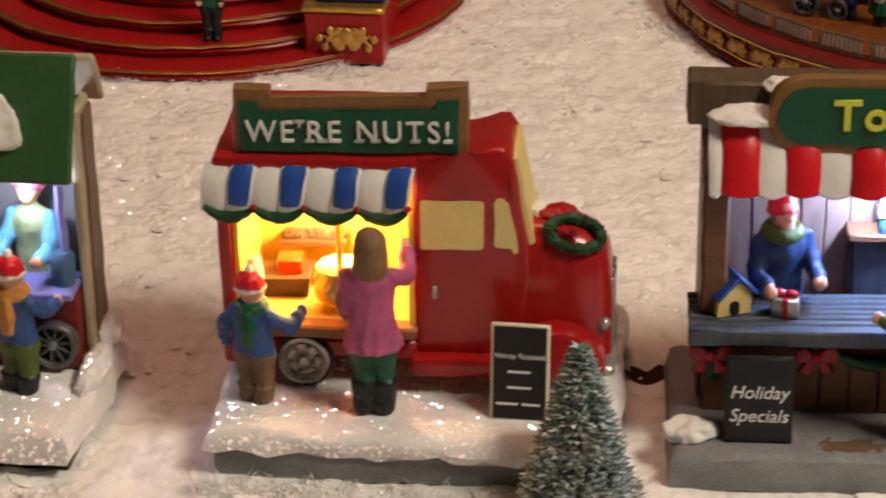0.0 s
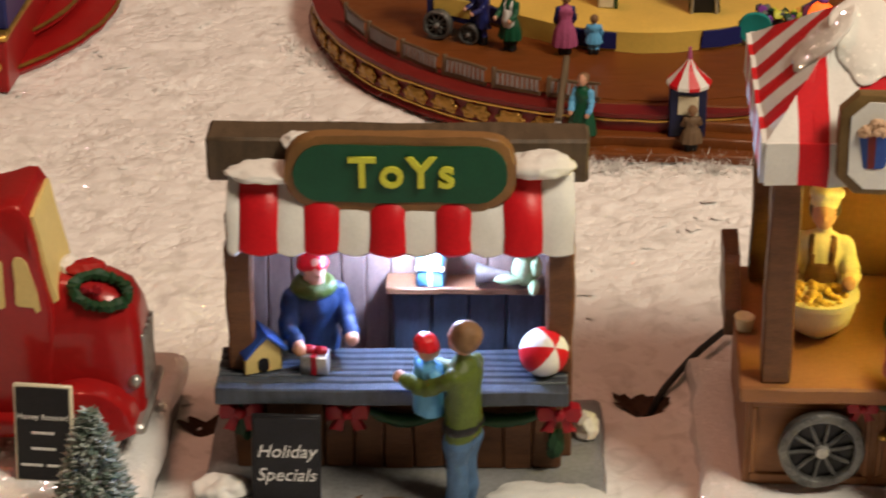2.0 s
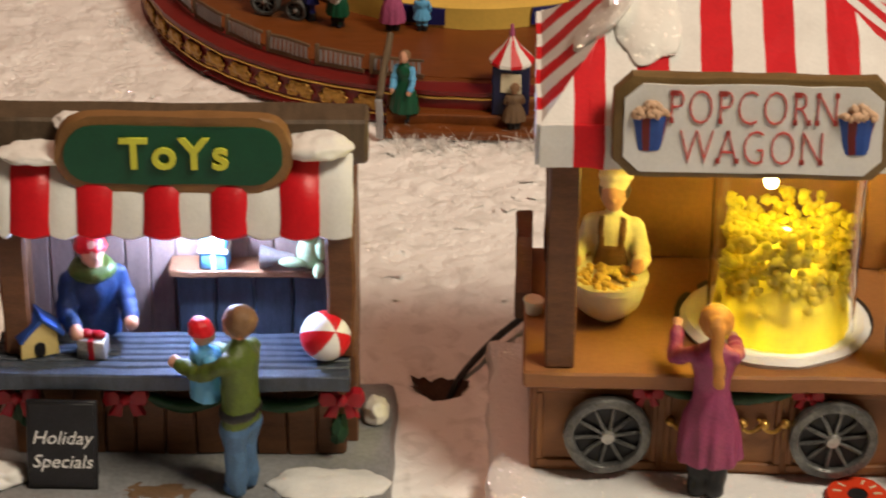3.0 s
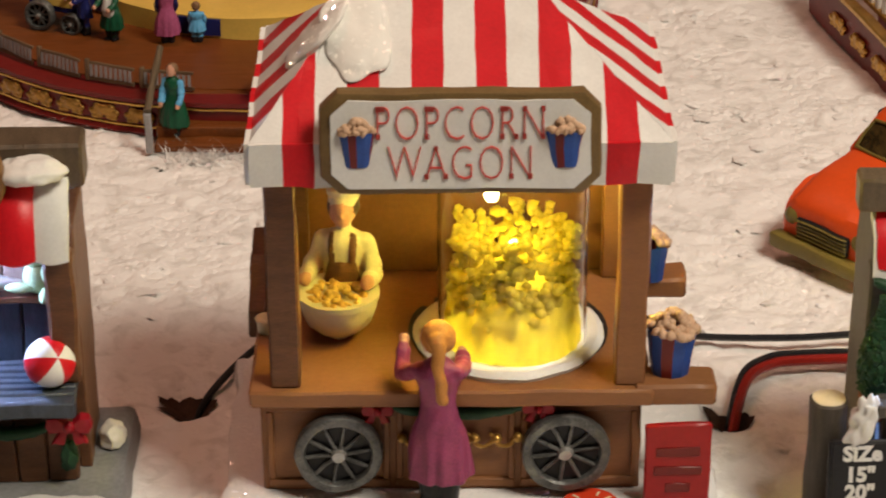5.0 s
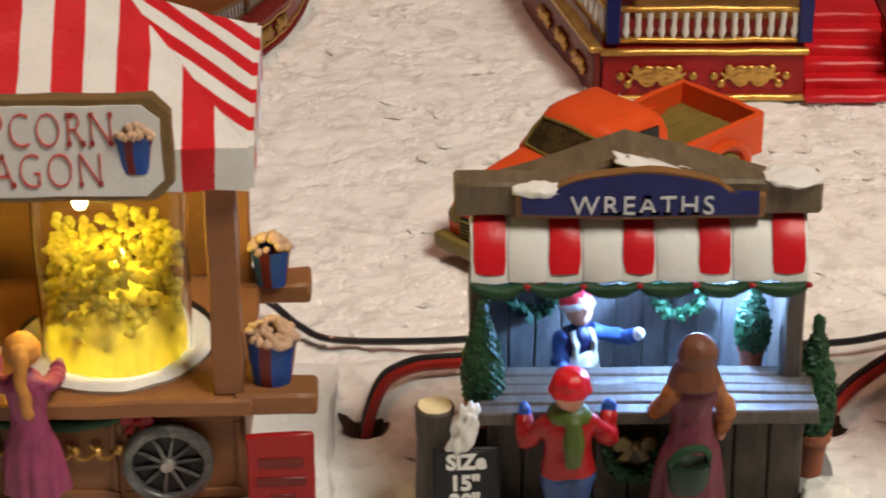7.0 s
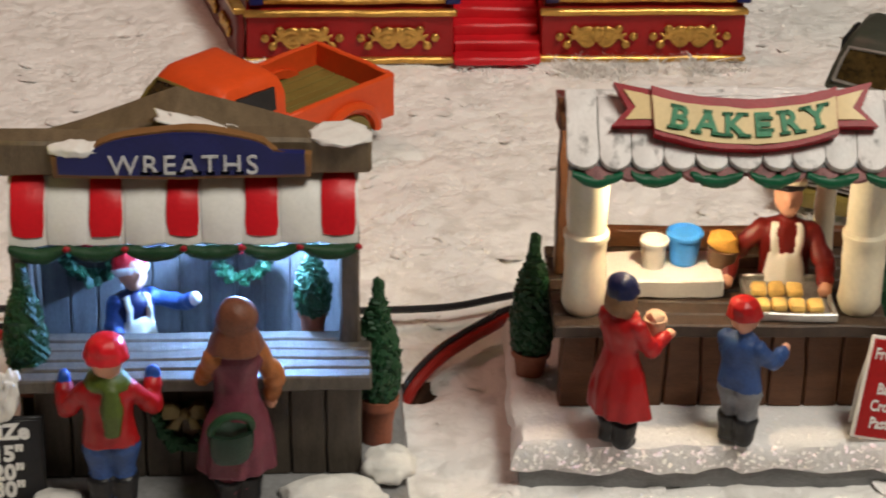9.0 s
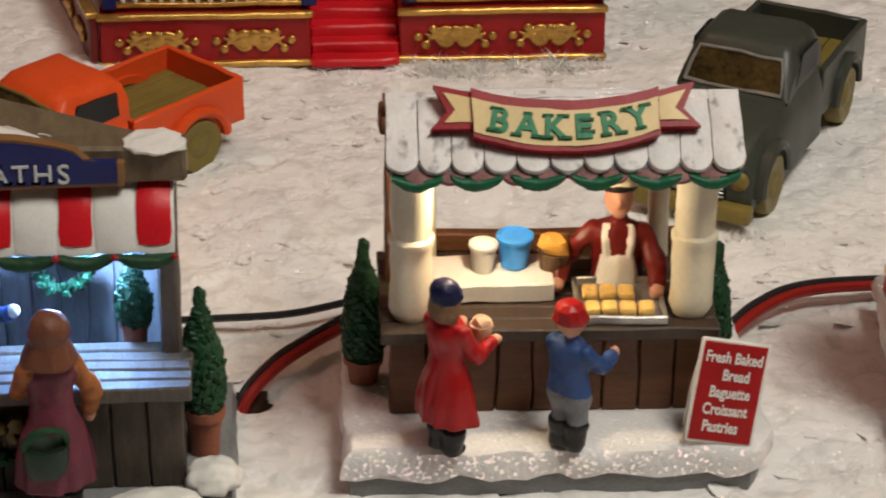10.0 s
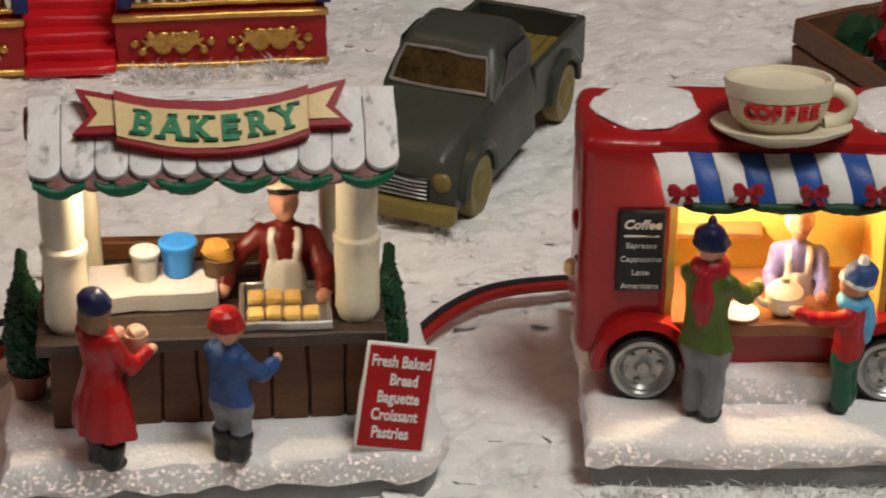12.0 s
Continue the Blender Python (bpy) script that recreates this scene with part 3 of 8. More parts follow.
        lathe(bm, [(0.001, hr * 1.42), (hr * 0.5, hr * 1.32), (hr * 0.88, hr * 0.98), (hr * 1.0, hr * 0.5), (hr * 1.02, hr * 0.2), (0.001, hr * 0.2)], (0, -hr * 0.12, hz), 18, 3)
        lathe(bm, [(hr * 0.85, hr * 0.0), (hr * 1.04, hr * 0.02), (hr * 1.1, hr * 0.2), (hr * 1.05, hr * 0.36), (hr * 0.9, hr * 0.42)], (0, -hr * 0.1, hz), 18, 8 if pom else 3)
        bm.verts.ensure_lookup_table()
        for v in bm.verts[first:]:
            # knitted ribs and a slouch
            d = Vector((v.co.x, v.co.y + hr * 0.1, 0))
            v.co += d * 0.035 * (1 if round(math.degrees(math.atan2(d.y, d.x)) / 20) % 2 else -1) + Vector((0, -0.12, 0)) * max(0.0, v.co.z - hz)
        if pom:
            ball(bm, (0, -hr * 0.1, hz + hr * 1.55), hr * 0.32, 8)
    if tip and (hat or cap):
        # headgear pushed back from the face
        bm.verts.ensure_lookup_table()
        turn = Matrix.Translation((0, -hr * 0.1, hz)) @ Matrix.Rotation(radians(tip), 4, "X") @ Matrix.Translation((0, hr * 0.1, -hz))
        bmesh.ops.transform(bm, verts=bm.verts[first:], matrix=turn)
    if scarf:
        lathe(bm, [(wide * 0.45, -h * 0.02), (wide * 0.85, -h * 0.01), (wide * 0.84, h * 0.035), (wide * 0.45, h * 0.055)], (0, 0, sh), 18, 6)
        box(bm, -wide * 0.15, wide * 0.4, -wide * 0.98, -wide * 0.72, sh - h * 0.25, sh + h * 0.02, 0.06, 6)
    if apron:
        box(bm, -wide * 0.7, wide * 0.7, wide * 0.55, wide * 0.86, max(low, hip - h * 0.1), sh - h * 0.13, 0.08, 7)
        for s in (-1, 1):
            tube(bm, [(s * wide * 0.5, wide * 0.76, sh - h * 0.14), (s * wide * 0.55, wide * 0.78, sh - h * 0.06), (s * wide * 0.5, wide * 0.3, sh + h * 0.01)], wide * 0.13, 8, 7)
    bmesh.ops.subdivide_edges(bm, edges=bm.edges[:], cuts=1, use_grid_fill=True, smooth=0.6)
    for v in bm.verts:
        v.co += Vector((noise.noise(v.co * (60 / h)), noise.noise(v.co * (60 / h) + Vector((3, 0, 0))), noise.noise(v.co * (60 / h) + Vector((0, 3, 0))))) * 0.003 * h
        v.co += Vector((noise.noise(v.co * (11 / h)), noise.noise(v.co * (11 / h) + Vector((7, 0, 0))), 0.6 * noise.noise(v.co * (11 / h) + Vector((0, 9, 0))))) * 0.011 * h
        v.co += Vector((noise.noise(v.co * (26 / h)), noise.noise(v.co * (26 / h) + Vector((7, 0, 0))), 0)) * 0.006 * h
    ob = part(name, cast(bm, h / 120), mats, crease=180.0)
    ob.matrix_world = pose(x * CM, y * CM, z * CM, lean, 0, rz)
    return tagged(ob, label, "figurine", "resin figurines of the village")


# ---- the room and the display ground ----
def room():
    m_wall = paint("wall_plaster", (0.34, 0.3, 0.26), 0.8, 0.08, 8, 0.2)
    m_floor = paint("floor_vinyl", (0.22, 0.19, 0.16), 0.5, 0.2, 6, 0.1)
    x0, x1, y0, y1, z0, z1 = -190, 260, -230, 220, -78, 172
    for name, b, m in (("floor", (x0, x1, y0, y1, z0 - 6, z0), m_floor), ("ceiling", (x0, x1, y0, y1, z1, z1 + 6), m_wall),
                       ("wall_west", (x0 - 6, x0, y0, y1, z0, z1), m_wall), ("wall_east", (x1, x1 + 6, y0, y1, z0, z1), m_wall),
                       ("wall_south", (x0, x1, y0 - 6, y0, z0, z1), m_wall), ("wall_north", (x0, x1, y1, y1 + 6, z0, z1), m_wall)):
        bm = B()
        box(bm, *b, 0)
        tagged(part(name, bm, m, smooth=False), "plain painted room surface round the display", name.split("_")[0], kind="structure")
    t = thing("display_table", 32, 30, -78, "low wooden table that carries the snowy village", "table")
    bm = B()
    box(bm, -70, 135, -26, 92, -6, -1.15, 0.4)
    part("tabletop", bm, M_TAN, t)
    for x in (-62, 127):
        for y in (-20, 86):
            bm = B()
            box(bm, x - 3, x + 3, y - 3, y + 3, -78, -6, 0.3)
            part("leg", bm, M_BROWN, t)


def hills(x, y):
    """Height of the torn, fluffy snow at a place."""
    z = 0.22 * noise.noise(Vector((x * 0.11, y * 0.11, 3.0)))
    n0 = noise.noise(Vector((x * 0.36, y * 0.42, 7.0)))
    z += 0.09 * n0
    # loose flakes lie on one another, each with its own height and tilt
    u, v = x * 0.75 + 0.7 * noise.noise(Vector((x * 0.8, y * 0.8, 5.0))), y * 1.0 + 0.7 * noise.noise(Vector((x * 0.8, y * 0.8, 15.0)))
    best, hit = 9.0, None
    for i in (math.floor(u) - 1, math.floor(u), math.floor(u) + 1):
        for j in (math.floor(v) - 1, math.floor(v), math.floor(v) + 1):
            r1, r2, r3, r4, r5 = FLAKES[(i * 57 + j * 131) % 997]
            d = (u - i - r1) ** 2 + (v - j - r2) ** 2
            if d < best:
                best, hit = d, (u - i - r1, v - j - r2, r3, r4, r5)
    if hit[2] > 0.35:
        z += 0.16 * (hit[2] - 0.35) + 0.17 * ((hit[3] - 0.5) * hit[0] + (hit[4] - 0.5) * hit[1])
    z += 0.06 * noise.noise(Vector((x * 1.9, y * 2.2, 9.0)))
    n2 = noise.noise(Vector((x * 0.9 + 30, y * 1.5, 4.0)))
    z -= 0.1 * min(1.0, max(0.0, (n2 - 0.3) * 4))
    for px, py, r, d in HOLES:
        q = ((x - px) ** 2 + (y - py) ** 2) / (r * r)
        if q < 4:
            z -= d * math.exp(-q * 1.5)
    return z


FLAKES = [tuple(random.random() for _ in range(5)) for _ in range(997)]
HOLES = [(21.5, 8.0, 1.05, 0.95), (40.4, 7.2, 0.9, 0.8), (6.0, 5.4, 0.85, 0.95), (56.1, 7.3, 0.8, 0.7)]


def ground():
    xs = [-70, -50, -38] + list(np.arange(-30, 97, 0.21)) + [105, 120, 135]
    ys = [-26, -18, -12] + list(np.arange(-8, 46, 0.21)) + [52, 64, 80, 92]
    verts = [((x) * CM, (y) * CM, (hills(x, y) if -31 < x < 98 and -9 < y < 47 else 0.0) * CM) for y in ys for x in xs]
    w = len(xs)
    faces = [(r * w + c, r * w + c + 1, (r + 1) * w + c + 1, (r + 1) * w + c) for r in range(len(ys) - 1) for c in range(w - 1)]
    me = bpy.data.meshes.new("ground")
    me.from_pydata(verts, [], faces)
    me.materials.append(M_FLUFF)
    me.shade_smooth()
    snow_sheet = tagged(new("ground", me), "soft white artificial snow covering the display table", "snow ground", kind="structure")
    for px, py, r, d in HOLES:
        # ragged tear at the bottom of a hollow, showing brown board
        bm = B()
        rings = []
        for f in (0.0001, 0.35, 0.7, 1.0):
            ring = []
            for k in range(28):
                a = 2 * math.pi * k / 28
                q = f * r * (0.85 + 0.4 * noise.noise(Vector((2.2 * math.cos(a) + px, 2.2 * math.sin(a), py))))
                x, y = px + q * math.cos(a) * 1.1, py + q * math.sin(a) * 0.8
                ring.append(bm.verts.new((x, y, hills(x, y) + 0.1 + 0.06 * noise.noise(Vector((x * 4, y * 4, 1))))))
            rings.append(ring)
        for a, b in zip(rings, rings[1:]):
            for k in range(28):
                bm.faces.new((a[k], a[(k + 1) % 28], b[(k + 1) % 28], b[k]))
        tagged(part("torn_hole", bm, M_TORN), "ragged hole torn in the snow sheet, brown board beneath", "hole", kind="structure")
    # loose shreds of the snow sheet, thin and slightly curled
    verts, faces = [], []
    rnd = random.Random(5)
    while len(faces) < 64000:
        x, y = rnd.uniform(-28, 95), rnd.uniform(-7, 44)
        if any((x - px) ** 2 + (y - py) ** 2 < 1.4 * r * r for px, py, r, d in HOLES):
            continue
        if noise.noise(Vector((x * 0.2, y * 0.24, 1.0))) + 0.6 * noise.noise(Vector((x * 0.6, y * 0.7, 2.0))) < rnd.uniform(-0.25, 0.3) + (0.12 if x < 45 else -0.1):
            continue
        r = 0.08 + 0.42 * rnd.random() ** 2.8
        tx, ty, a0, long = rnd.gauss(0, 0.09), rnd.gauss(0, 0.09 if rnd.random() < 0.85 else 0.22), rnd.uniform(0, 6.28), rnd.uniform(0.8, 1.6)
        z = hills(x, y) + 0.015
        c, n = len(verts), 8
        verts.append((x * CM, y * CM, (z + 0.05) * CM))
        ca, sa = math.cos(a0), math.sin(a0)
        for k in range(n):
            q = 2 * math.pi * k / n
            rr = r * rnd.uniform(0.55, 1.25)
            u, v = rr * math.cos(q) * long, rr * math.sin(q)
            dx, dy = u * ca - v * sa, u * sa + v * ca
            verts.append(((x + dx) * CM, (y + dy) * CM, (z + dx * tx + dy * ty - 0.09 * rnd.random()) * CM))
        faces += [(c, c + 1 + k, c + 1 + (k + 1) % n) for k in range(n)]
    me = bpy.data.meshes.new("snow_shred")
    me.from_pydata(verts, [], faces)
    me.materials.append(M_FLUFF)
    me.shade_smooth()
    tagged(new("snow_shred", me), "loose shreds of white artificial snow on the ground", "artificial snow", kind="stuff")


room()
ground()


# ---- pieces that several stalls share ----
def awning(parent, x0, x1, top, bot, count, ma, mb, bulge=0.25, thick=0.22, scallop=0.12, skew=0.0, inset=None, cuts=None, puff=0.06):
    """Striped awning; top and bot are (y, z); every stripe is a piece of its own."""
    body = None
    w = (x1 - x0) / count
    for k in range(count):
        a, b = x0 + k * w, x0 + (k + 1) * w
        if cuts:
            a, b = x0 + (x1 - x0) * cuts[k], x0 + (x1 - x0) * cuts[k + 1]
        bm = B()
        rows = []
        n, c = 6, 6
        proud = 0.035 if k % 2 else 0.0
        for i in range(n + 1):
            t = i / n
            y = top[0] + (bot[0] - top[0]) * t - bulge * math.sin(math.pi * t) * 0.7 - proud
            z = top[1] + (bot[1] - top[1]) * t + bulge * math.sin(math.pi * t) * 0.7 + proud
            row = []
            for j in range(c + 1):
                u = j / c
                dz = -scallop * math.sin(math.pi * u) if i == n else 0
                pad = (puff if k % 2 else 0.05) * math.sin(math.pi * u) ** 0.6
                row.append((a + (b - a) * u + skew * t, y - pad, z + dz + 0.4 * pad))
            rows.append(row)
        back = [[(x, y + thick * 0.8, z - thick * 0.6) for x, y, z in row] for row in rows]
        g1, f1 = shell(bm, rows)
        g2, f2 = shell(bm, back)
        for line1, line2 in ((g1[0], g2[0]), (g1[-1], g2[-1]), ([r[0] for r in g1], [r[0] for r in g2]), ([r[-1] for r in g1], [r[-1] for r in g2])):
            for p in range(len(line1) - 1):
                bm.faces.new((line1[p], line1[p + 1], line2[p + 1], line2[p]))
        mat = mb if k % 2 else ma
        ob = part("awning" if body is None else "stripe", bm, M_WHITE if mat is inset else mat, parent if body is None else body)
        body = body or ob
        if mat is inset:
            # painted block that stops short of the edges
            bm = B()
            rows = []
            for i in range(n + 1):
                t = 0.05 + 0.86 * i / n
                y = top[0] + (bot[0] - top[0]) * t - bulge * math.sin(math.pi * t) * 0.7 - proud - 0.03
                z = top[1] + (bot[1] - top[1]) * t + bulge * math.sin(math.pi * t) * 0.7 + proud + 0.03
                tuck = 0.05 if i in (0, n) else 0.0
                rows.append([(a + (b - a) * (0.07 + tuck + (0.86 - 2 * tuck) * j / c) + skew * t, y - 0.06 * math.sin(math.pi * j / c) - 0.015, z) for j in range(c + 1)])
            shell(bm, rows)
            shell(bm, [[(x, y + 0.05, z - 0.04) for x, y, z in row] for row in rows])
            part("stripe", bm, mat, body)
    return body


def planks(parent, x0, x1, y0, y1, z0, z1, count, mat, name="plank", upright=True, gap=0.05):
    bm = B()
    if upright:
        box(bm, x0, x1, y1 - 0.08, y1 + 0.06, z0, z1 - 0.03, 0)
    else:
        box(bm, x0 + 0.05, x1 - 0.05, y0 + 0.05, y1, z0 + 0.02, z0 + 0.3, 0)
    parent = part("backing", bm, mat, parent)
    for k in range(count):
        bm = B()
        if upright:
            w = (x1 - x0) / count
            box(bm, x0 + k * w + gap / 2, x0 + (k + 1) * w - gap / 2, y0 + 0.04 * random.random(), y1, z0, z1, 0.05)
        else:
            w = (y1 - y0) / count
            box(bm, x0, x1, y0 + k * w + gap / 2, y0 + (k + 1) * w - gap / 2, z0, z1 - 0.03 * random.random(), 0.05)
        part(name, bm, mat, parent)


def slab(parent, outline, z0, z1, mat, name="base", wob=0.12, rough=0.08, label="", drip=0.0):
    """A moulded base from an (x, y) outline, with a soft upper edge."""
    bm = B()
    n = len(outline)
    pts = []
    for k in range(n):
        a, b = Vector(outline[k]), Vector(outline[(k + 1) % n])
        m = max(2, int((b - a).length / 0.5))
        pts += [a + (b - a) * i / m for i in range(m)]
    c = sum(pts, Vector((0, 0))) / len(pts)
    rings = []
    for z, s in ((z0, 0.0), (z0 + 0.3 * (z1 - z0), 0.06), (z0 + 0.6 * (z1 - z0), 0.0), (z1 - 0.18, -0.08), (z1, -0.4)):
        ring = []
        for p in pts:
            d = (p - c).normalized()
            q = p + d * (s + wob * noise.noise(Vector((p.x * 0.8, p.y * 0.8, z * 1.3))))
            ring.append(bm.verts.new((q.x, q.y, z + (rough * noise.noise(Vector((p.x, p.y, 5 + z))) if z > z0 else drip * noise.noise(Vector((p.x * 0.9, p.y * 0.9, 2.0)))))))
        rings.append(ring)
    for a, b in zip(rings, rings[1:]):
        for k in range(len(pts)):
            bm.faces.new((a[k], a[(k + 1) % len(pts)], b[(k + 1) % len(pts)], b[k]))
    bm.faces.new(rings[-1])
    bm.faces.new(rings[0][::-1])
    return part(name, bm, mat, parent, label)


def heap(parent, x, y, z, r, mat=None, seed=1, name="snow_patch"):
    bm = B()
    clump(bm, (x, y, z), r, 0, 0.13, 4, seed)
    for v in bm.verts:
        w = Vector((noise.noise(v.co * 1.7), noise.noise(v.co * 1.7 + Vector((8, 0, 0))), 0))
        v.co += 0.1 * min(r) * w + Vector((0, 0, 0.15 * r[2] * noise.noise(v.co * 2.5))) + 0.09 * Vector((noise.noise(v.co * 3.4), noise.noise(v.co * 3.4 + Vector((4, 0, 0))), 0.7 * noise.noise(v.co * 4.5)))
        if v.co.z < z - 0.4 * r[2]:
            v.co.z = z - 0.4 * r[2]
    return part(name, bm, mat or M_WHITE, parent, crease=180.0)


def bow(parent, x, y, z, s=1.0, mat=None, label="crimson ribbon bow"):
    """A tied ribbon: two flaring loops, a knot and two tails."""
    bm = B()
    for k in (-1, 1):
        prism(bm, [(x + k * p * s, z + q * s) for p, q in ((0.08, 0.1), (0.3, 0.3), (0.55, 0.26), (0.62, 0.0), (0.54, -0.2), (0.28, -0.14), (0.08, -0.08))], y - 0.16 * s, y + 0.16 * s, bevel=0.06 * s)
        prism(bm, [(x + k * p * s, z + q * s) for p, q in ((0.02, -0.04), (0.22, -0.08), (0.5, -0.55), (0.3, -0.5), (0.16, -0.6))], y - 0.08 * s, y + 0.12 * s, bevel=0.04 * s)
    ball(bm, (x, y - 0.12 * s, z + 0.02 * s), (0.17 * s, 0.16 * s, 0.18 * s), 0, 10, 8)
    return part("bow", bm, mat or M_CRIMSON, parent, label)


def garland(parent, x0, x1, y, z, drop, r=0.2, name="garland", mat=None):
    """A moulded swag, thickest in the middle, with a needled surface."""
    bm = B()
    rings, n, seg = [], 22, 10
    for k in range(n + 1):
        t = k / n
        c = Vector((x0 + (x1 - x0) * t, y, z - drop * 4 * t * (1 - t)))
        rr = r * (0.5 + 0.65 * math.sin(math.pi * t) ** 0.7)
        ring = []
        for i in range(seg):
            a = 2 * math.pi * i / seg
            p = c + Vector((0, math.cos(a), math.sin(a))) * rr
            p += Vector((0.4, 1, 1)) * 0.22 * r * noise.noise(p * (2.2 / r))
            ring.append(bm.verts.new(p))
        rings.append(ring)
    for a, b in zip(rings, rings[1:]):
        for k in range(seg):
            bm.faces.new((a[k], a[(k + 1) % seg], b[(k + 1) % seg], b[k]))
    bm.faces.new(rings[0][::-1])
    bm.faces.new(rings[-1])
    return part(name, bm, mat or M_DGREEN, parent, crease=60.0)


def berry(parent, x, y, z, r=0.16):
    bm = B()
    ball(bm, (x, y, z), (r * 1.3, r, r), 0, 10, 8)
    return part("berry", bm, M_CRIMSON, parent, "small red berry knot")


def chalkboard(name, x, y, z, w, h, lean, rz, label, mat, frame_mat, lines, chalk, size, tw=0.0, extra=()):
    t = thing(name, x, y, z, label, "sign board", "small sign boards", rz=rz)
    ORIGIN[t.name] = Vector((0, 0, 0))
    t.matrix_world = pose(x * CM, y * CM, z * CM, -lean, tw, rz)
    bm = B()
    box(bm, -w / 2, w / 2, 0, 0.18, 0, h, 0.04)
    part("frame", bm, frame_mat, t, waver=0.02)
    bm = B()
    box(bm, -w / 2 + 0.09, w / 2 - 0.09, -0.04, 0.05, 0.09, h - 0.09, 0.02)
    part("board", bm, mat, t, waver=0.0)
    bm = B()
    box(bm, -w / 2 + 0.1, w / 2 - 0.1, 0.9, 1.02, 0, h * 0.85, 0.03, m=Matrix.Rotation(0.22, 4, "X"))
    part("back_leg", bm, frame_mat, t)
    for k, (txt, dx, zz) in enumerate(lines):
        if txt.startswith("#"):
            bm = B()
            ln = float(txt[1:])
            box(bm, dx - ln / 2, dx + ln / 2, -0.07, -0.03, zz - size * 0.15, zz + size * 0.15, 0)
            part("writing", bm, chalk, t, waver=0.0)
        else:
            lettering("writing", txt, size, dx, -0.05, zz, chalk, t, 0.03, **dict(extra))
    return t


# ---- the nut truck ----
M_BRASS = paint("bright_brass", (0.8, 0.55, 0.16), 0.22, 0.25, 120, 0.3, metal=0.7)


def nut_truck():
    t = thing("food_truck", -1.5, 0.0, 0.0, "red resin nut truck with blue and white awning on snowy base", "toy truck", "market stalls in a row", rz=2.0)
    base = slab(t, [(-8.3, -3.3), (4.6, -3.6), (5.4, -2.0), (5.4, 7), (-8.5, 7)], 1.02, 1.8, M_GLIT, "snow_base", 0.22, 0.12, "glittering snow base", 0.45)
    slab(t, [(-8.05, -3.1), (4.4, -3.35), (5.2, -1.9), (5.2, 6.8), (-8.2, 6.8)], 0.0, 1.4, M_PLINTH, "plinth", 0.05, 0.02, "grey plinth")
    # van body with a real opening
    bm = B()
    box(bm, -8.15, -7.6, 0.0, 6, 2.6, 10.2, 0.12)
    part("corner_post", bm, M_TRUCK, t)
    bm = B()
    box(bm, -8.15, -1.5, 0.0, 6, 2.9, 3.6, 0.1)
    part("sill", bm, M_TRUCK, t)
    bm = B()
    box(bm, -7.7, -1.5, -0.25, 0.5, 3.75, 4.2, 0.08)
    part("counter", bm, M_TAN, t)
    bm = B()
    box(bm, -7.6, -1.5, 0.5, 4.6, 3.6, 4.05, 0.02)
    part("inner_floor", bm, M_LEMON, t)
    bm = B()
    box(bm, -8.1, -1.5, 4.6, 5.0, 3.6, 10, 0.02)
    part("inner_wall", bm, M_LEMON, t)
    for x0, x1 in ((-7.62, -7.45), (-1.75, -1.5)):
        bm = B()
        box(bm, x0, x1, 0.1, 4.6, 4, 9.9, 0.02)
        part("inner_wall", bm, M_LEMON, t)
    bm = B()
    box(bm, -8.2, -1.4, -0.05, 6, 9.7, 10.3, 0.15, seg=2)
    part("roof", bm, M_TRUCK, t)
    # cab
    bm = B()
    prism(bm, [(-1.6, 2.6), (2.1, 2.6), (2.3, 7.0), (1.75, 10.3), (1.5, 10.72), (1.15, 10.75), (0.2, 10.45), (-1.6, 10.3)], 0.0, 3.3, bevel=0.22)
    part("cab", bm, M_TRUCK, t)
    bm = B()
    rows = []
    for x, top, wd, low in ((1.9, 7.75, 1.62, 2.6), (2.9, 7.75, 1.6, 2.6), (3.8, 7.6, 1.55, 2.6), (4.5, 7.25, 1.45, 2.6), (4.85, 6.7, 1.3, 2.7), (5.0, 6.0, 1.1, 2.8)):
        row = []
        for k in range(17):
            q = math.pi * k / 16
            c, sn = math.cos(q), math.sin(q)
            row.append((x, 1.65 - wd * math.copysign(abs(c) ** 0.55, c), low + (top - low) * abs(sn) ** 0.45))
        rows.append(row)
    g, _ = shell(bm, rows)
    bm.faces.new(g[-1])
    part("bonnet", bm, M_TRUCK, t)
    bm = B()
    for k in range(5):
        box(bm, 4.9, 5.1, 0.75 + 0.4 * k, 0.95 + 0.4 * k, 3.4, 5.8, 0.04)
    part("grille", bm, M_SILVER, t)
    for y in (0.35, 2.95):
        bm = B()
        ball(bm, (4.75, y, 4.3), (0.22, 0.26, 0.26))
        part("headlight", bm, M_SILVER, t)
    bm = B()
    prism(bm, moved(rounded(2.1, 1.75, 0.12), -0.27, 8.0), -0.06, 0.2)
    part("side_window", bm, M_YELLOW, t, "cream painted window")
    bm = B()
    prism(bm, [(1.12, 8.85), (1.22, 9.0), (1.42, 9.0), (1.6, 8.8), (1.85, 7.7), (1.92, 7.1), (1.8, 7.0), (1.7, 7.2), (1.2, 7.22), (1.12, 7.32)], -0.06, 0.2)
    part("quarter_window", bm, M_YELLOW, t, "cream painted window")
    bm = B()
    prism(bm, [(1.72, 10.35), (1.86, 10.35), (2.42, 7.3), (2.25, 7.2)], 0.25, 3.1)
    part("windscreen", bm, M_YELLOW, t, "cream painted windscreen")
    bm = B()
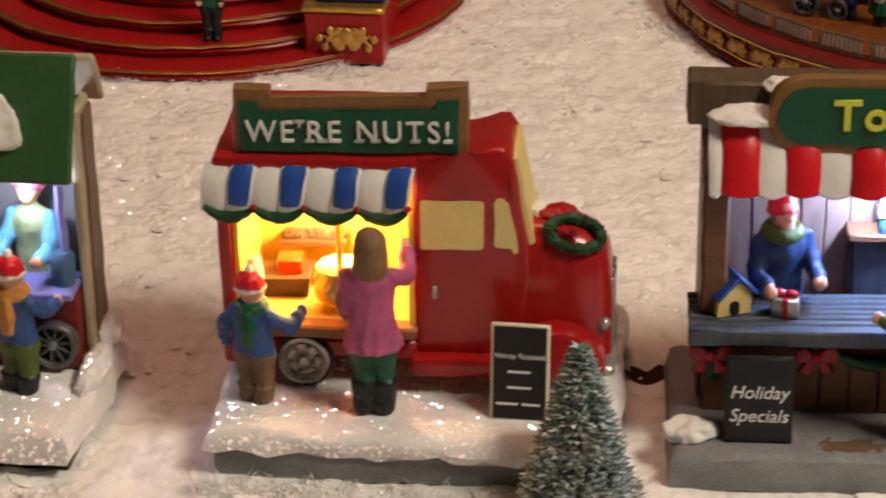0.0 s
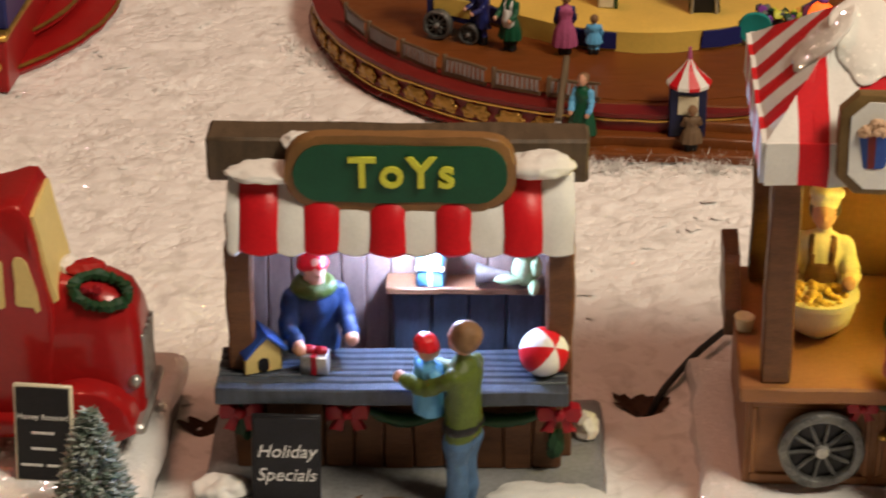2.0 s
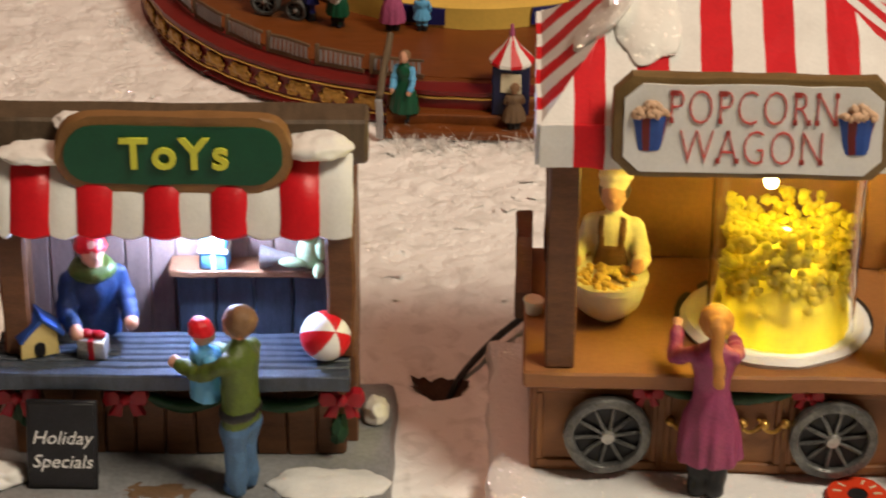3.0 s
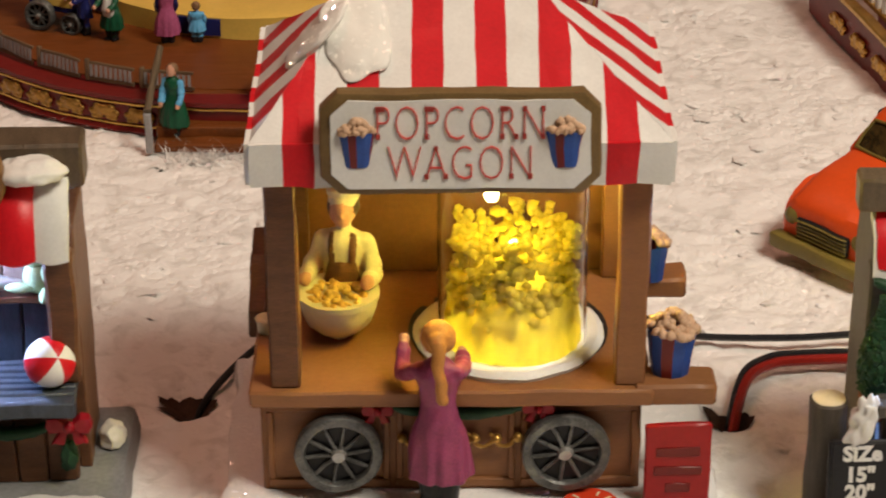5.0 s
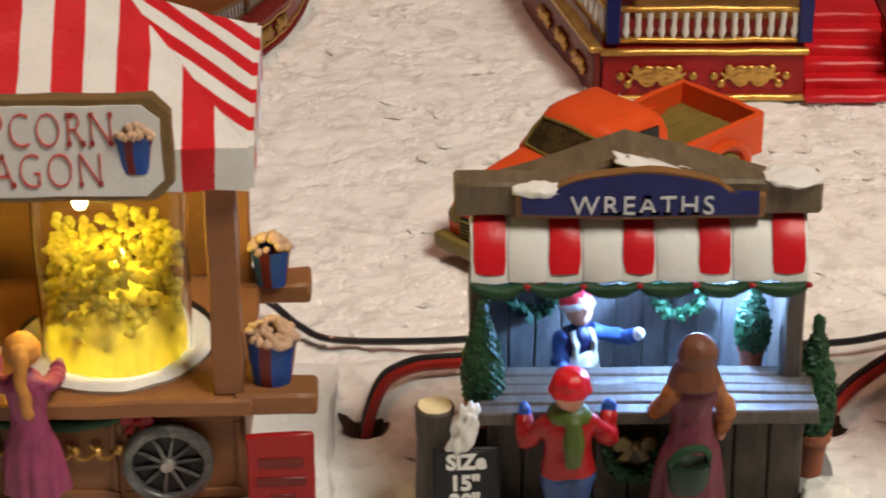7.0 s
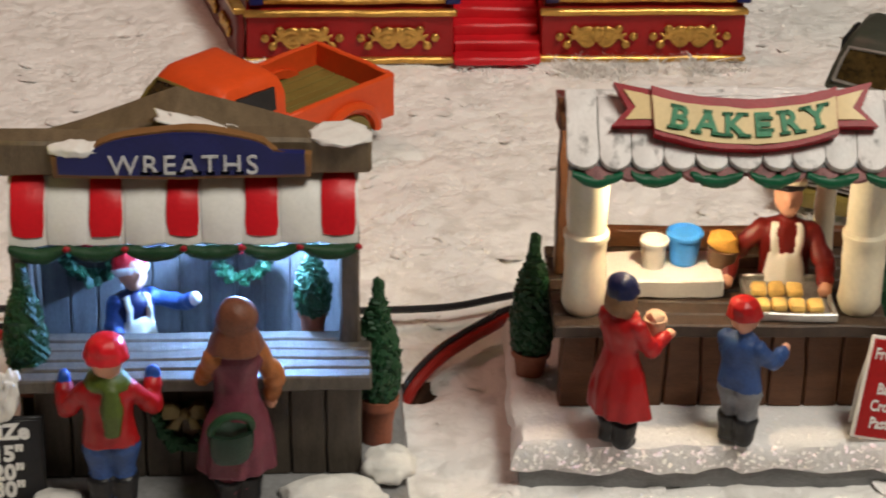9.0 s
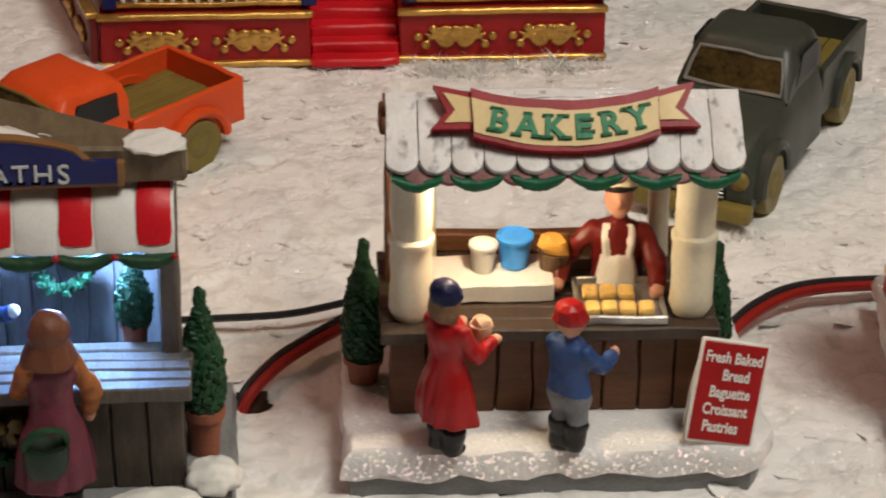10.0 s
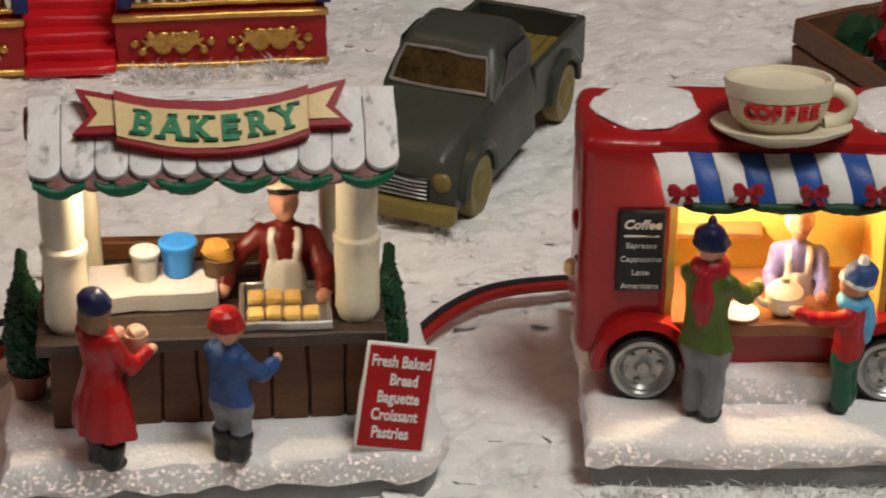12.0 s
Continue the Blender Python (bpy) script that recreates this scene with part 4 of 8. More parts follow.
    prism(bm, [(1.25, 3.0)] + [(3.15 + 1.75 * math.cos(radians(a)), 2.9 + 1.65 * math.sin(radians(a))) for a in range(170, -5, -12)] + [(4.3, 2.6), (2, 2.6)], -0.9, 0.3, bevel=0.2)
    part("mudguard", bm, M_TRUCK, t)
    bm = B()
    box(bm, -1.75, 1.5, -0.6, 0.3, 2.55, 3.25, 0.2, seg=2)
    part("running_board", bm, M_TRUCK, t)
    bm = B()
    box(bm, -0.98, -0.82, -0.1, 0.05, 5.3, 5.75, 0.03)
    part("door_handle", bm, M_SILVER, t, "silver door handle")
    bm = B()
    box(bm, 4.6, 5.15, -0.5, 3.7, 2.7, 3.1, 0.1)
    part("bumper", bm, M_SILVER, t)
    for x, y in ((-5.4, 0.15), (3.55, -0.35)):
        wheel(t, x, y, 2.85, 1.0)
    aw = awning(t, -8.4, -1.45, (0.1, 10.05), (-0.4, 8.55), 8, M_WHITE, M_BLUE, 0.28, inset=M_BLUE, skew=-0.22)
    for k in range(4):
        garland(aw, -8.45 + 1.7 * k, -6.75 + 1.7 * k, -0.5, 8.68, 0.3, 0.19)
        berry(aw, -6.75 + 1.7 * k, -0.6, 8.8, 0.1)
    bm = B()
    out = [(-7.5, 10.0), (0.28, 10.12), (0.3, 12.8), (-1.1, 12.72), (-1.1, 12.35), (-6.25, 12.22), (-6.25, 12.6), (-7.45, 12.58)]
    prism(bm, out, 0.32, 0.85, bevel=0.08)
    sign = part("sign_board", bm, M_FRAME, t, "brown framed green name sign")
    bm = B()
    prism(bm, [(-7.2, 10.42), (-0.05, 10.5), (-0.02, 12.3), (-0.7, 12.3), (-0.8, 12.0), (-6.55, 11.88), (-6.65, 12.15), (-7.22, 12.15)], 0.24, 0.5)
    part("panel", bm, M_GREEN, sign)
    lettering("letters", "WE'RE NUTS!", 1.08, -3.65, 0.2, 11.15, M_WHITE, sign, 0.12, roll=0.8, bold=0.0, squeeze=0.92, gap=1.18, serif=0.12)
    # inside: shelf, jars, cauldron of nuts
    bm = B()
    box(bm, -6.6, -4.3, 3.4, 4.6, 5.45, 5.62, 0.02)
    part("shelf", bm, M_BROWN, t)
    bm = B()
    box(bm, -7.2, -5.5, 2.2, 3.6, 4.05, 4.75, 0.05)
    box(bm, -7.25, -5.45, 2.15, 3.65, 4.62, 4.8, 0.03)
    part("crate", bm, M_BROWN, t)
    bm = B()
    box(bm, -6.6, -5.75, 2.5, 3.3, 4.8, 5.35, 0.05)
    part("box", bm, M_ORANGE, t, "orange box")
    bm = B()
    lathe(bm, [(0.001, 4.05), (0.33, 4.05), (0.34, 5.3), (0.28, 5.45), (0.28, 5.6), (0.2, 5.75), (0.001, 5.8)], (-7.25, 1.6, 0.1), 16)
    part("jar", bm, M_IVORY, t, "cream jar")
    bm = B()
    lathe(bm, [(0.001, 4.1), (0.55, 4.15), (0.95, 4.55), (1.0, 5.0), (0.72, 5.42), (0.85, 5.6), (0.62, 5.5), (0.001, 5.3)], (-4.25, 1.6, 0.05), 24)
    kettle = part("kettle", bm, M_BRASS, t, "shining brass roasting kettle")
    bm = B()
    tube(bm, [(-4.25, 1.7, 5.3), (-4.3, 1.8, 6.3), (-4.35, 2.0, 7.4)], 0.14, 10)
    part("stirring_pole", bm, M_BRASS, kettle)
    bm = B()
    for k in range(22):
        clump(bm, (-6.4 + 0.095 * k, 3.75, 5.72 + 0.1 * (k % 3)), 0.16, 0, 0.4, 1, k)
    part("nuts", bm, M_KHAKI, t, kind="stuff")
    # wreath on the bonnet
    bm = B()
    for k in range(22):
        a = 2 * math.pi * k / 22
        clump(bm, (3.75 + 0.85 * math.cos(a), 0.75 + 0.1 * math.cos(a) + 0.45 * math.sin(a), 7.45 - 0.2 * math.cos(a) + 0.33 * math.sin(a)), 0.24, 0, 0.5, 1, k)
    part("wreath", bm, M_DGREEN, t, kind="stuff")
    bow(t, 3.5, 0.5, 7.6, 0.6)
    heap(t, 2.55, 2.0, 7.75, (0.35, 0.6, 0.3), M_WHITE, 4)
    heap(t, 3.1, 1.75, 7.78, (0.75, 0.55, 0.22), M_RED, 5, "ribbon_end")
    return t


def wheel(parent, x, y, z, r, mat_rim=None, tyre=None):
    bm = B()
    c = Matrix.Rotation(radians(90), 4, "X")
    lathe(bm, [(r * 0.8, -0.25), (r * 0.95, -0.25), (r, -0.1), (r, 0.25), (r * 0.94, 0.33), (r * 0.8, 0.32)], (x, y, z), 28, m=c)
    ty = part("wheel", bm, tyre or M_RUBBER, parent, "black rubber tyre")
    bm = B()
    lathe(bm, [(0.001, 0.4), (r * 0.16, 0.38), (r * 0.22, 0.24), (r * 0.4, 0.16), (r * 0.55, 0.18), (r * 0.64, 0.34), (r * 0.7, 0.3), (r * 0.76, 0.38), (r * 0.88, 0.36), (r * 0.9, 0.1)], (x, y, z), 32, m=c)
    rim = part("rim", bm, mat_rim or M_SILVER, ty, "worn silver rim")
    for k in range(6):
        bm = B()
        a = radians(60 * k + 10)
        ball(bm, (x + r * 0.47 * math.cos(a), y - 0.2, z + r * 0.47 * math.sin(a)), (r * 0.09, 0.08, r * 0.09), 0, 8, 6)
        part("wheel_stud", bm, mat_rim or M_SILVER, rim)
    return ty


nut_truck()
M_BULB_WARM = glow("warm_bulb", (1.0, 0.75, 0.35), 30.0)


def bulb(x, y, z, mat, r=0.28):
    bm = B()
    lathe(bm, [(0.001, -r), (r * 0.7, -r * 0.75), (r, 0), (r * 0.7, r * 0.8), (r * 0.45, r * 1.4), (0.001, r * 1.4)], seg=14)
    ob = part("light_bulb", bm, mat)
    ob.matrix_world = pose(x * CM, y * CM, z * CM)
    ob.visible_shadow = False
    tagged(ob, "tiny glowing bulb under the stall roof", "light bulb")


bulb(-4.75, 3.3, 7.1, M_BULB_WARM, 0.6)
led("bulb_nut_truck", -4.65, 2.5, 7.5, 0.25, (1.0, 0.74, 0.34))


# ---- the toy stall ----
def toy_stall():
    t = thing("toy_stall", 13.35, 0.0, 0.0, "wooden toy stall with red and white awning, lit inside", "market stall", "market stalls in a row", rz=3.2)
    slab(t, [(7.0, -2.5), (20.3, -2.5), (20.4, 5.4), (7.0, 5.4)], 0.0, 1.3, M_PLINTH, "base", 0.04, 0.02, "slate grey paved base")
    planks(t, 8.1, 18.9, 0.6, 0.9, 1.3, 4.4, 11, M_BROWN)
    bm = B()
    box(bm, 7.55, 19.05, -0.45, 0.1, 4.3, 4.88, 0.06)
    top = part("countertop", bm, M_SLATEWOOD, t)
    planks(top, 7.6, 19.0, 0.1, 2.4, 4.45, 4.92, 6, M_SLATEWOOD, "board", False, 0.06)
    for x in (7.95, 18.3):
        bm = B()
        box(bm, x, x + 0.9, 0.7, 1.5, 4.9, 9.5, 0.1)
        part("post", bm, M_BROWN, t)
        bm = B()
        box(bm, x + (0.0 if x < 12 else 0.5), x + (0.4 if x < 12 else 0.9), 1.5, 4.6, 1.3, 10.2, 0.05)
        part("side_wall", bm, M_BROWN, t)
    planks(t, 8.1, 18.9, 4.5, 4.8, 1.3, 10.6, 13, M_WALLWOOD, gap=0.02)
    bm = B()
    box(bm, 13.0, 18.3, 3.4, 4.5, 6.35, 6.6, 0.04)
    part("shelf", bm, M_BROWN, t)
    planks(t, 13.2, 18.3, 3.7, 4.4, 4.0, 6.34, 4, M_SLATEWOOD, "cabinet_board")
    awning(t, 8.1, 19.15, (1.9, 11.6), (0.35, 9.5), 11, M_WHITE, M_STRIPE, 0.4, scallop=0.14, puff=0.16,
           cuts=(0, 0.037, 0.148, 0.226, 0.326, 0.415, 0.515, 0.602, 0.702, 0.798, 0.908, 1))
    bm = B()
    box(bm, 7.4, 19.6, 1.9, 3.4, 11.2, 12.7, 0.1)
    part("ridge_beam", bm, M_BEAM, t)
    bm = B()
    box(bm, 7.9, 19.2, 3.0, 5.2, 10.6, 11.4, 0.1)
    part("roof", bm, M_DKWOOD, t)
    bm = B()
    prism(bm, moved(rounded(7.3, 2.55, 1.0), 13.65, 12.05), 0.75, 1.25, bevel=0.14)
    sign = part("sign_board", bm, M_FRAME, t, "brown rimmed oval green sign")
    bm = B()
    prism(bm, moved(rounded(6.75, 1.95, 0.9), 13.65, 12.05), 0.68, 0.9)
    part("panel", bm, M_GREEN, sign)
    lettering("letters", "ToYs", 1.45, 13.7, 0.62, 12.1, M_LIME, sign, 0.12, bold=0.03, gap=1.12)
    heap(t, 9.5, 1.45, 11.75, (1.5, 0.75, 0.3), M_WHITE, 2)
    heap(t, 10.5, 1.95, 12.6, (0.7, 0.5, 0.28), M_WHITE, 6)
    heap(t, 18.0, 1.5, 12.0, (1.15, 0.8, 0.45), M_WHITE, 3)
    heap(t, 7.7, -1.0, 1.45, (0.95, 0.7, 0.4), M_WHITE, 5)
    heap(t, 18.4, -1.2, 1.32, (1.9, 0.95, 0.3), M_WHITE, 8)
    heap(t, 19.8, 2.9, 1.6, (0.45, 0.6, 0.5), M_WHITE, 9)
    heap(t, 13.0, -1.6, 1.28, (1.3, 0.5, 0.05), M_KHAKI, 15, "rusty_patch")
    for x in (8.35, 11.85, 18.75):
        bow(t, x, 0.1, 3.75, 1.2)
    garland(t, 12.2, 15.3, 0.3, 3.85, 0.5)
    garland(t, 15.3, 18.5, 0.3, 3.85, 0.5)
    for x, z in ((8.45, 3.2), (18.65, 2.5)):
        bm = B()
        clump(bm, (x, 0.35, z), (0.28, 0.2, 0.6), 0, 0.5, 3, 3)
        part("garland_end", bm, M_DGREEN, t)
    return t


toy_stall()
led("bulb_toy_stall", 14.0, 3.0, 8.6, 0.62, (0.38, 0.54, 1.0))


def toys():
    b = B()
    ball(b, (0, 0, 0), 0.82, 0, 24, 16)
    for f in b.faces:
        c = f.calc_center_median()
        f.material_index = 1 if math.degrees(math.atan2(c.y, c.x)) % 120 > 60 else 0
    bmesh.ops.transform(b, verts=b.verts[:], matrix=Matrix.Translation((0, 0, 0.82)) @ Matrix.Rotation(radians(50), 4, "X") @ Matrix.Rotation(radians(28), 4, "Y"))
    ob = part("beach_ball", b, [M_WHITE, M_STRIPE])
    ob.matrix_world = pose(0.182, 0.010, 0.0490)
    tagged(ob, "red and white toy ball on the dark counter", "ball")
    t = thing("toy_house", 8.95, 0.75, 4.92, "small yellow toy house with blue roof on counter", "toy house", rz=25)
    ORIGIN[t.name] = Vector()
    bm = B()
    prism(bm, [(-0.6, 0), (0.6, 0), (0.6, 0.75), (0, 1.3), (-0.6, 0.75)], -0.35, 0.5)
    part("wall", bm, M_YELLOW, t)
    bm = B()
    for s in (-1, 1):
        box(bm, -0.02, 1.0, -0.5, 0.6, 0, 0.14, 0.03, m=Matrix.Translation((0, 0, 1.35)) @ Matrix.Rotation(radians(42 if s > 0 else 138), 4, "Y"))
    part("roof", bm, M_BLUE, t)
    bm = B()
    prism(bm, moved(rounded(0.34, 0.5, 0.15), 0, 0.27), -0.4, -0.3)
    part("doorway", bm, M_BLACK, t)
    t = thing("gift_box", 10.75, 0.7, 4.92, "small silver gift box with red ribbon", "gift box")
    ORIGIN[t.name] = Vector()
    bm = B()
    box(bm, -0.45, 0.45, -0.4, 0.4, 0, 0.65, 0.05)
    part("box", bm, M_SILVER, t)
    bm = B()
    box(bm, -0.1, 0.1, -0.43, 0.43, 0, 0.68, 0.02)
    ball(bm, (-0.2, 0, 0.75), (0.25, 0.2, 0.14))
    ball(bm, (0.2, 0, 0.75), (0.25, 0.2, 0.14))
    part("ribbon", bm, M_CRIMSON, t)
    t = thing("toy_box", 14.3, 3.9, 6.6, "bright blue jack in the box on shelf", "toy")
    ORIGIN[t.name] = Vector()
    bm = B()
    box(bm, -0.45, 0.45, -0.4, 0.4, 0, 1.4, 0.08)
    part("box", bm, M_LIGHTBLUE, t)
    bm = B()
    box(bm, -0.5, 0.5, -0.45, 0.45, 0.62, 0.78, 0.03)
    box(bm, -0.09, 0.09, -0.43, 0.43, 0.0, 1.44, 0.03)
    part("band", bm, M_IVORY, t)
    bm = B()
    lathe(bm, [(0.4, 0), (0.25, 0.5), (0.12, 1.1), (0.001, 1.15)], (0, 0, 0), 14, m=Matrix.Rotation(radians(90), 4, "Y"))
    ob = part("toy_trumpet", bm, M_SILVER)
    ob.matrix_world = pose(0.158, 0.038, 0.0702)
    tagged(ob, "silver toy horn lying on the shelf", "toy")
    bm = B()
    ball(bm, (0, 0, 0.6), (0.42, 0.4, 0.6))
    ball(bm, (0, -0.05, 1.35), 0.36)
    ball(bm, (-0.5, -0.3, 0.35), (0.5, 0.18, 0.18))
    ball(bm, (0.35, -0.5, 0.2), (0.18, 0.5, 0.18))
    ball(bm, (0.4, -0.2, 0.8), (0.2, 0.2, 0.4))
    ob = part("stuffed_toy", bm, M_SAGE)
    ob.matrix_world = pose(0.174, 0.039, 0.0660)
    tagged(ob, "green plush toy seated on the shelf", "plush toy")


toys()
chalkboard("chalk_sign", 10.0, -1.75, 1.3, 2.25, 3.0, 12, 2, "black chalk sign leaning by the toy stall", M_BLACK, M_BLACK,
           [("Holiday", 0, 1.75), ("Specials", 0, 0.95)], M_WHITE, 0.62, extra={"shear": 0.25})
figure("vendor_figurine", 10.35, 2.6, 2.3, 205, 6.3, "resin vendor with red hat, blue coat, green scarf", M_COAT, M_COAT, M_BLACK, hat=M_STRIPE, hair=M_GREYCLOTH, scarf=M_OLIVE, bust=True, arms=((25, 55), (25, 55)), slim=1.2, lean=-6, tip=16)
figure("father_figurine", 15.75, -1.4, 1.3, 62, 6.8, "resin man in green jacket and jeans", M_OLIVE, M_DENIM, M_DENIM, shoes=True, hair=M_HAIR, arms=((55, 45), (50, 40)), belt=M_BLACK, slim=0.92)
figure("child_figurine", 14.6, -1.1, 3.35, -60, 4.1, "resin child in blue with red hat held up", M_LIGHTBLUE, M_LIGHTBLUE, M_SKIN, hat=M_STRIPE, child=True, bust=True, arms=((50, 20), (50, 20)))
figure("shopper_figurine", -2.75, -1.7, 1.8, 5, 6.9, "resin woman in pink coat with long hair", M_PINK, M_GREEN, M_BLACK, hair=M_HAIR, skirt=0.25, locks=1.0, arms=((12, 25), (65, 70, 10)), boot=0.19)
figure("boy_figurine", -6.85, -1.3, 1.8, -20, 4.95, "resin boy, blue jacket, green scarf, red hat", M_JACKET, M_KHAKI, M_KHAKI, hat=M_STRIPE, pom=M_WHITE, scarf=M_GREEN, child=True, arms=((5, 10, 30), (40, 80, 30)), glove=M_BLUE)
chalkboard("menu_board", 2.1, -1.9, 1.8, 1.95, 3.4, 9, -2, "black menu board with pale frame on snow", M_BLACK, M_IVORY,
           [("Honey Roasted", 0, 2.3), ("#0.75", 0, 1.75), ("#0.8", 0, 1.2), ("#0.72", -0.4, 0.62), ("#0.6", 0.4, 0.62)], M_WHITE, 0.27)


# ---- the popcorn wagon ----
def spoked_wheel(parent, x, y, z, r):
    c = Matrix.Rotation(radians(90), 4, "X")
    bm = B()
    lathe(bm, [(r * 0.76, -0.1), (r, -0.1), (r, 0.22), (r * 0.95, 0.28), (r * 0.8, 0.28), (r * 0.76, 0.2)], (x, y, z), 30, m=c)
    w = part("wheel", bm, M_PEWTER, parent, "worn pewter and black spoked wheel")
    bm = B()
    lathe(bm, [(0.001, 0.02), (r * 0.78, 0.02), (r * 0.78, -0.08), (0.001, -0.08)], (x, y, z), 30, m=c)
    part("disc", bm, M_BLACK, w)
    bm = B()
    lathe(bm, [(0.001, 0.36), (r * 0.14, 0.34), (r * 0.18, 0.2), (r * 0.18, 0)], (x, y, z), 16, m=c)
    part("hub", bm, M_SILVER, w)
    for k in range(10):
        a = radians(36 * k + 8)
        bm = B()
        tube(bm, [(x + r * 0.12 * math.cos(a), y - 0.16, z + r * 0.12 * math.sin(a)), (x + r * 0.78 * math.cos(a), y - 0.1, z + r * 0.78 * math.sin(a))], 0.065, 6)
        part("spoke", bm, M_PEWTER, w)
    return w


def popcorn_bucket(parent, x, y, z, s=1.0, flat=1.0):
    bm = B()
    for k in range(12):
        a0, a1 = radians(30 * k), radians(30 * k + 30)
        pts = []
        for r, zz in ((0.58 * s, 0), (0.8 * s, 1.6 * s)):
            pts.append([bm.verts.new((x + r * math.cos(a), y + r * flat * math.sin(a), z + zz)) for a in (a0, a1)])
        f = bm.faces.new((pts[0][0], pts[0][1], pts[1][1], pts[1][0]))
        f.material_index = 1 if k % 3 == 2 else 0
    bmesh.ops.remove_doubles(bm, verts=bm.verts[:], dist=0.001)
    bk = part("bucket", bm, [M_BLUE, M_MAROON], parent, "blue and red popcorn tub", smooth=False)
    bm = B()
    for k in range(60):
        a, q = random.uniform(0, 6.28), random.uniform(0, 1) ** 0.5
        clump(bm, (x + q * 0.76 * s * math.cos(a), y + q * 0.76 * s * flat * math.sin(a), z + 1.6 * s + 0.6 * s * (1 - q)), random.uniform(0.13, 0.22) * s, 0, 0.5, 1, k)
    part("popcorn", bm, M_POPW, bk, kind="stuff", crease=180.0)
    return bk


M_TOKEN = paint("orange_red_sticker", (0.6, 0.045, 0.015), 0.4, 0.12, 90, 0.1)
M_OLIVERIM = paint("olive_brown_rim", (0.17, 0.105, 0.042), 0.4, 0.3, 120, 0.3)
M_WETSNOW = snow("wet_snow", (0.78, 0.76, 0.71), 0.12, 120.0, 0.3)


def popcorn_wagon():
    t = thing("popcorn_wagon", 31.0, 0.6, 0.0, "brown popcorn wagon with striped hip roof and popper", "market wagon", "market stalls in a row", rz=1.5)
    slab(t, [(23.6, -3.6), (39.2, -3.6), (39.6, 9.5), (23.4, 9.5)], 0.0, 1.15, M_GLIT, "snow_base", 0.25, 0.12, "glittering snow base")
    bm = B()
    box(bm, 24.8, 36.9, 0.9, 8.4, 1.1, 4.6, 0.08)
    body = part("body", bm, M_TAN, t)
    for x0, x1 in ((25.0, 28.9), (29.1, 32.9), (33.1, 36.8)):
        bm = B()
        box(bm, x0, x1, 0.78, 0.95, 4.1, 4.4, 0.04)
        box(bm, x0, x1, 0.78, 0.95, 1.3, 1.6, 0.04)
        box(bm, x0, x0 + 0.22, 0.78, 0.95, 1.6, 4.1, 0.04)
        box(bm, x1 - 0.22, x1, 0.78, 0.95, 1.6, 4.1, 0.04)
        part("moulding", bm, M_TAN, body)
    bm = B()
    box(bm, 24.55, 37.2, 0.2, 8.8, 4.6, 5.2, 0.08)
    part("deck", bm, M_TAN, t)
    for y, x in ((0.9, 39.2), (7.9, 38.9)):
        bm = B()
        box(bm, 36.6, x, y - 0.6, y + 0.7, 4.55, 5.3, 0.1)
        part("shaft", bm, M_TAN, t)
    for x, y in ((25.2, 0.5), (36.0, 0.5), (25.2, 7.6), (36.0, 7.6)):
        bm = B()
        box(bm, x, x + 0.95, y, y + 0.9, 5.2, 13.4, 0.07)
        part("post", bm, M_BROWN if x < 30 else M_TAN, t)
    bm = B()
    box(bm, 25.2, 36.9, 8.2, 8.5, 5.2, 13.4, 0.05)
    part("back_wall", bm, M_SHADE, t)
    # hip roof, stripe by stripe
    e0, e1, f0, f1, ez = 24.9, 37.4, -0.05, 8.8, 13.95
    r0, r1, ry, rz_ = 27.9, 33.7, 4.6, 16.9
    roof = None
    n = 13

    def sheet(pts, mat):
        nonlocal roof
        bm = B()
        top = [bm.verts.new(p) for p in pts]
        low = [bm.verts.new((p[0], p[1], p[2] - 0.25)) for p in pts]
        bm.faces.new(top)
        bm.faces.new(low[::-1])
        for k in range(len(pts)):
            bm.faces.new((top[k], low[k], low[(k + 1) % len(pts)], top[(k + 1) % len(pts)]))
        ob = part("roof" if roof is None else "stripe", bm, mat, t if roof is None else roof, smooth=False)
        roof = roof or ob

    def hip(x, front):
        """Height of the hip roof over the front or back eave at x, as (y, z) of the upper end."""
        k = 1.0
        if x < r0:
            k = (x - e0) / (r0 - e0)
        elif x > r1:
            k = (e1 - x) / (e1 - r1)
        y = (f0 if front else f1) + ((ry - f0) if front else (ry - f1)) * k
        return y, ez + (rz_ - ez) * k

    edges = sorted([e0 + (e1 - e0) * k / n for k in range(n + 1)] + [r0, r1])
    for front in (True, False):
        fe = f0 if front else f1
        for a, b in zip(edges, edges[1:]):
            mid = (a + b) / 2
            stripe = int((mid - e0) / ((e1 - e0) / n))
            mat = M_STRIPE if stripe % 2 == 1 else M_WHITE
            pts = [(a, fe, ez), (b, fe, ez), (b, *hip(b, front)), (a, *hip(a, front))]
            if abs(pts[3][1] - fe) < 0.01:
                pts.pop(3)
            elif abs(pts[2][1] - fe) < 0.01:
                pts.pop(2)
            sheet(pts, mat)
            bm = B()
            prism(bm, [(a, 12.55 + 0.05 * math.sin(a * 3)), (b, 12.55 + 0.05 * math.sin(b * 3)), (b, ez), (a, ez)], fe - 0.12, fe + 0.2)
            part("valance", bm, mat, roof, smooth=False)
    m = 9
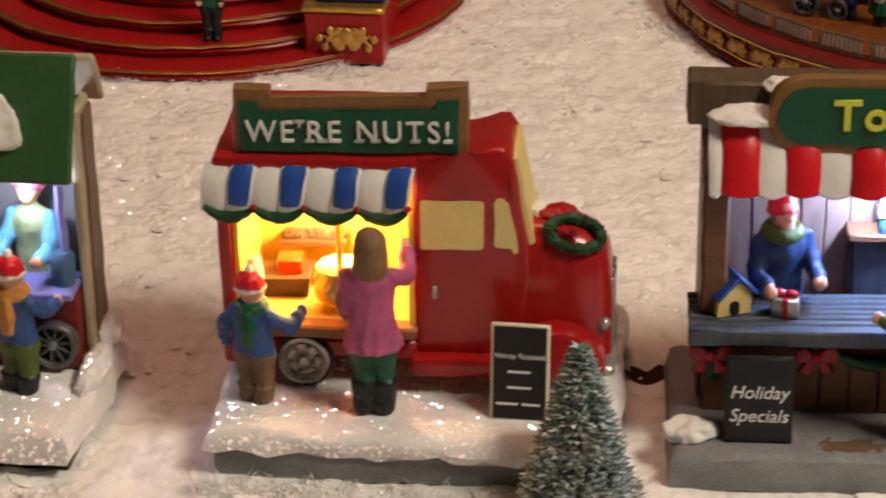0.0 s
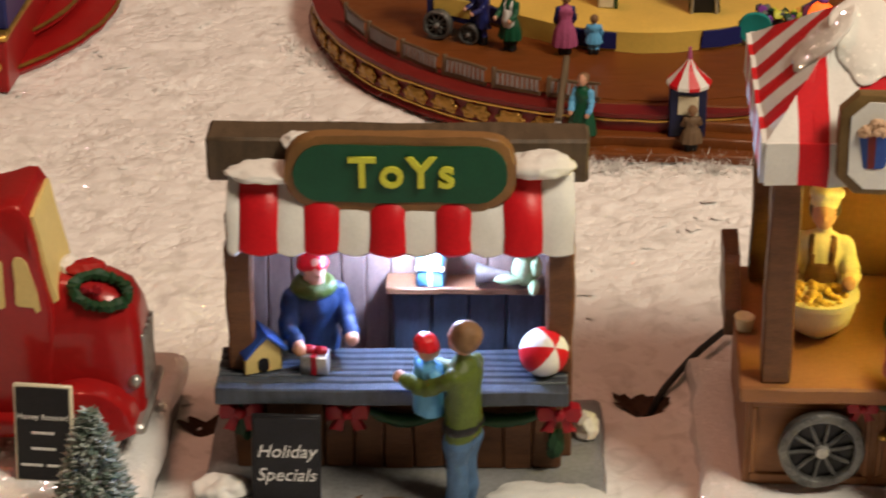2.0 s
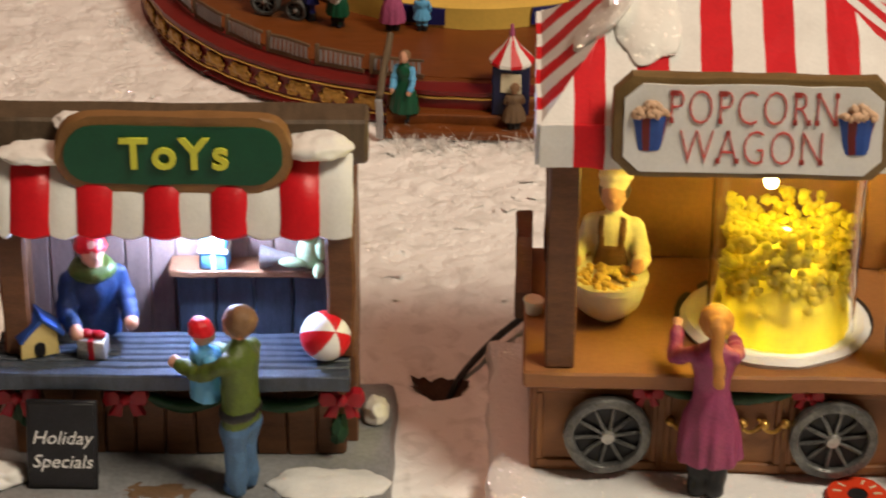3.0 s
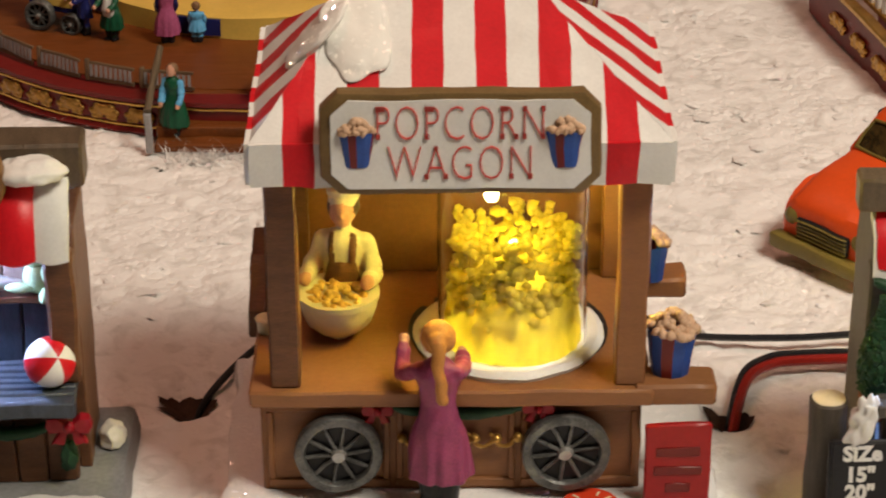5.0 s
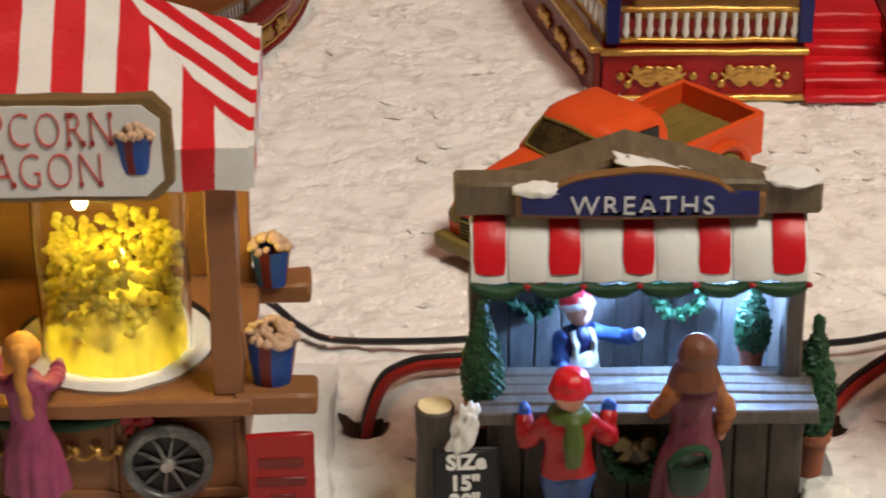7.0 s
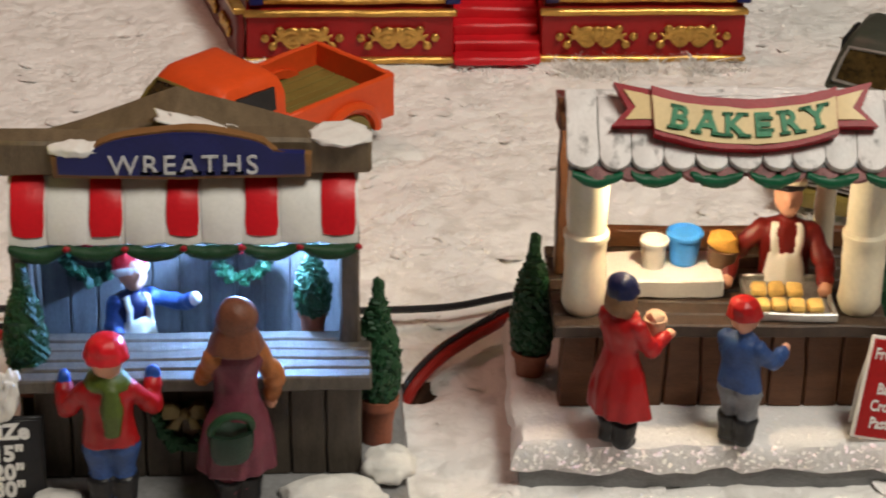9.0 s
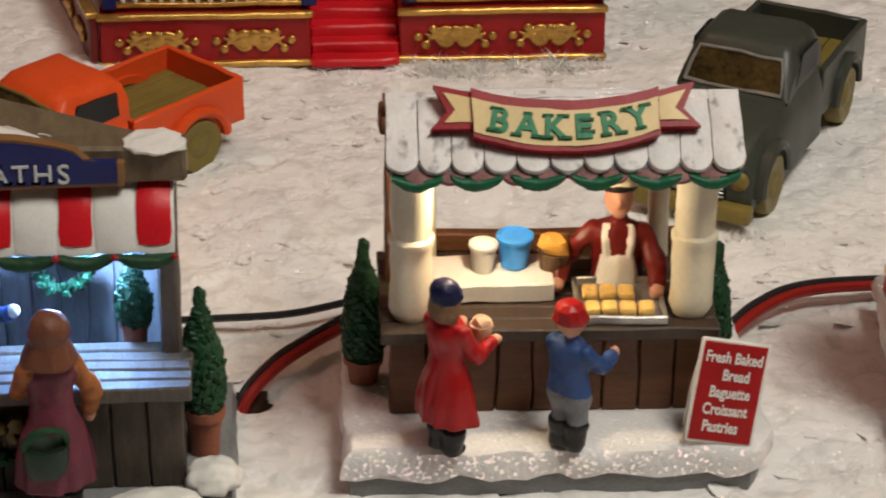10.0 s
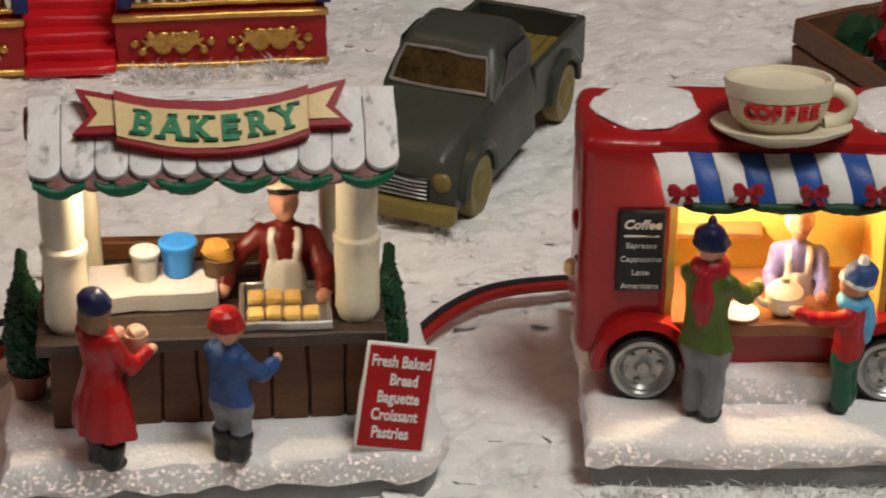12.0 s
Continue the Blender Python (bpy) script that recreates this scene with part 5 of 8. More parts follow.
    for left in (True, False):
        ex, rx = (e0, r0) if left else (e1, r1)
        cuts = sorted([f0 + (f1 - f0) * k / m for k in range(m + 1)] + [ry])
        for a, b in zip(cuts, cuts[1:]):
            stripe = int(((a + b) / 2 - f0) / ((f1 - f0) / m))
            mat = M_STRIPE if stripe % 2 == 1 else M_WHITE

            def up(y):
                k = (y - f0) / (ry - f0) if y <= ry else (f1 - y) / (f1 - ry)
                return (ex + (rx - ex) * k, y, ez + (rz_ - ez) * k)
            pts = [(ex, a, ez), (ex, b, ez), up(b), up(a)]
            if abs(pts[3][2] - ez) < 0.01:
                pts.pop(3)
            elif abs(pts[2][2] - ez) < 0.01:
                pts.pop(2)
            sheet(pts, mat)
            bm = B()
            box(bm, ex - 0.15, ex + 0.15, a, b, 12.55, ez, 0.0)
            part("valance", bm, mat, roof, smooth=False)
    # wet snow lying in two lobes over the corner of the roof
    slope_front = Matrix.Rotation(math.atan2(rz_ - ez, ry - f0), 4, "X")
    bm = B()
    clump(bm, (0, 0, 0), (1.05, 1.75, 0.25), 0, 0.16, 4, 12)
    bmesh.ops.transform(bm, verts=bm.verts[:], matrix=Matrix.Translation((28.05, 3.2, 16.1)) @ slope_front @ Matrix.Rotation(0.12, 4, "Z"))
    part("snow_patch", bm, M_WETSNOW, t, "smooth wet white snow", crease=180.0)
    slope_left = Matrix.Rotation(-math.atan2(rz_ - ez, r0 - e0), 4, "Y")
    bm = B()
    clump(bm, (0, 0, 0), (1.35, 1.2, 0.22), 0, 0.18, 4, 17)
    bmesh.ops.transform(bm, verts=bm.verts[:], matrix=Matrix.Translation((26.85, 3.7, 15.95)) @ slope_left @ Matrix.Rotation(0.35, 4, "Z"))
    part("snow_patch", bm, M_WETSNOW, t, "smooth wet white snow", crease=180.0)
    # name board
    bm = B()
    oc = [(-4.15, -1.1), (-3.6, -1.65), (3.6, -1.65), (4.15, -1.1), (4.15, 1.1), (3.6, 1.65), (-3.6, 1.65), (-4.15, 1.1)]
    tip = Matrix.Translation((31.15, -0.35, 14.1)) @ Matrix.Rotation(radians(-4), 4, "X")
    prism(bm, [(x, z * 0.97) for x, z in oc], -0.2, 0.3, m=tip, bevel=0.1)
    sign = part("sign_board", bm, M_OLIVERIM, t, "octagonal white sign with brown rim")
    bm = B()
    prism(bm, [(x * 0.92, z * 0.84) for x, z in oc], -0.26, 0, m=tip)
    part("panel", bm, M_WHITE, sign)
    M_SIGNRED = paint("sign_letter_red", (0.62, 0.1, 0.085), 0.45, 0.4, 300, 0.4)
    lettering("letters", "POPCORN", 1.62, 31.15, -0.58, 14.75, M_SIGNRED, sign, 0.08, tilt=86, bold=-0.045, squeeze=0.62, gap=1.1, serif=0.07)
    lettering("letters", "WAGON", 1.62, 31.15, -0.66, 13.5, M_SIGNRED, sign, 0.08, tilt=86, bold=-0.045, squeeze=0.64, gap=1.08, serif=0.07)
    for x in (28.1, 34.2):
        popcorn_bucket(sign, x, -0.58, 13.42, 0.7, 0.35)
    # popper, standing in a dark round well
    bm = B()
    lathe(bm, [(0.001, 5.2), (3.2, 5.2), (3.25, 5.215), (3.2, 5.23), (0.001, 5.23)], (32.75, 4.15, 0), 40)
    part("well", bm, M_BLACK, t, "black round well in the deck")
    bm = B()
    lathe(bm, [(0.001, 5.2), (3.05, 5.2), (3.1, 5.35), (2.9, 5.5), (2.4, 5.46), (0.001, 5.46)], (32.75, 3.75, 0), 40)
    part("popper_tray", bm, M_WHITE, t, "round white tray")
    bm = B()
    lathe(bm, [(2.4, 5.44), (2.42, 12.2), (2.34, 12.2), (2.32, 5.44)], (32.85, 3.4, 0), 48)
    g = part("popper_glass", bm, M_GLASS, t, "clear glass cylinder")
    g.visible_shadow = False
    bm = B()
    for k in range(480):
        a, q = random.uniform(0, 6.28), random.uniform(0.4, 1) ** 0.5 * 2.05
        high = 9.35 + 0.8 * noise.noise(Vector((math.cos(a) * 1.4, math.sin(a) * 1.4, 3.0)))
        c = Vector((32.85 + q * math.cos(a), 3.4 + q * math.sin(a), 6.5 + (high - 6.5) * random.random()))
        # a popped kernel: three or four puffs grown together
        for i in range(random.choice((3, 4))):
            d = Vector((random.gauss(0, 1), random.gauss(0, 1), random.gauss(0, 1))).normalized() * random.uniform(0.08, 0.17)
            clump(bm, c + d, random.uniform(0.1, 0.19), 0, 0.45, 1, k + i)
    part("popcorn", bm, M_POPC, t, "yellow popcorn heap", kind="stuff", crease=180.0, waver=0.0)
    bm = B()
    lathe(bm, [(2.2, 5.48), (2.18, 6.2), (2.1, 6.9), (1.9, 7.4), (1.4, 7.7), (0.8, 7.8), (0.001, 7.8)], (32.85, 3.4, 0), 60)
    bmesh.ops.subdivide_edges(bm, edges=bm.edges[:], cuts=3, use_grid_fill=True)
    for v in bm.verts:
        d = Vector((v.co.x - 32.85, v.co.y - 3.4, 0))
        v.co += d * (0.015 + 0.09 * min(1.0, max(0.0, (v.co.z - 6.5) / 2))) * noise.noise(v.co * 3.2) + Vector((0, 0, 0.2 * noise.noise(v.co * 2.0)))
    part("popcorn_mass", bm, M_POPC, t, crease=180.0)
    bm = B()
    lathe(bm, [(0.001, 12.6), (2.4, 12.6), (2.4, 12.1), (0.001, 12.1)], (32.85, 3.4, 0), 30)
    part("popper_lid", bm, M_SILVER, t)
    spoked_wheel(t, 27.3, 0.45, 2.85, 1.4)
    spoked_wheel(t, 34.5, 0.45, 2.85, 1.4)
    for x in (28.5, 33.6):
        bow(t, x, 0.55, 4.35, 0.85)
    garland(t, 29.0, 33.3, 0.6, 4.45, 0.25, 0.22)
    bm = B()
    for x0, s in ((29.3, 1), (33.0, -1)):
        for k in range(3):
            tube(bm, bez((x0 + s * k * 0.7, 0.7, 3.3), (x0 + s * (k * 0.7 + 0.5), 0.62, 2.4), (x0 + s * (k * 0.7 + 0.9), 0.7, 3.4), 8), 0.09, 6, taper=0.05)
            ball(bm, (x0 + s * k * 0.7, 0.68, 3.2), 0.17, 0, 8, 6)
    part("scrollwork", bm, M_GOLD, t, "gilt scroll ornament")
    popcorn_bucket(t, 37.8, 1.3, 5.25, 1.0)
    popcorn_bucket(t, 37.6, 7.6, 5.25, 0.85)
    # bowl
    bm = B()
    lathe(bm, [(0.001, 5.2), (0.42, 5.2), (0.36, 5.36), (0.78, 5.45), (1.08, 5.75), (1.22, 6.15), (1.26, 6.5), (1.34, 6.55), (1.34, 6.75), (1.2, 6.72), (0.001, 6.5)], (27.25, 4.0, 0), 24)
    part("bowl", bm, M_IVORY, t, "cream mixing bowl")
    bm = B()
    for k in range(90):
        a, q = random.uniform(0, 6.28), random.uniform(0, 1) ** 0.5
        clump(bm, (27.25 + q * 0.95 * math.cos(a), 4.0 + q * 0.95 * math.sin(a), 6.62 + 0.2 * (1 - q)), random.uniform(0.09, 0.17), 0, 0.5, 1, k)
    part("popcorn", bm, M_PASTRY, t, kind="stuff", crease=180.0)
    # red sign board beside the wagon
    bm = B()
    box(bm, 36.95, 39.05, -0.2, 0.05, 0.9, 4.15, 0.06)
    rs = part("red_sign", bm, M_RED, t, "red board with dark unreadable writing")
    for zz, w in ((3.2, 1.4), (2.5, 1.5), (1.85, 0.8)):
        bm = B()
        box(bm, 38.0 - w / 2, 38.0 + w / 2, -0.24, -0.16, zz - 0.16, zz + 0.16, 0.02)
        part("writing", bm, M_MAROON, rs)
    bm = B()
    lathe(bm, [(0.35, 0), (0.95, 0.02), (1.0, 0.08), (0.95, 0.16), (0.35, 0.14), (0.35, 0)], (35.3, -0.4, 1.2), 28)
    tok = part("token", bm, M_TOKEN, t, "flat orange-red sticker with black middle")
    bm = B()
    lathe(bm, [(0.001, 0.1), (0.34, 0.1), (0.34, 0.02), (0.001, 0.02)], (35.3, -0.4, 1.2), 20)
    part("button", bm, M_BLACK, tok)
    for k in (0, 1, 2, 4, 5, 7, 8, 9):
        bm = B()
        box(bm, 0.52, 0.78, -0.035, 0.035, 0.13, 0.18, 0.0, m=Matrix.Translation((35.3, -0.4, 1.2)) @ Matrix.Rotation(radians(34 * k), 4, "Z"))
        part("writing", bm, M_CREAM, tok, waver=0.0)
    # low dark board and a small pot at the far end of the deck
    bm = B()
    prism(bm, [(4.8, 4.6), (8.6, 4.6), (8.6, 6.7), (6.6, 6.7), (4.9, 5.5)], 24.25, 24.8, bevel=0.08, m=Matrix.Rotation(radians(90), 4, "Z") @ Matrix.Scale(-1, 4, (0, 1, 0)))
    part("end_board", bm, M_BROWN, t)
    bm = B()
    lathe(bm, [(0.001, 5.2), (0.26, 5.2), (0.32, 5.65), (0.36, 5.7), (0.3, 5.75), (0.001, 5.66)], (24.85, 4.1, 0), 16)
    part("pot", bm, M_IVORY, t, "small cream pot")


popcorn_wagon()
led("bulb_popper", 32.3, 2.3, 11.5, 0.2, (1.0, 0.88, 0.16))
bulb(32.1, 2.4, 11.0, M_BULB_WARM, 0.24)
led("bulb_popper_base", 32.85, 3.2, 6.6, 0.05, (1.0, 0.88, 0.16))
# unseen fill light added inside the popcorn so that its kernels glow
led("popper_core_fill", 32.85, 4.1, 8.3, 0.14, (1.0, 0.88, 0.16))
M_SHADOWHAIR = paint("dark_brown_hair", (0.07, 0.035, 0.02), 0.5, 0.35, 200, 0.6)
figure("popcorn_seller_figurine", 27.3, 5.3, 2.85, 172, 6.8, "resin popcorn seller, tall cream hat, brown apron", M_CREAM, M_CREAM, M_BLACK, hair=M_SHADOWHAIR, hat=M_CREAM, chef=True, tip=10, apron=M_BROWN, bust=True, arms=((20, 85, 8), (20, 80, 8)))
figure("girl_figurine", 30.5, -0.4, 1.15, -8, 7.0, "resin girl in plum coat with ginger ponytail", M_MAUVE, M_BLACK, M_BLACK, hair=M_BLOND, skirt=0.78, tail=True, arms=((50, 95, 25), (70, 15, -12)), slim=0.82, boot=0.19)


# ---- the wreath stall ----
def potted(name, x, y, z, tall, r, label, pot=0.9, seed=1):
    t = thing(name, x, y, z, label, "potted tree", "potted shrubs by the stalls")
    ORIGIN[t.name] = Vector()
    bm = B()
    lathe(bm, [(0.001, 0), (r * 0.6, 0), (r * 0.78, pot * 0.8), (r * 0.9, pot * 0.8), (r * 0.9, pot), (r * 0.7, pot), (0.001, pot * 0.9)], seg=16)
    part("pot", bm, M_TERRA, t)
    rnd = random.Random(seed)
    bm = B()
    n = 340
    for k in range(n):
        u = k / n
        rr = r * (math.sin(math.pi * min(1, u * 0.9 + 0.22)) ** 0.8) * (1 - u * 0.35)
        a = k * 2.399
        clump(bm, (rr * 0.9 * math.cos(a), rr * 0.9 * math.sin(a), pot + u * (tall - pot)), (0.17, 0.17, 0.2), 0, 0.8, 1, k + seed)
    part("crown", bm, M_DGREEN, t)
    return t


def wreath_stall():
    t = thing("wreath_stall", 49.2, 0.6, 0.0, "grey wooden wreath stall with striped awning, lit blue inside", "market stall", "market stalls in a row")
    slab(t, [(43.4, -2.0), (55.6, -2.0), (55.6, 6.4), (43.4, 6.4)], 0.0, 1.25, M_PLINTH, "base", 0.04, 0.02, "slate grey paved base")
    planks(t, 44.4, 54.2, 0.3, 0.7, 1.25, 4.8, 9, M_GREYWOODV)
    planks(t, 44.1, 54.45, -0.5, 2.3, 4.72, 5.22, 5, M_COUNTER, "counter_board", False, 0.05)
    for x in (43.85, 53.55):
        bm = B()
        box(bm, x, x + 0.6, 1.6, 2.3, 1.25, 9.0, 0.08)
        part("post", bm, M_GREYWOODV, t)
        bm = B()
        box(bm, x + 0.1, x + 0.5, 2.3, 5.2, 1.25, 10.3, 0.05)
        part("side_wall", bm, M_GREYWOODV, t)
    planks(t, 44.3, 53.8, 5.1, 5.4, 1.25, 10.4, 11, M_BACKBOARD, gap=0.02)
    aw = awning(t, 43.9, 54.1, (2.6, 10.55), (1.3, 8.75), 9, M_STRIPE, M_WHITE, 0.3, scallop=0.05, inset=M_STRIPE)
    for k in range(6):
        garland(aw, 43.9 + 1.7 * k, 45.6 + 1.7 * k, 1.15, 8.68, 0.2, 0.2)
        berry(aw, 45.6 + 1.7 * k, 1.0, 8.75, 0.09)
    bm = B()
    box(bm, 43.4, 54.5, 2.0, 3.0, 10.6, 11.75, 0.1)
    part("ridge_beam", bm, M_GABLE, t)
    bm = B()
    prism(bm, [(44.9, 10.3), (48.75, 11.65), (53.4, 10.3), (53.4, 10.75), (48.75, 12.15), (44.9, 10.75)], 2.9, 4.9, bevel=0.06)
    part("gable_roof", bm, M_GABLE, t)
    arch = [(-3.75, 0), (3.75, 0), (3.75, 0.75), (3.1, 0.8)] + [(2.9 * math.cos(radians(a)), 0.55 + 1.05 * math.sin(radians(a))) for a in range(15, 166, 10)] + [(-3.1, 0.8), (-3.75, 0.75)]
    bm = B()
    prism(bm, moved([(x, z) for x, z in arch], 49.0, 10.62), 1.75, 2.15, bevel=0.08)
    sign = part("sign_board", bm, M_FRAME, t, "arched navy sign with brown rim")
    bm = B()
    prism(bm, moved([(x * 0.95, 0.16 + z * 0.85) for x, z in arch], 49.0, 10.62), 1.68, 1.9)
    part("panel", bm, M_NAVY, sign)
    lettering("letters", "WREATHS", 0.88, 49.05, 1.66, 11.1, M_LETTER, sign, 0.06, bold=0.0, squeeze=0.96, gap=1.18, serif=0.09)
    # snow lying down one slope of the gable
    bm = B()
    clump(bm, (0, 0, 0), (2.35, 0.5, 0.2), 0, 0.5, 4, 21)
    for v in bm.verts:
        v.co += 0.16 * Vector((0, noise.noise(v.co * 2.2), 0.5 * noise.noise(v.co * 2.2 + Vector((5, 0, 0)))))
    bmesh.ops.transform(bm, verts=bm.verts[:], matrix=Matrix.Translation((50.75, 2.75, 11.42)) @ Matrix.Rotation(radians(19), 4, "Y"))
    part("snow_patch", bm, M_WHITE, t, crease=180.0)
    heap(t, 53.6, 2.4, 11.72, (0.95, 0.75, 0.2), M_WHITE, 23)
    heap(t, 46.0, 2.05, 11.5, (0.85, 0.45, 0.28), M_WHITE, 24)
    heap(t, 53.3, -1.0, 1.4, (1.6, 0.8, 0.5), M_WHITE, 25)
    heap(t, 55.0, 0.2, 1.6, (0.8, 0.8, 0.6), M_WHITE, 26)
    heap(t, 45.2, -1.2, 1.4, (0.8, 0.6, 0.3), M_WHITE, 27)
    heap(t, 43.2, -1.5, 0.55, (1.5, 1.0, 0.75), M_WHITE, 28)
    for x, z, y in ((45.9, 6.3, 4.9), (50.6, 6.6, 4.4)):
        bm = B()
        for k in range(90):
            a = 2 * math.pi * k / 90
            q = random.uniform(0.8, 1.15)
            clump(bm, (x + 0.78 * q * math.cos(a), y + random.uniform(-0.2, 0.1), z + 0.68 * q * math.sin(a)), random.uniform(0.1, 0.19), 0, 0.7, 1, k)
        w = part("wreath", bm, M_DGREEN, t, kind="stuff")
        bow(w, x + 0.1, y - 0.3, z + 0.6, 0.6)
    bm = B()
    for k in range(40):
        clump(bm, (48.9 + 0.72 * math.cos(k * 0.157) + random.gauss(0, 0.08), 0.12, 3.2 + 0.68 * math.sin(k * 0.157) + random.gauss(0, 0.08)), 0.24, 0, 0.7, 1, k)
    part("wreath", bm, M_DGREEN, t, kind="stuff")
    bow(t, 48.9, -0.12, 3.85, 1.1, M_DULLGOLD, "dull gold bow")


wreath_stall()
led("bulb_wreath_stall", 51.1, 3.6, 8.2, 1.1, (0.26, 0.48, 1.0))
potted("topiary", 44.25, 0.9, 4.0, 4.2, 0.66, "clipped green shrub in terracotta pot", 0.9, 3)
potted("topiary", 52.75, 2.75, 4.8, 3.0, 0.52, "small clipped shrub in pot on counter", 0.85, 4)
potted("cypress", 54.7, 2.2, 1.25, 5.6, 0.74, "narrow dark green cypress in terracotta pot", 1.7, 5)
figure("wreath_seller_figurine", 47.3, 3.2, 2.2, 205, 5.3, "resin seller, blue jacket, white apron, red hat", M_DKNAVY, M_DKNAVY, M_BLACK, hat=M_STRIPE, pom=M_WHITE, apron=M_IVORY, sleeve=M_JACKET, glove=M_WHITE, bust=True, arms=((70, 55, 50), (25, 55)), child=True, slim=0.9, tip=20)
figure("boy_figurine", 46.8, -1.3, 1.25, 4, 6.1, "resin boy in red jacket, green scarf, jeans", M_RED, M_JACKET, M_BLACK, hat=M_STRIPE, scarf=M_OLIVE, child=True, arms=((25, 130, 22), (25, 130, 22)), glove=M_BLUE, slim=0.88, boot=0.2)
figure("woman_figurine", 50.5, -1.1, 1.25, 22, 7.05, "resin woman in plum shawl and brown hood", M_PLUM, M_PLUM, M_BLACK, hood=True, hat=M_HOOD, skirt=0.8, arms=((35, 15, -10), (4, 12, 16)), sleeve=M_RUST, slim=0.92)
t = thing("shopping_basket", 50.35, -2.3, 3.6, "dark green shopping basket hanging against the plum skirt", "basket", rz=20)
ORIGIN[t.name] = Vector()
bm = B()
lathe(bm, [(0.001, 0), (0.5, 0.0), (0.64, 0.3), (0.7, 0.8), (0.66, 0.95), (0.5, 0.9), (0.001, 0.7)], seg=18, m=Matrix.Diagonal((1, 0.8, 1, 1)))
part("basket", bm, M_BASKET, t)
bm = B()
tube(bm, [(0.62 * math.cos(radians(a)), -0.5 * abs(math.sin(radians(a))) * 0.4, 0.95 + 0.62 * math.sin(radians(a))) for a in range(0, 181, 15)], 0.13, 8)
part("basket_handle", bm, M_DGREEN, t, "leaf green handle")
chalkboard("size_sign", 43.75, -0.9, 1.25, 2.1, 2.7, 10, 3, "black sign with white hand-painted wreath sizes", M_BLACK, M_BLACK,
           [("SiZe", 0, 2.25), ("15''", -0.05, 1.55), ("20''", -0.05, 0.95), ("30''", -0.05, 0.4)], M_WHITE, 0.68, extra={"bold": 0.03})
t = thing("log_post", 42.8, 1.0, 0.0, "short grey log with pale sawn top", "log")
ORIGIN[t.name] = Vector()
bm = B()
lathe(bm, [(0.001, 0), (0.62, 0), (0.66, 1.5), (0.6, 3.2), (0.62, 4.5), (0.56, 4.56), (0.001, 4.56)], seg=18)
part("bark", bm, M_GREYWOODV, t)
bm = B()
lathe(bm, [(0.001, 4.6), (0.54, 4.58), (0.54, 4.5), (0.001, 4.5)], seg=18)
part("sawn_top", bm, M_CREAM, t)
bm = B()
clump(bm, (0, 0, 0.3), (0.42, 0.28, 0.95), 0, 0.55, 4, 4)
for v in bm.verts:
    v.co.x += 0.18 * v.co.z - 0.25 * max(0.0, 0.2 - v.co.z) + 0.12 * noise.noise(v.co * 3)
ob = part("snow_lump", bm, M_WHITE, crease=180.0)
ob.matrix_world = pose(0.4365, -0.0035, 0.0425)
tagged(ob, "lump of white snow on the size sign", "snow")


# ---- the bakery stall ----
M_BUCKET = paint("bright_blue_enamel", (0.06, 0.3, 0.82), 0.35, 0.15, 80, 0.1)
M_EMERALD = paint("emerald_paint", (0.01, 0.2, 0.08), 0.4, 0.25, 160, 0.4)


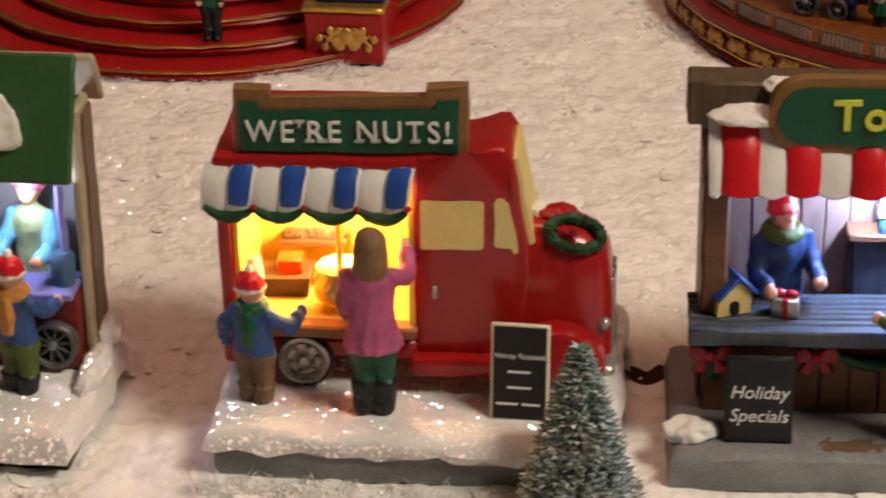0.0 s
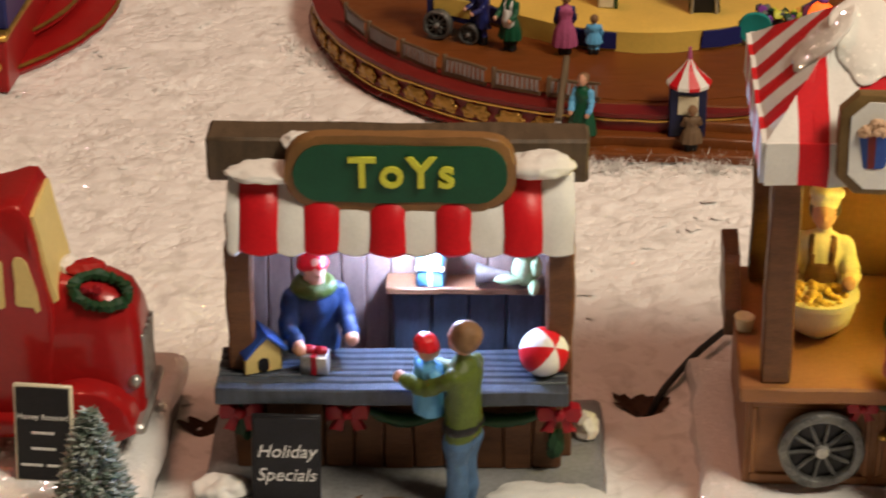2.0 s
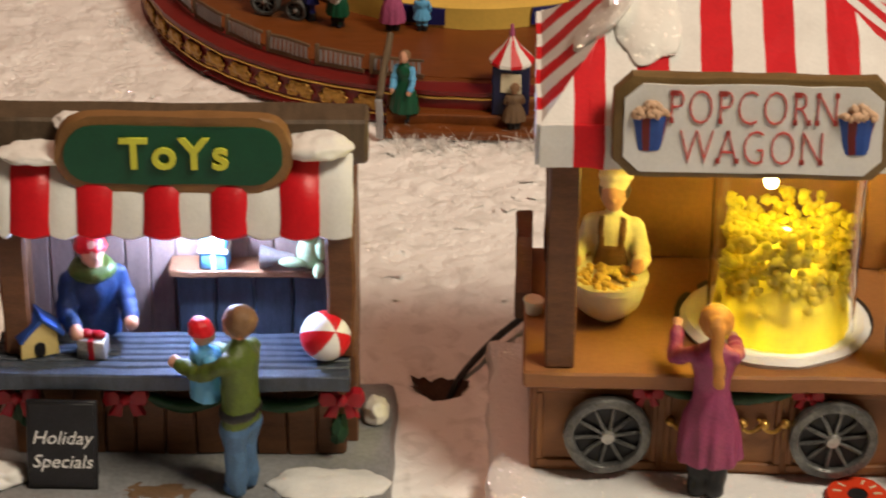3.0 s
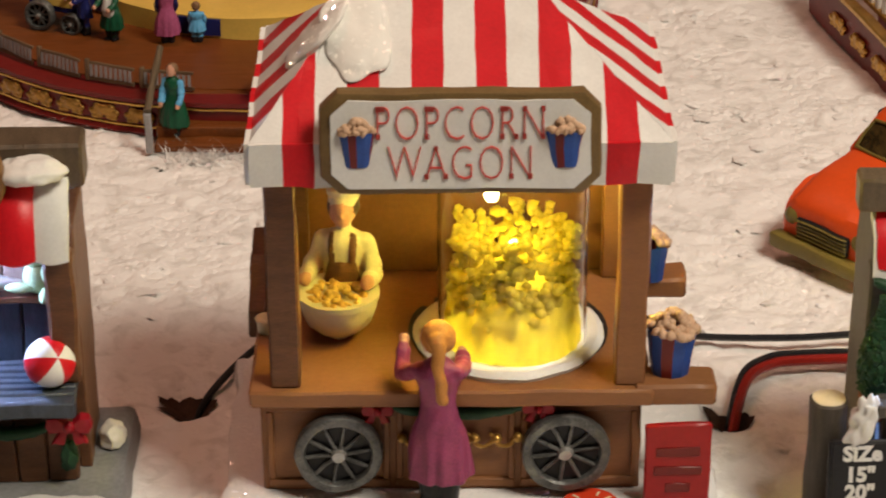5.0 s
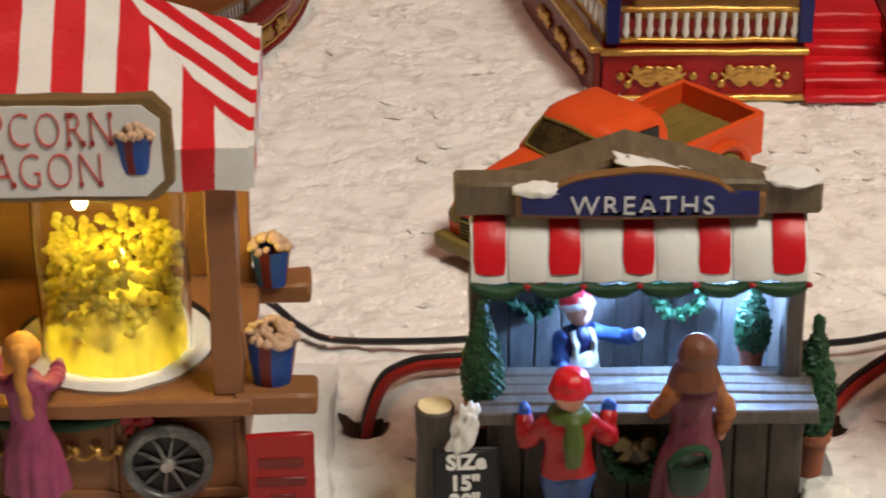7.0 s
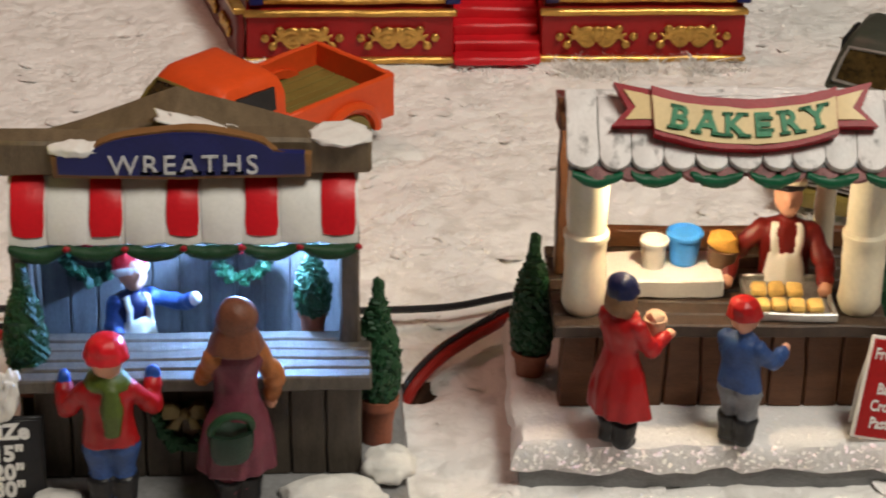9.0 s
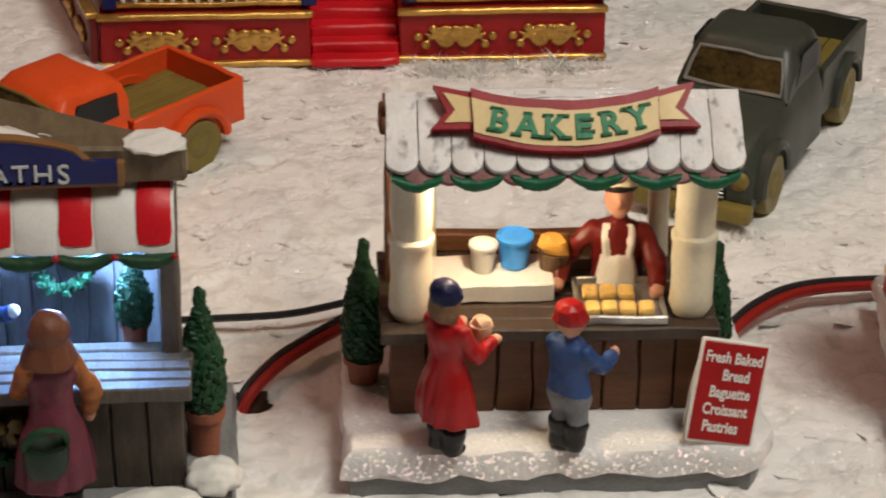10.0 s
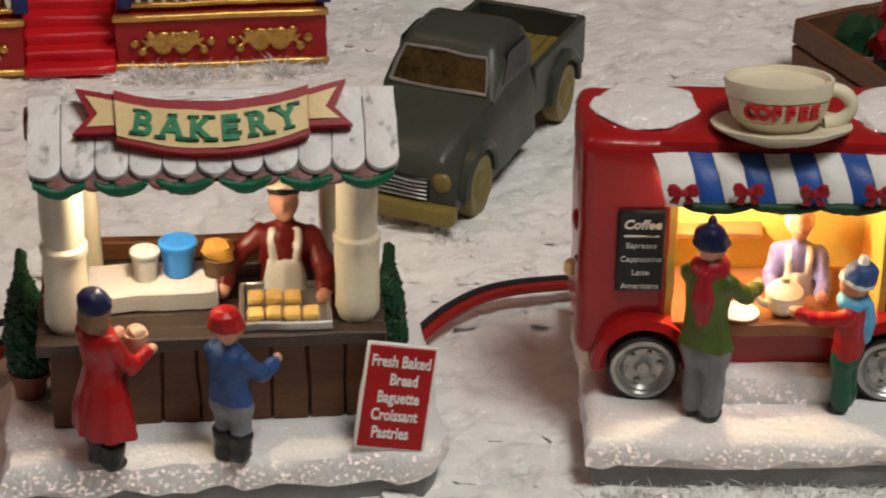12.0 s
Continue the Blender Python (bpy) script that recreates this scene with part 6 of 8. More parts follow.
def bakery():
    t = thing("bakery_stall", 65.3, 2.2, 0.0, "bakery stall with snowy shingle roof and ivory columns", "market stall", "market stalls in a row", rz=-1.5)
    slab(t, [(58.9, 0.9), (71.6, 0.9), (72.2, 2.0), (72.0, 9.0), (59.0, 9.0)], 0.72, 1.8, M_GLIT, "snow_base", 0.22, 0.12, "glittering snow base", 0.45)
    slab(t, [(59.15, 1.1), (71.4, 1.1), (71.9, 2.1), (71.8, 8.8), (59.2, 8.8)], 0.0, 1.4, M_PLINTH, "plinth", 0.06, 0.02, "grey plinth")
    planks(t, 60.4, 70.3, 3.0, 3.4, 1.8, 4.8, 9, M_BROWN)
    planks(t, 60.1, 70.4, 2.2, 7.4, 4.75, 5.2, 7, M_DKWOOD, "counter_board", False, 0.05)
    for x in (61.05, 69.6):
        bm = B()
        lathe(bm, [(0.001, 5.2), (0.55, 5.2), (0.68, 5.5), (0.66, 7.6), (0.72, 7.7), (0.72, 7.9), (0.62, 8.0), (0.64, 10.8), (0.001, 10.8)], (x, 3.3, 0), 20)
        part("column", bm, M_IVORY, t)
    for x in (61.6, 69.0):
        bm = B()
        lathe(bm, [(0.35, 5.2), (0.33, 10.2), (0.001, 10.2)], (x, 6.9, 0), 14)
        part("column", bm, M_IVORY, t)
    bm = B()
    box(bm, 60.3, 60.7, 5.4, 6.2, 5.2, 10.6, 0.05)
    part("side_post", bm, M_BROWN, t)
    bm = B()
    box(bm, 60.1, 60.6, 3.9, 4.8, 10.95, 11.7, 0.06)
    part("beam_end", bm, M_BROWN, t)
    bm = B()
    box(bm, 60.6, 70.0, 7.2, 7.6, 5.2, 5.85, 0.05)
    part("back_rail", bm, M_BROWN, t)
    # roof of snowy shingles
    bm = B()
    a = Matrix.Translation((65.5, 2.0, 10.75)) @ Matrix.Rotation(radians(33), 4, "X")
    box(bm, -5.2, 5.2, 0, 2.5, -0.35, -0.05, 0.05, m=a)
    roof = part("roof", bm, M_GREY, t)
    flat = Matrix.Rotation(radians(-90), 4, "X")

    def tongue(cx, w, low, high, y0, y1):
        """A board along the slope with a rounded lower end."""
        bm = B()
        prism(bm, [(cx + w / 2 * math.cos(radians(q)), low + 0.42 + 0.42 * math.sin(radians(q))) for q in range(180, 361, 18)] + [(cx + w / 2, high), (cx - w / 2, high)], y0, y1,
              m=a @ Matrix.Rotation(random.uniform(-0.012, 0.012), 4, "X") @ flat, bevel=0.03)
        return bm
    w = 10.5 / 11
    for k in range(11):
        c = -5.25 + (k + 0.5) * w
        part("shingle", tongue(c, w - 0.03, -0.16 + 0.06 * random.random(), 2.6, -0.16, 0.05), M_SHINGLE, roof)
    for k in range(1, 11):
        c = -5.25 + k * w
        part("scallop", tongue(c, w - 0.02, -0.4, 0.6, 0.06, 0.24), M_FROST, roof)
    heap(roof, 65.5, 4.1, 12.12, (5.2, 0.4, 0.14), M_GLIT, 61)
    bm = B()
    prism(bm, [(3.95, 12.0), (7.6, 10.6), (7.4, 10.2), (3.95, 11.6)], 60.3, 70.7, m=Matrix.Rotation(radians(90), 4, "Z") @ Matrix.Scale(-1, 4, (0, 1, 0)))
    part("roof_back", bm, M_MAROON, t)
    bm = B()
    box(bm, 60.4, 70.6, 2.1, 2.35, 10.4, 10.7, 0.04)
    part("fascia", bm, M_SHADOWHAIR, roof)
    for k in range(6):
        garland(roof, 60.4 + 1.74 * k, 61.9 + 1.74 * k, 1.85, 10.58, 0.24, 0.18, mat=M_SWAG)
    # ribbon sign, leaning back on the roof
    lean = Matrix.Translation((65.5, 1.8, 11.2)) @ Matrix.Rotation(radians(-45), 4, "X")

    def ribbon(grow, y, mat, name, parent):
        bm = B()
        n = 18
        lo, hi = [], []
        for k in range(n + 1):
            u = -1 + 2 * k / n
            lo.append((2.72 * u * (1 if grow else 0.99), 0.22 + 0.48 * u * u + (0 if grow else 0.14)))
            hi.append((2.72 * u * (1 if grow else 0.99), 1.78 + 0.4 * u * u - (0 if grow else 0.3)))
        prism(bm, lo + hi[::-1], y, y + 0.4, m=lean)
        return part(name, bm, mat, parent)
    sign = ribbon(True, 0.0, M_CRIMSON, "sign_ribbon", t)
    ribbon(False, -0.05, M_PARCH, "panel", sign)
    for s in (-1, 1):
        bm = B()
        prism(bm, [(s * 2.5, 1.0), (s * 3.95, 1.0), (s * 3.45, 1.55), (s * 3.85, 2.35), (s * 2.5, 2.05)], 0.15, 0.5, m=lean)
        tail = part("ribbon_tail", bm, M_CRIMSON, sign)
        bm = B()
        prism(bm, [(s * 2.6, 1.2), (s * 3.55, 1.2), (s * 3.2, 1.58), (s * 3.55, 2.1), (s * 2.6, 1.88)], 0.1, 0.3, m=lean)
        part("panel", bm, M_PARCH, tail)
    for k, ch in enumerate("BAKERY"):
        u = -0.8 + 1.66 * k / 5
        p = lean @ Vector((2.45 * u, -0.08, 0.9 + 0.36 * u * u))
        lettering("letter", ch, 1.02, p.x, p.y, p.z, M_EMERALD, sign, 0.08, tilt=45, bold=0.03, serif=0.08, roll=math.degrees(math.atan(0.24 * u)))


bakery()
led("bulb_bakery", 63.6, 2.9, 10.2, 0.22, (1.0, 0.76, 0.46))


def bakery_goods():
    t = thing("bread_box", 63.6, 4.9, 5.2, "low white box on the bakery counter", "box")
    ORIGIN[t.name] = Vector()
    bm = B()
    box(bm, -1.95, 1.95, -1.0, 1.0, 0, 0.65, 0.06)
    part("box", bm, M_WHITE, t)
    for x, y, r, h, m, lab in ((63.4, 4.9, 0.42, 0.98, M_WHITE, "small white enamel canister on the box"), (64.4, 5.2, 0.54, 1.08, M_BUCKET, "sky blue enamel bucket on the box")):
        bm = B()
        lathe(bm, [(0.001, 0), (r * 0.8, 0), (r, h * 0.86), (r * 1.1, h * 0.86), (r * 1.1, h * 0.96), (r * 0.95, h), (r * 0.85, h * 0.9), (0.001, h * 0.88)], seg=22)
        ob = part("canister", bm, m)
        ob.matrix_world = pose(x * CM, y * CM, 5.85 * CM)
        tagged(ob, lab, "canister")
    t = thing("baking_tray", 67.5, 3.6, 5.2, "metal tray with golden pastries on counter", "tray", rz=-3)
    ORIGIN[t.name] = Vector()
    bm = B()
    box(bm, -1.35, 1.35, -1.2, 1.3, 0, 0.12, 0.03)
    for x0, x1, y0, y1 in ((-1.4, 1.4, -1.25, -1.1), (-1.4, 1.4, 1.2, 1.35), (-1.4, -1.25, -1.2, 1.3), (1.25, 1.4, -1.2, 1.3)):
        box(bm, x0, x1, y0, y1, 0, 0.3, 0.04)
    part("pan", bm, M_SILVER, t)
    for r in range(2):
        for k in range(4):
            if r == 1 and k == 3:
                continue
            bm = B()
            box(bm, -1.15 + k * 0.56, -0.64 + k * 0.56, -0.95 + r * 1.0, -0.3 + r * 1.0, 0.12, 0.42, 0.12, seg=2)
            part("pastry", bm, M_PASTRY, t)
    t = thing("pastry_cup", 65.6, 5.0, 5.2, "paper cup heaped with golden pastry", "cup")
    ORIGIN[t.name] = Vector()
    bm = B()
    lathe(bm, [(0.001, 0), (0.35, 0), (0.5, 1.2), (0.001, 1.2)], seg=16)
    part("cup", bm, M_KHAKI, t)
    bm = B()
    clump(bm, (0, 0, 1.45), (0.5, 0.45, 0.42), 0, 0.5, 2, 4)
    part("pastry", bm, M_BREAD, t)


bakery_goods()
figure("baker_figurine", 67.65, 5.5, 1.7, 172, 6.85, "resin baker, red shirt, white apron, flat cap", M_MAROON, M_MAROON, M_BLACK, hat=M_IVORY, pom=M_BLACK, cap=True, apron=M_WHITE, bust=True, arms=((35, 35, 15), (30, 30, 40)), tip=18, slim=1.08)
figure("lady_figurine", 62.0, 0.95, 1.8, -48, 5.95, "resin lady in red coat and navy hat", M_RED, M_BLACK, M_BLACK, hat=M_DKNAVY, hair=M_HAIR, skirt=0.72, locks=0.4, arms=((25, 75), (25, 75)), boot=0.16, tip=8)
bm = B()
lathe(bm, [(0.001, 0), (0.26, 0), (0.36, 0.7), (0.3, 0.72), (0.001, 0.66)], seg=16)
clump(bm, (0, 0, 0.75), (0.32, 0.32, 0.2), 0, 0.4, 2, 3)
ob = part("paper_cup", bm, M_POPW)
ob.matrix_world = pose(0.6305, 0.0145, 0.0525)
tagged(ob, "small filled paper cup in the lady's grip", "cup")
figure("boy_figurine", 65.7, 1.0, 1.8, -42, 5.2, "resin boy, blue jacket, grey trousers, red hat", M_JACKET, M_GREYCLOTH, M_BLACK, hat=M_RED, child=True, arms=((30, 60), (40, 60)), slim=0.9, boot=0.19)
chalkboard("price_sign", 70.3, 0.85, 1.8, 2.15, 3.3, 14, 0, "red sign with white lettering on snow", M_RED, M_WHITE,
           [("Fresh Baked", 0, 2.75), ("Bread", 0.15, 2.2), ("Baguette", 0.05, 1.65), ("Croissant", 0.0, 1.1), ("Pastries", -0.05, 0.55)], M_WHITE, 0.5, tw=10, extra={"squeeze": 0.72, "bold": 0.012})
potted("cypress", 59.7, 5.2, 1.8, 4.9, 0.72, "narrow dark green cypress in terracotta pot", 0.9, 6)
potted("cypress", 70.75, 5.0, 1.8, 4.6, 0.52, "narrow dark green cypress in terracotta pot", 0.9, 7)


# ---- the coffee van ----
def coffee_van():
    t = thing("coffee_van", 80.0, 3.2, 0.0, "red coffee van with awning and giant roof cup", "toy van", "market stalls in a row", rz=-7)
    slab(t, [(76.6, 0.3), (89.5, 0.3), (90, 11), (76.6, 11)], 0.98, 1.8, M_GLIT, "snow_base", 0.2, 0.12, "glittering snow base", 0.45)
    slab(t, [(76.85, 0.5), (89.3, 0.5), (89.8, 10.8), (76.85, 10.8)], 0.0, 1.4, M_PLINTH, "plinth", 0.05, 0.02, "grey plinth")
    bm = B()
    box(bm, 76.3, 79.2, 3.2, 7.3, 3.0, 10.38, 0.45, seg=3)
    body = part("body", bm, M_TRUCK, t)
    bm = B()
    box(bm, 79.0, 85.8, 3.25, 7.25, 2.7, 4.0, 0.15)
    part("side_panel", bm, M_TRUCK, t)
    slab(t, [(79.7, 2.5), (84.7, 2.5), (84.9, 7.0), (79.6, 7.0)], 1.65, 2.85, M_GLIT, "snow_bank", 0.12, 0.1, "glittering snow banked under the van")
    bm = B()
    box(bm, 85.6, 88.6, 3.2, 7.3, 3.0, 10.38, 0.4, seg=3)
    part("nose", bm, M_TRUCK, t)
    bm = B()
    box(bm, 78.6, 86.2, 3.25, 7.25, 9.4, 10.36, 0.15, seg=2)
    part("roof", bm, M_TRUCK, t)
    bm = B()
    box(bm, 78.9, 85.9, 6.6, 6.9, 3.6, 10, 0.02)
    part("inner_wall", bm, M_LEMON, t)
    for x0 in (79.0, 85.5):
        bm = B()
        box(bm, x0, x0 + 0.25, 3.3, 6.6, 4, 9.9, 0.02)
        part("inner_wall", bm, M_LEMON, t)
    bm = B()
    box(bm, 79.1, 85.8, 2.9, 6.6, 3.9, 4.4, 0.06)
    part("counter", bm, M_TAN, t)
    aw = awning(t, 78.4, 79.4, (3.2, 10.0), (2.1, 8.85), 1, M_WHITE, M_BLUE, 0.2, scallop=0.05, skew=0.35)
    awning(t, 79.4, 86.9, (3.2, 10.0), (2.1, 8.85), 10, M_BLUE, M_WHITE, 0.2, scallop=0.05, skew=0.35)
    for k in range(4):
        garland(aw, 79.25 + 2.0 * k, 81.25 + 2.0 * k, 1.95, 8.9, 0.1, 0.15)
        bow(aw, 79.2 + 1.9 * k, 1.75, 9.45, 0.72)
    bm = B()
    box(bm, 79.3, 82.2, 5.8, 6.6, 5.75, 5.95, 0.03)
    part("shelf", bm, M_TAN, t)
    bm = B()
    lathe(bm, [(0.001, 4.4), (0.35, 4.4), (0.62, 4.75), (0.6, 5.15), (0.35, 5.4), (0.15, 5.45), (0.12, 5.6), (0.001, 5.62)], (82.7, 3.6, 0), 20)
    pot = part("teapot", bm, M_IVORY, t, "cream teapot")
    bm = B()
    tube(bm, bez((82.2, 3.5, 4.75), (81.8, 3.4, 4.8), (81.65, 3.4, 5.3), 8), 0.13, 8, taper=0.08)
    part("spout", bm, M_IVORY, pot)
    bm = B()
    lathe(bm, [(0.001, 4.42), (0.4, 4.42), (0.62, 4.52), (0.6, 4.56), (0.001, 4.48)], (81.3, 3.4, 0), 20)
    part("plate", bm, M_WHITE, t, "white plate")
    bm = B()
    box(bm, 77.45, 78.9, 3.02, 3.25, 5.4, 8.15, 0.08)
    mb = part("menu_panel", bm, M_BLACK, t, "black menu panel with white letters", waver=0.0)
    lettering("writing", "Coffee", 0.42, 78.18, 2.98, 7.7, M_WHITE, mb, 0.03, shear=0.2, bold=0.012)
    bm = B()
    box(bm, 77.65, 78.7, 2.96, 3.03, 7.3, 7.34, 0)
    part("writing", bm, M_WHITE, mb, waver=0.0)
    for k, w in enumerate(("Espresso", "Cappuccino", "Latte", "Americano")):
        lettering("writing", w, 0.26, 78.18, 2.98, 7.0 - 0.46 * k, M_WHITE, mb, 0.03)
    for x in (78.4, 85.9):
        wheel(t, x, 3.0, 2.9, 1.12)
        bm = B()
        lathe(bm, [(1.2, 0.35), (1.35, 0.55), (1.6, 0.4), (1.65, -0.5), (1.2, -0.5)], (x, 3.1, 3.0), 18, start=-5, sweep=190, m=Matrix.Rotation(radians(90), 4, "X"))
        part("mudguard", bm, M_TRUCK, t)
    for y, z in ((5.6, 9.4), (3.75, 9.2), (3.7, 6.2), (4.6, 3.7)):
        bm = B()
        ball(bm, (76.3, y, z), (0.07, 0.12, 0.12), 0, 8, 6)
        part("rivet", bm, M_SILVER, body)
    bm = B()
    ball(bm, (76.3, 4.3, 7.2), (0.16, 0.32, 0.36), 0, 14, 10)
    part("fuel_cap", bm, M_TRUCK, body)
    bm = B()
    ball(bm, (76.2, 5.3, 5.0), (0.22, 0.26, 0.3), 0, 12, 8)
    part("tail_light", bm, M_PARCH, body, "cream tail light")
    # giant cup and saucer, leaning back on the roof
    back = Matrix.Translation((82.25, 4.0, 10.38)) @ Matrix.Rotation(radians(-12), 4, "X") @ Matrix.Scale(0.95, 4)
    bm = B()
    lathe(bm, [(0.001, -0.3), (1.1, -0.3), (1.6, -0.1), (2.15, 0.15), (2.2, 0.25), (2.1, 0.27), (1.6, 0.15), (0.001, 0.05)], (0, 0, 0), 36)
    bmesh.ops.transform(bm, verts=bm.verts[:], matrix=back)
    part("saucer", bm, M_IVORY, t)
    bm = B()
    lathe(bm, [(0.001, 0.05), (1.0, 0.05), (1.1, 0.2), (1.42, 0.5), (1.4, 0.53), (1.45, 0.56), (1.6, 1.12), (1.58, 1.15), (1.64, 1.18), (1.72, 1.6), (1.72, 1.7), (1.6, 1.7), (1.52, 1.52), (0.001, 1.4)], (-0.15, 0, 0), 40)
    bmesh.ops.transform(bm, verts=bm.verts[:], matrix=back)
    cup = part("cup", bm, M_IVORY, t, "ivory coffee cup with red lettering")
    bm = B()
    tube(bm, [back @ Vector((1.3 + 0.85 * math.sin(radians(a)), 0.0, 0.82 + 0.55 * math.cos(radians(a)))) for a in range(0, 181, 12)], 0.22, 12)
    part("cup_handle", bm, M_IVORY, cup)
    for k, ch in enumerate("COFFEE"):
        a = radians(-40 + 15.5 * k)
        p = back @ Vector((-0.15 + 1.57 * math.sin(a), -1.57 * math.cos(a), 0.84))
        lettering("letter", ch, 0.6, p.x, p.y, p.z, M_STRIPE, cup, 0.09, turn=math.degrees(a), tilt=105 - 12 * math.cos(a), bold=0.03)
    heap(t, 78.3, 5.6, 10.4, (1.6, 1.6, 0.25), M_GLIT, 31)
    heap(t, 86.0, 5.4, 10.4, (1.6, 1.6, 0.25), M_GLIT, 32)


coffee_van()
led("bulb_coffee_van", 80.6, 4.6, 8.4, 0.3, (1.0, 0.82, 0.45))
bulb(81.0, 5.6, 7.4, M_BULB_WARM, 0.35)
figure("man_figurine", 79.95, 1.7, 1.8, -40, 6.6, "resin man, green coat, grey trousers, dark hat", M_OLIVE, M_GREYCLOTH, M_BLACK, hat=M_DKNAVY, pom=M_DKNAVY, scarf=M_CRIMSON, arms=((45, 40), (45, 40)), skirt=0.15, slim=0.95, shoes=True)
figure("child_figurine", 84.4, 1.7, 1.8, 55, 5.2, "resin child, red coat, blue hat and scarf", M_RED, M_GREEN, M_BLACK, hat=M_JACKET, pom=M_WHITE, scarf=M_LIGHTBLUE, child=True, arms=((75, 20), (20, 20)), slim=0.85, shoes=True, tip=12)
figure("barista_figurine", 83.5, 4.9, 1.15, 168, 6.0, "resin barista, lavender shirt, white braces", M_LAVENDER, M_JACKET, M_BLACK, hair=M_IVORY, apron=M_WHITE, bust=True, arms=((40, 50), (40, 50)))


# ---- the green roofed stall at the near end ----
def green_stall():
    t = thing("candy_stall", -14.5, 0.0, 0.0, "stall with dark green roof and snow, lit inside", "market stall", "market stalls in a row")
    slab(t, [(-20, -4.2), (-12.8, -4.2), (-12.4, -1), (-12.5, 3.4), (-20, 3.4)], 0.6, 1.8, M_GLIT, "snow_base", 0.2, 0.12, "glittering snow base")
    bm = B()
    box(bm, -19.5, -12.9, -3.6, 3, 0, 0.8, 0.1)
    part("plinth", bm, M_BLACK, t)
    bm = B()
    box(bm, -19, -13.3, 0.2, 1.2, 1.8, 4.7, 0.1)
    part("counter", bm, M_MAROON, t)
    bm = B()
    box(bm, -19, -13.3, -0.3, 1.6, 4.7, 5.0, 0.06)
    part("countertop", bm, M_LAVENDER, t)
    bm = B()
    box(bm, -13.3, -12.95, 0.9, 2.6, 1.8, 11.3, 0.1)
    part("side_wall", bm, M_STONE, t)
    bm = B()
    box(bm, -12.97, -12.85, 1.3, 2.5, 2.2, 11.0, 0.04)
    part("side_panel", bm, M_KHAKI, t)
    bm = B()
    box(bm, -19, -13.3, 2.6, 2.9, 1.8, 11, 0.1)
    part("back_wall", bm, M_GREYCLOTH, t)
    bm = B()
    a = Matrix.Translation((-16.2, -0.1, 9.0)) @ Matrix.Rotation(radians(64), 4, "X")
    box(bm, -3.6, 3.15, 0, 4.4, -0.12, 0.2, 0.1, m=a)
    part("roof", bm, M_ROOFGREEN, t)
    bm = B()
    a = Matrix.Translation((-16.0, 3.0, 10.9)) @ Matrix.Rotation(radians(118), 4, "X")
    box(bm, -3.6, 3.5, 0, 2.2, -0.2, 0.15, 0.1, m=a)
    part("roof_back", bm, M_STONE, t)
    heap(t, -16.7, 0.3, 10.8, (1.9, 0.5, 1.7), M_WHITE, 41)
    spoked_wheel(t, -14.2, 0.1, 2.9, 0.9)
    heap(t, -12.85, 0.2, 1.9, (0.5, 1.9, 0.55), M_GLIT, 43)
    heap(t, -12.8, 2.2, 2.3, (0.45, 1.2, 0.8), M_GLIT, 44)
    bm = B()
    cyl(bm, (-13.75, 0.75, 5.0), (-13.75, 0.75, 8.6), 0.16, seg=10)
    part("pole", bm, M_LAVENDER, t)
    bm = B()
    lathe(bm, [(0.001, 5.0), (0.42, 5.0), (0.45, 6.0), (0.3, 6.2), (0.001, 6.2)], (-13.8, 0.6, 0), 16)
    part("canister", bm, M_DENIM, t, "blue canister")


green_stall()
led("bulb_candy_stall", -15.2, 0.5, 8.5, 0.07, (0.72, 0.75, 1.0))
figure("boy_figurine", -15.0, -1.4, 1.8, -20, 5.2, "resin boy, blue jacket, orange scarf, red hat", M_JACKET, M_OLIVE, M_BLACK, hat=M_STRIPE, pom=M_WHITE, scarf=M_BLOND, child=True, arms=((20, 20), (50, 40)))
figure("seller_figurine", -15.1, 1.8, 2.2, 170, 6.4, "resin seller, sage vest, blue sleeves, pink hat", M_SAGE, M_SAGE, M_BLACK, hat=M_PINK, bust=True, sleeve=M_LIGHTBLUE, arms=((30, 50), (30, 50)), tip=14)


# ---- houses behind ----
def ornament(parent, x, y, z, w=1.0, turn=0.0, mat=None, high=1.0):
    """A gilt spray of leaves in relief."""
    bm = B()
    for s in (-1, 1):
        for k in range(4):
            tube(bm, bez((s * 0.12, 0, 0.1 * (k - 1.5)), (s * w * 0.35, -0.12, 0.34 * (k - 1.5)), (s * w * (0.5 + 0.12 * (k % 2)) + s * 0.2, 0, 0.2 * (1.5 - k)), 7), 0.12, 6, taper=0.05)
        for k in range(4):
            ball(bm, (s * w * (0.35 + 0.18 * k), -0.05, 0.28 * math.sin(k * 2.1)), (0.2, 0.12, 0.14), 0, 8, 6)
    ball(bm, (0, -0.08, 0.1), (0.28, 0.14, 0.26), 0, 10, 8)
    bmesh.ops.transform(bm, verts=bm.verts[:], matrix=Matrix.Translation((x, y, z)) @ Matrix.Rotation(radians(turn), 4, "Z") @ Matrix.Diagonal((1, 1, high, 1)))
    return part("ornament", cast(bm, 0.045, 1), mat or M_GOLD, parent, "gilt leaf ornament", crease=180.0, waver=0.0)


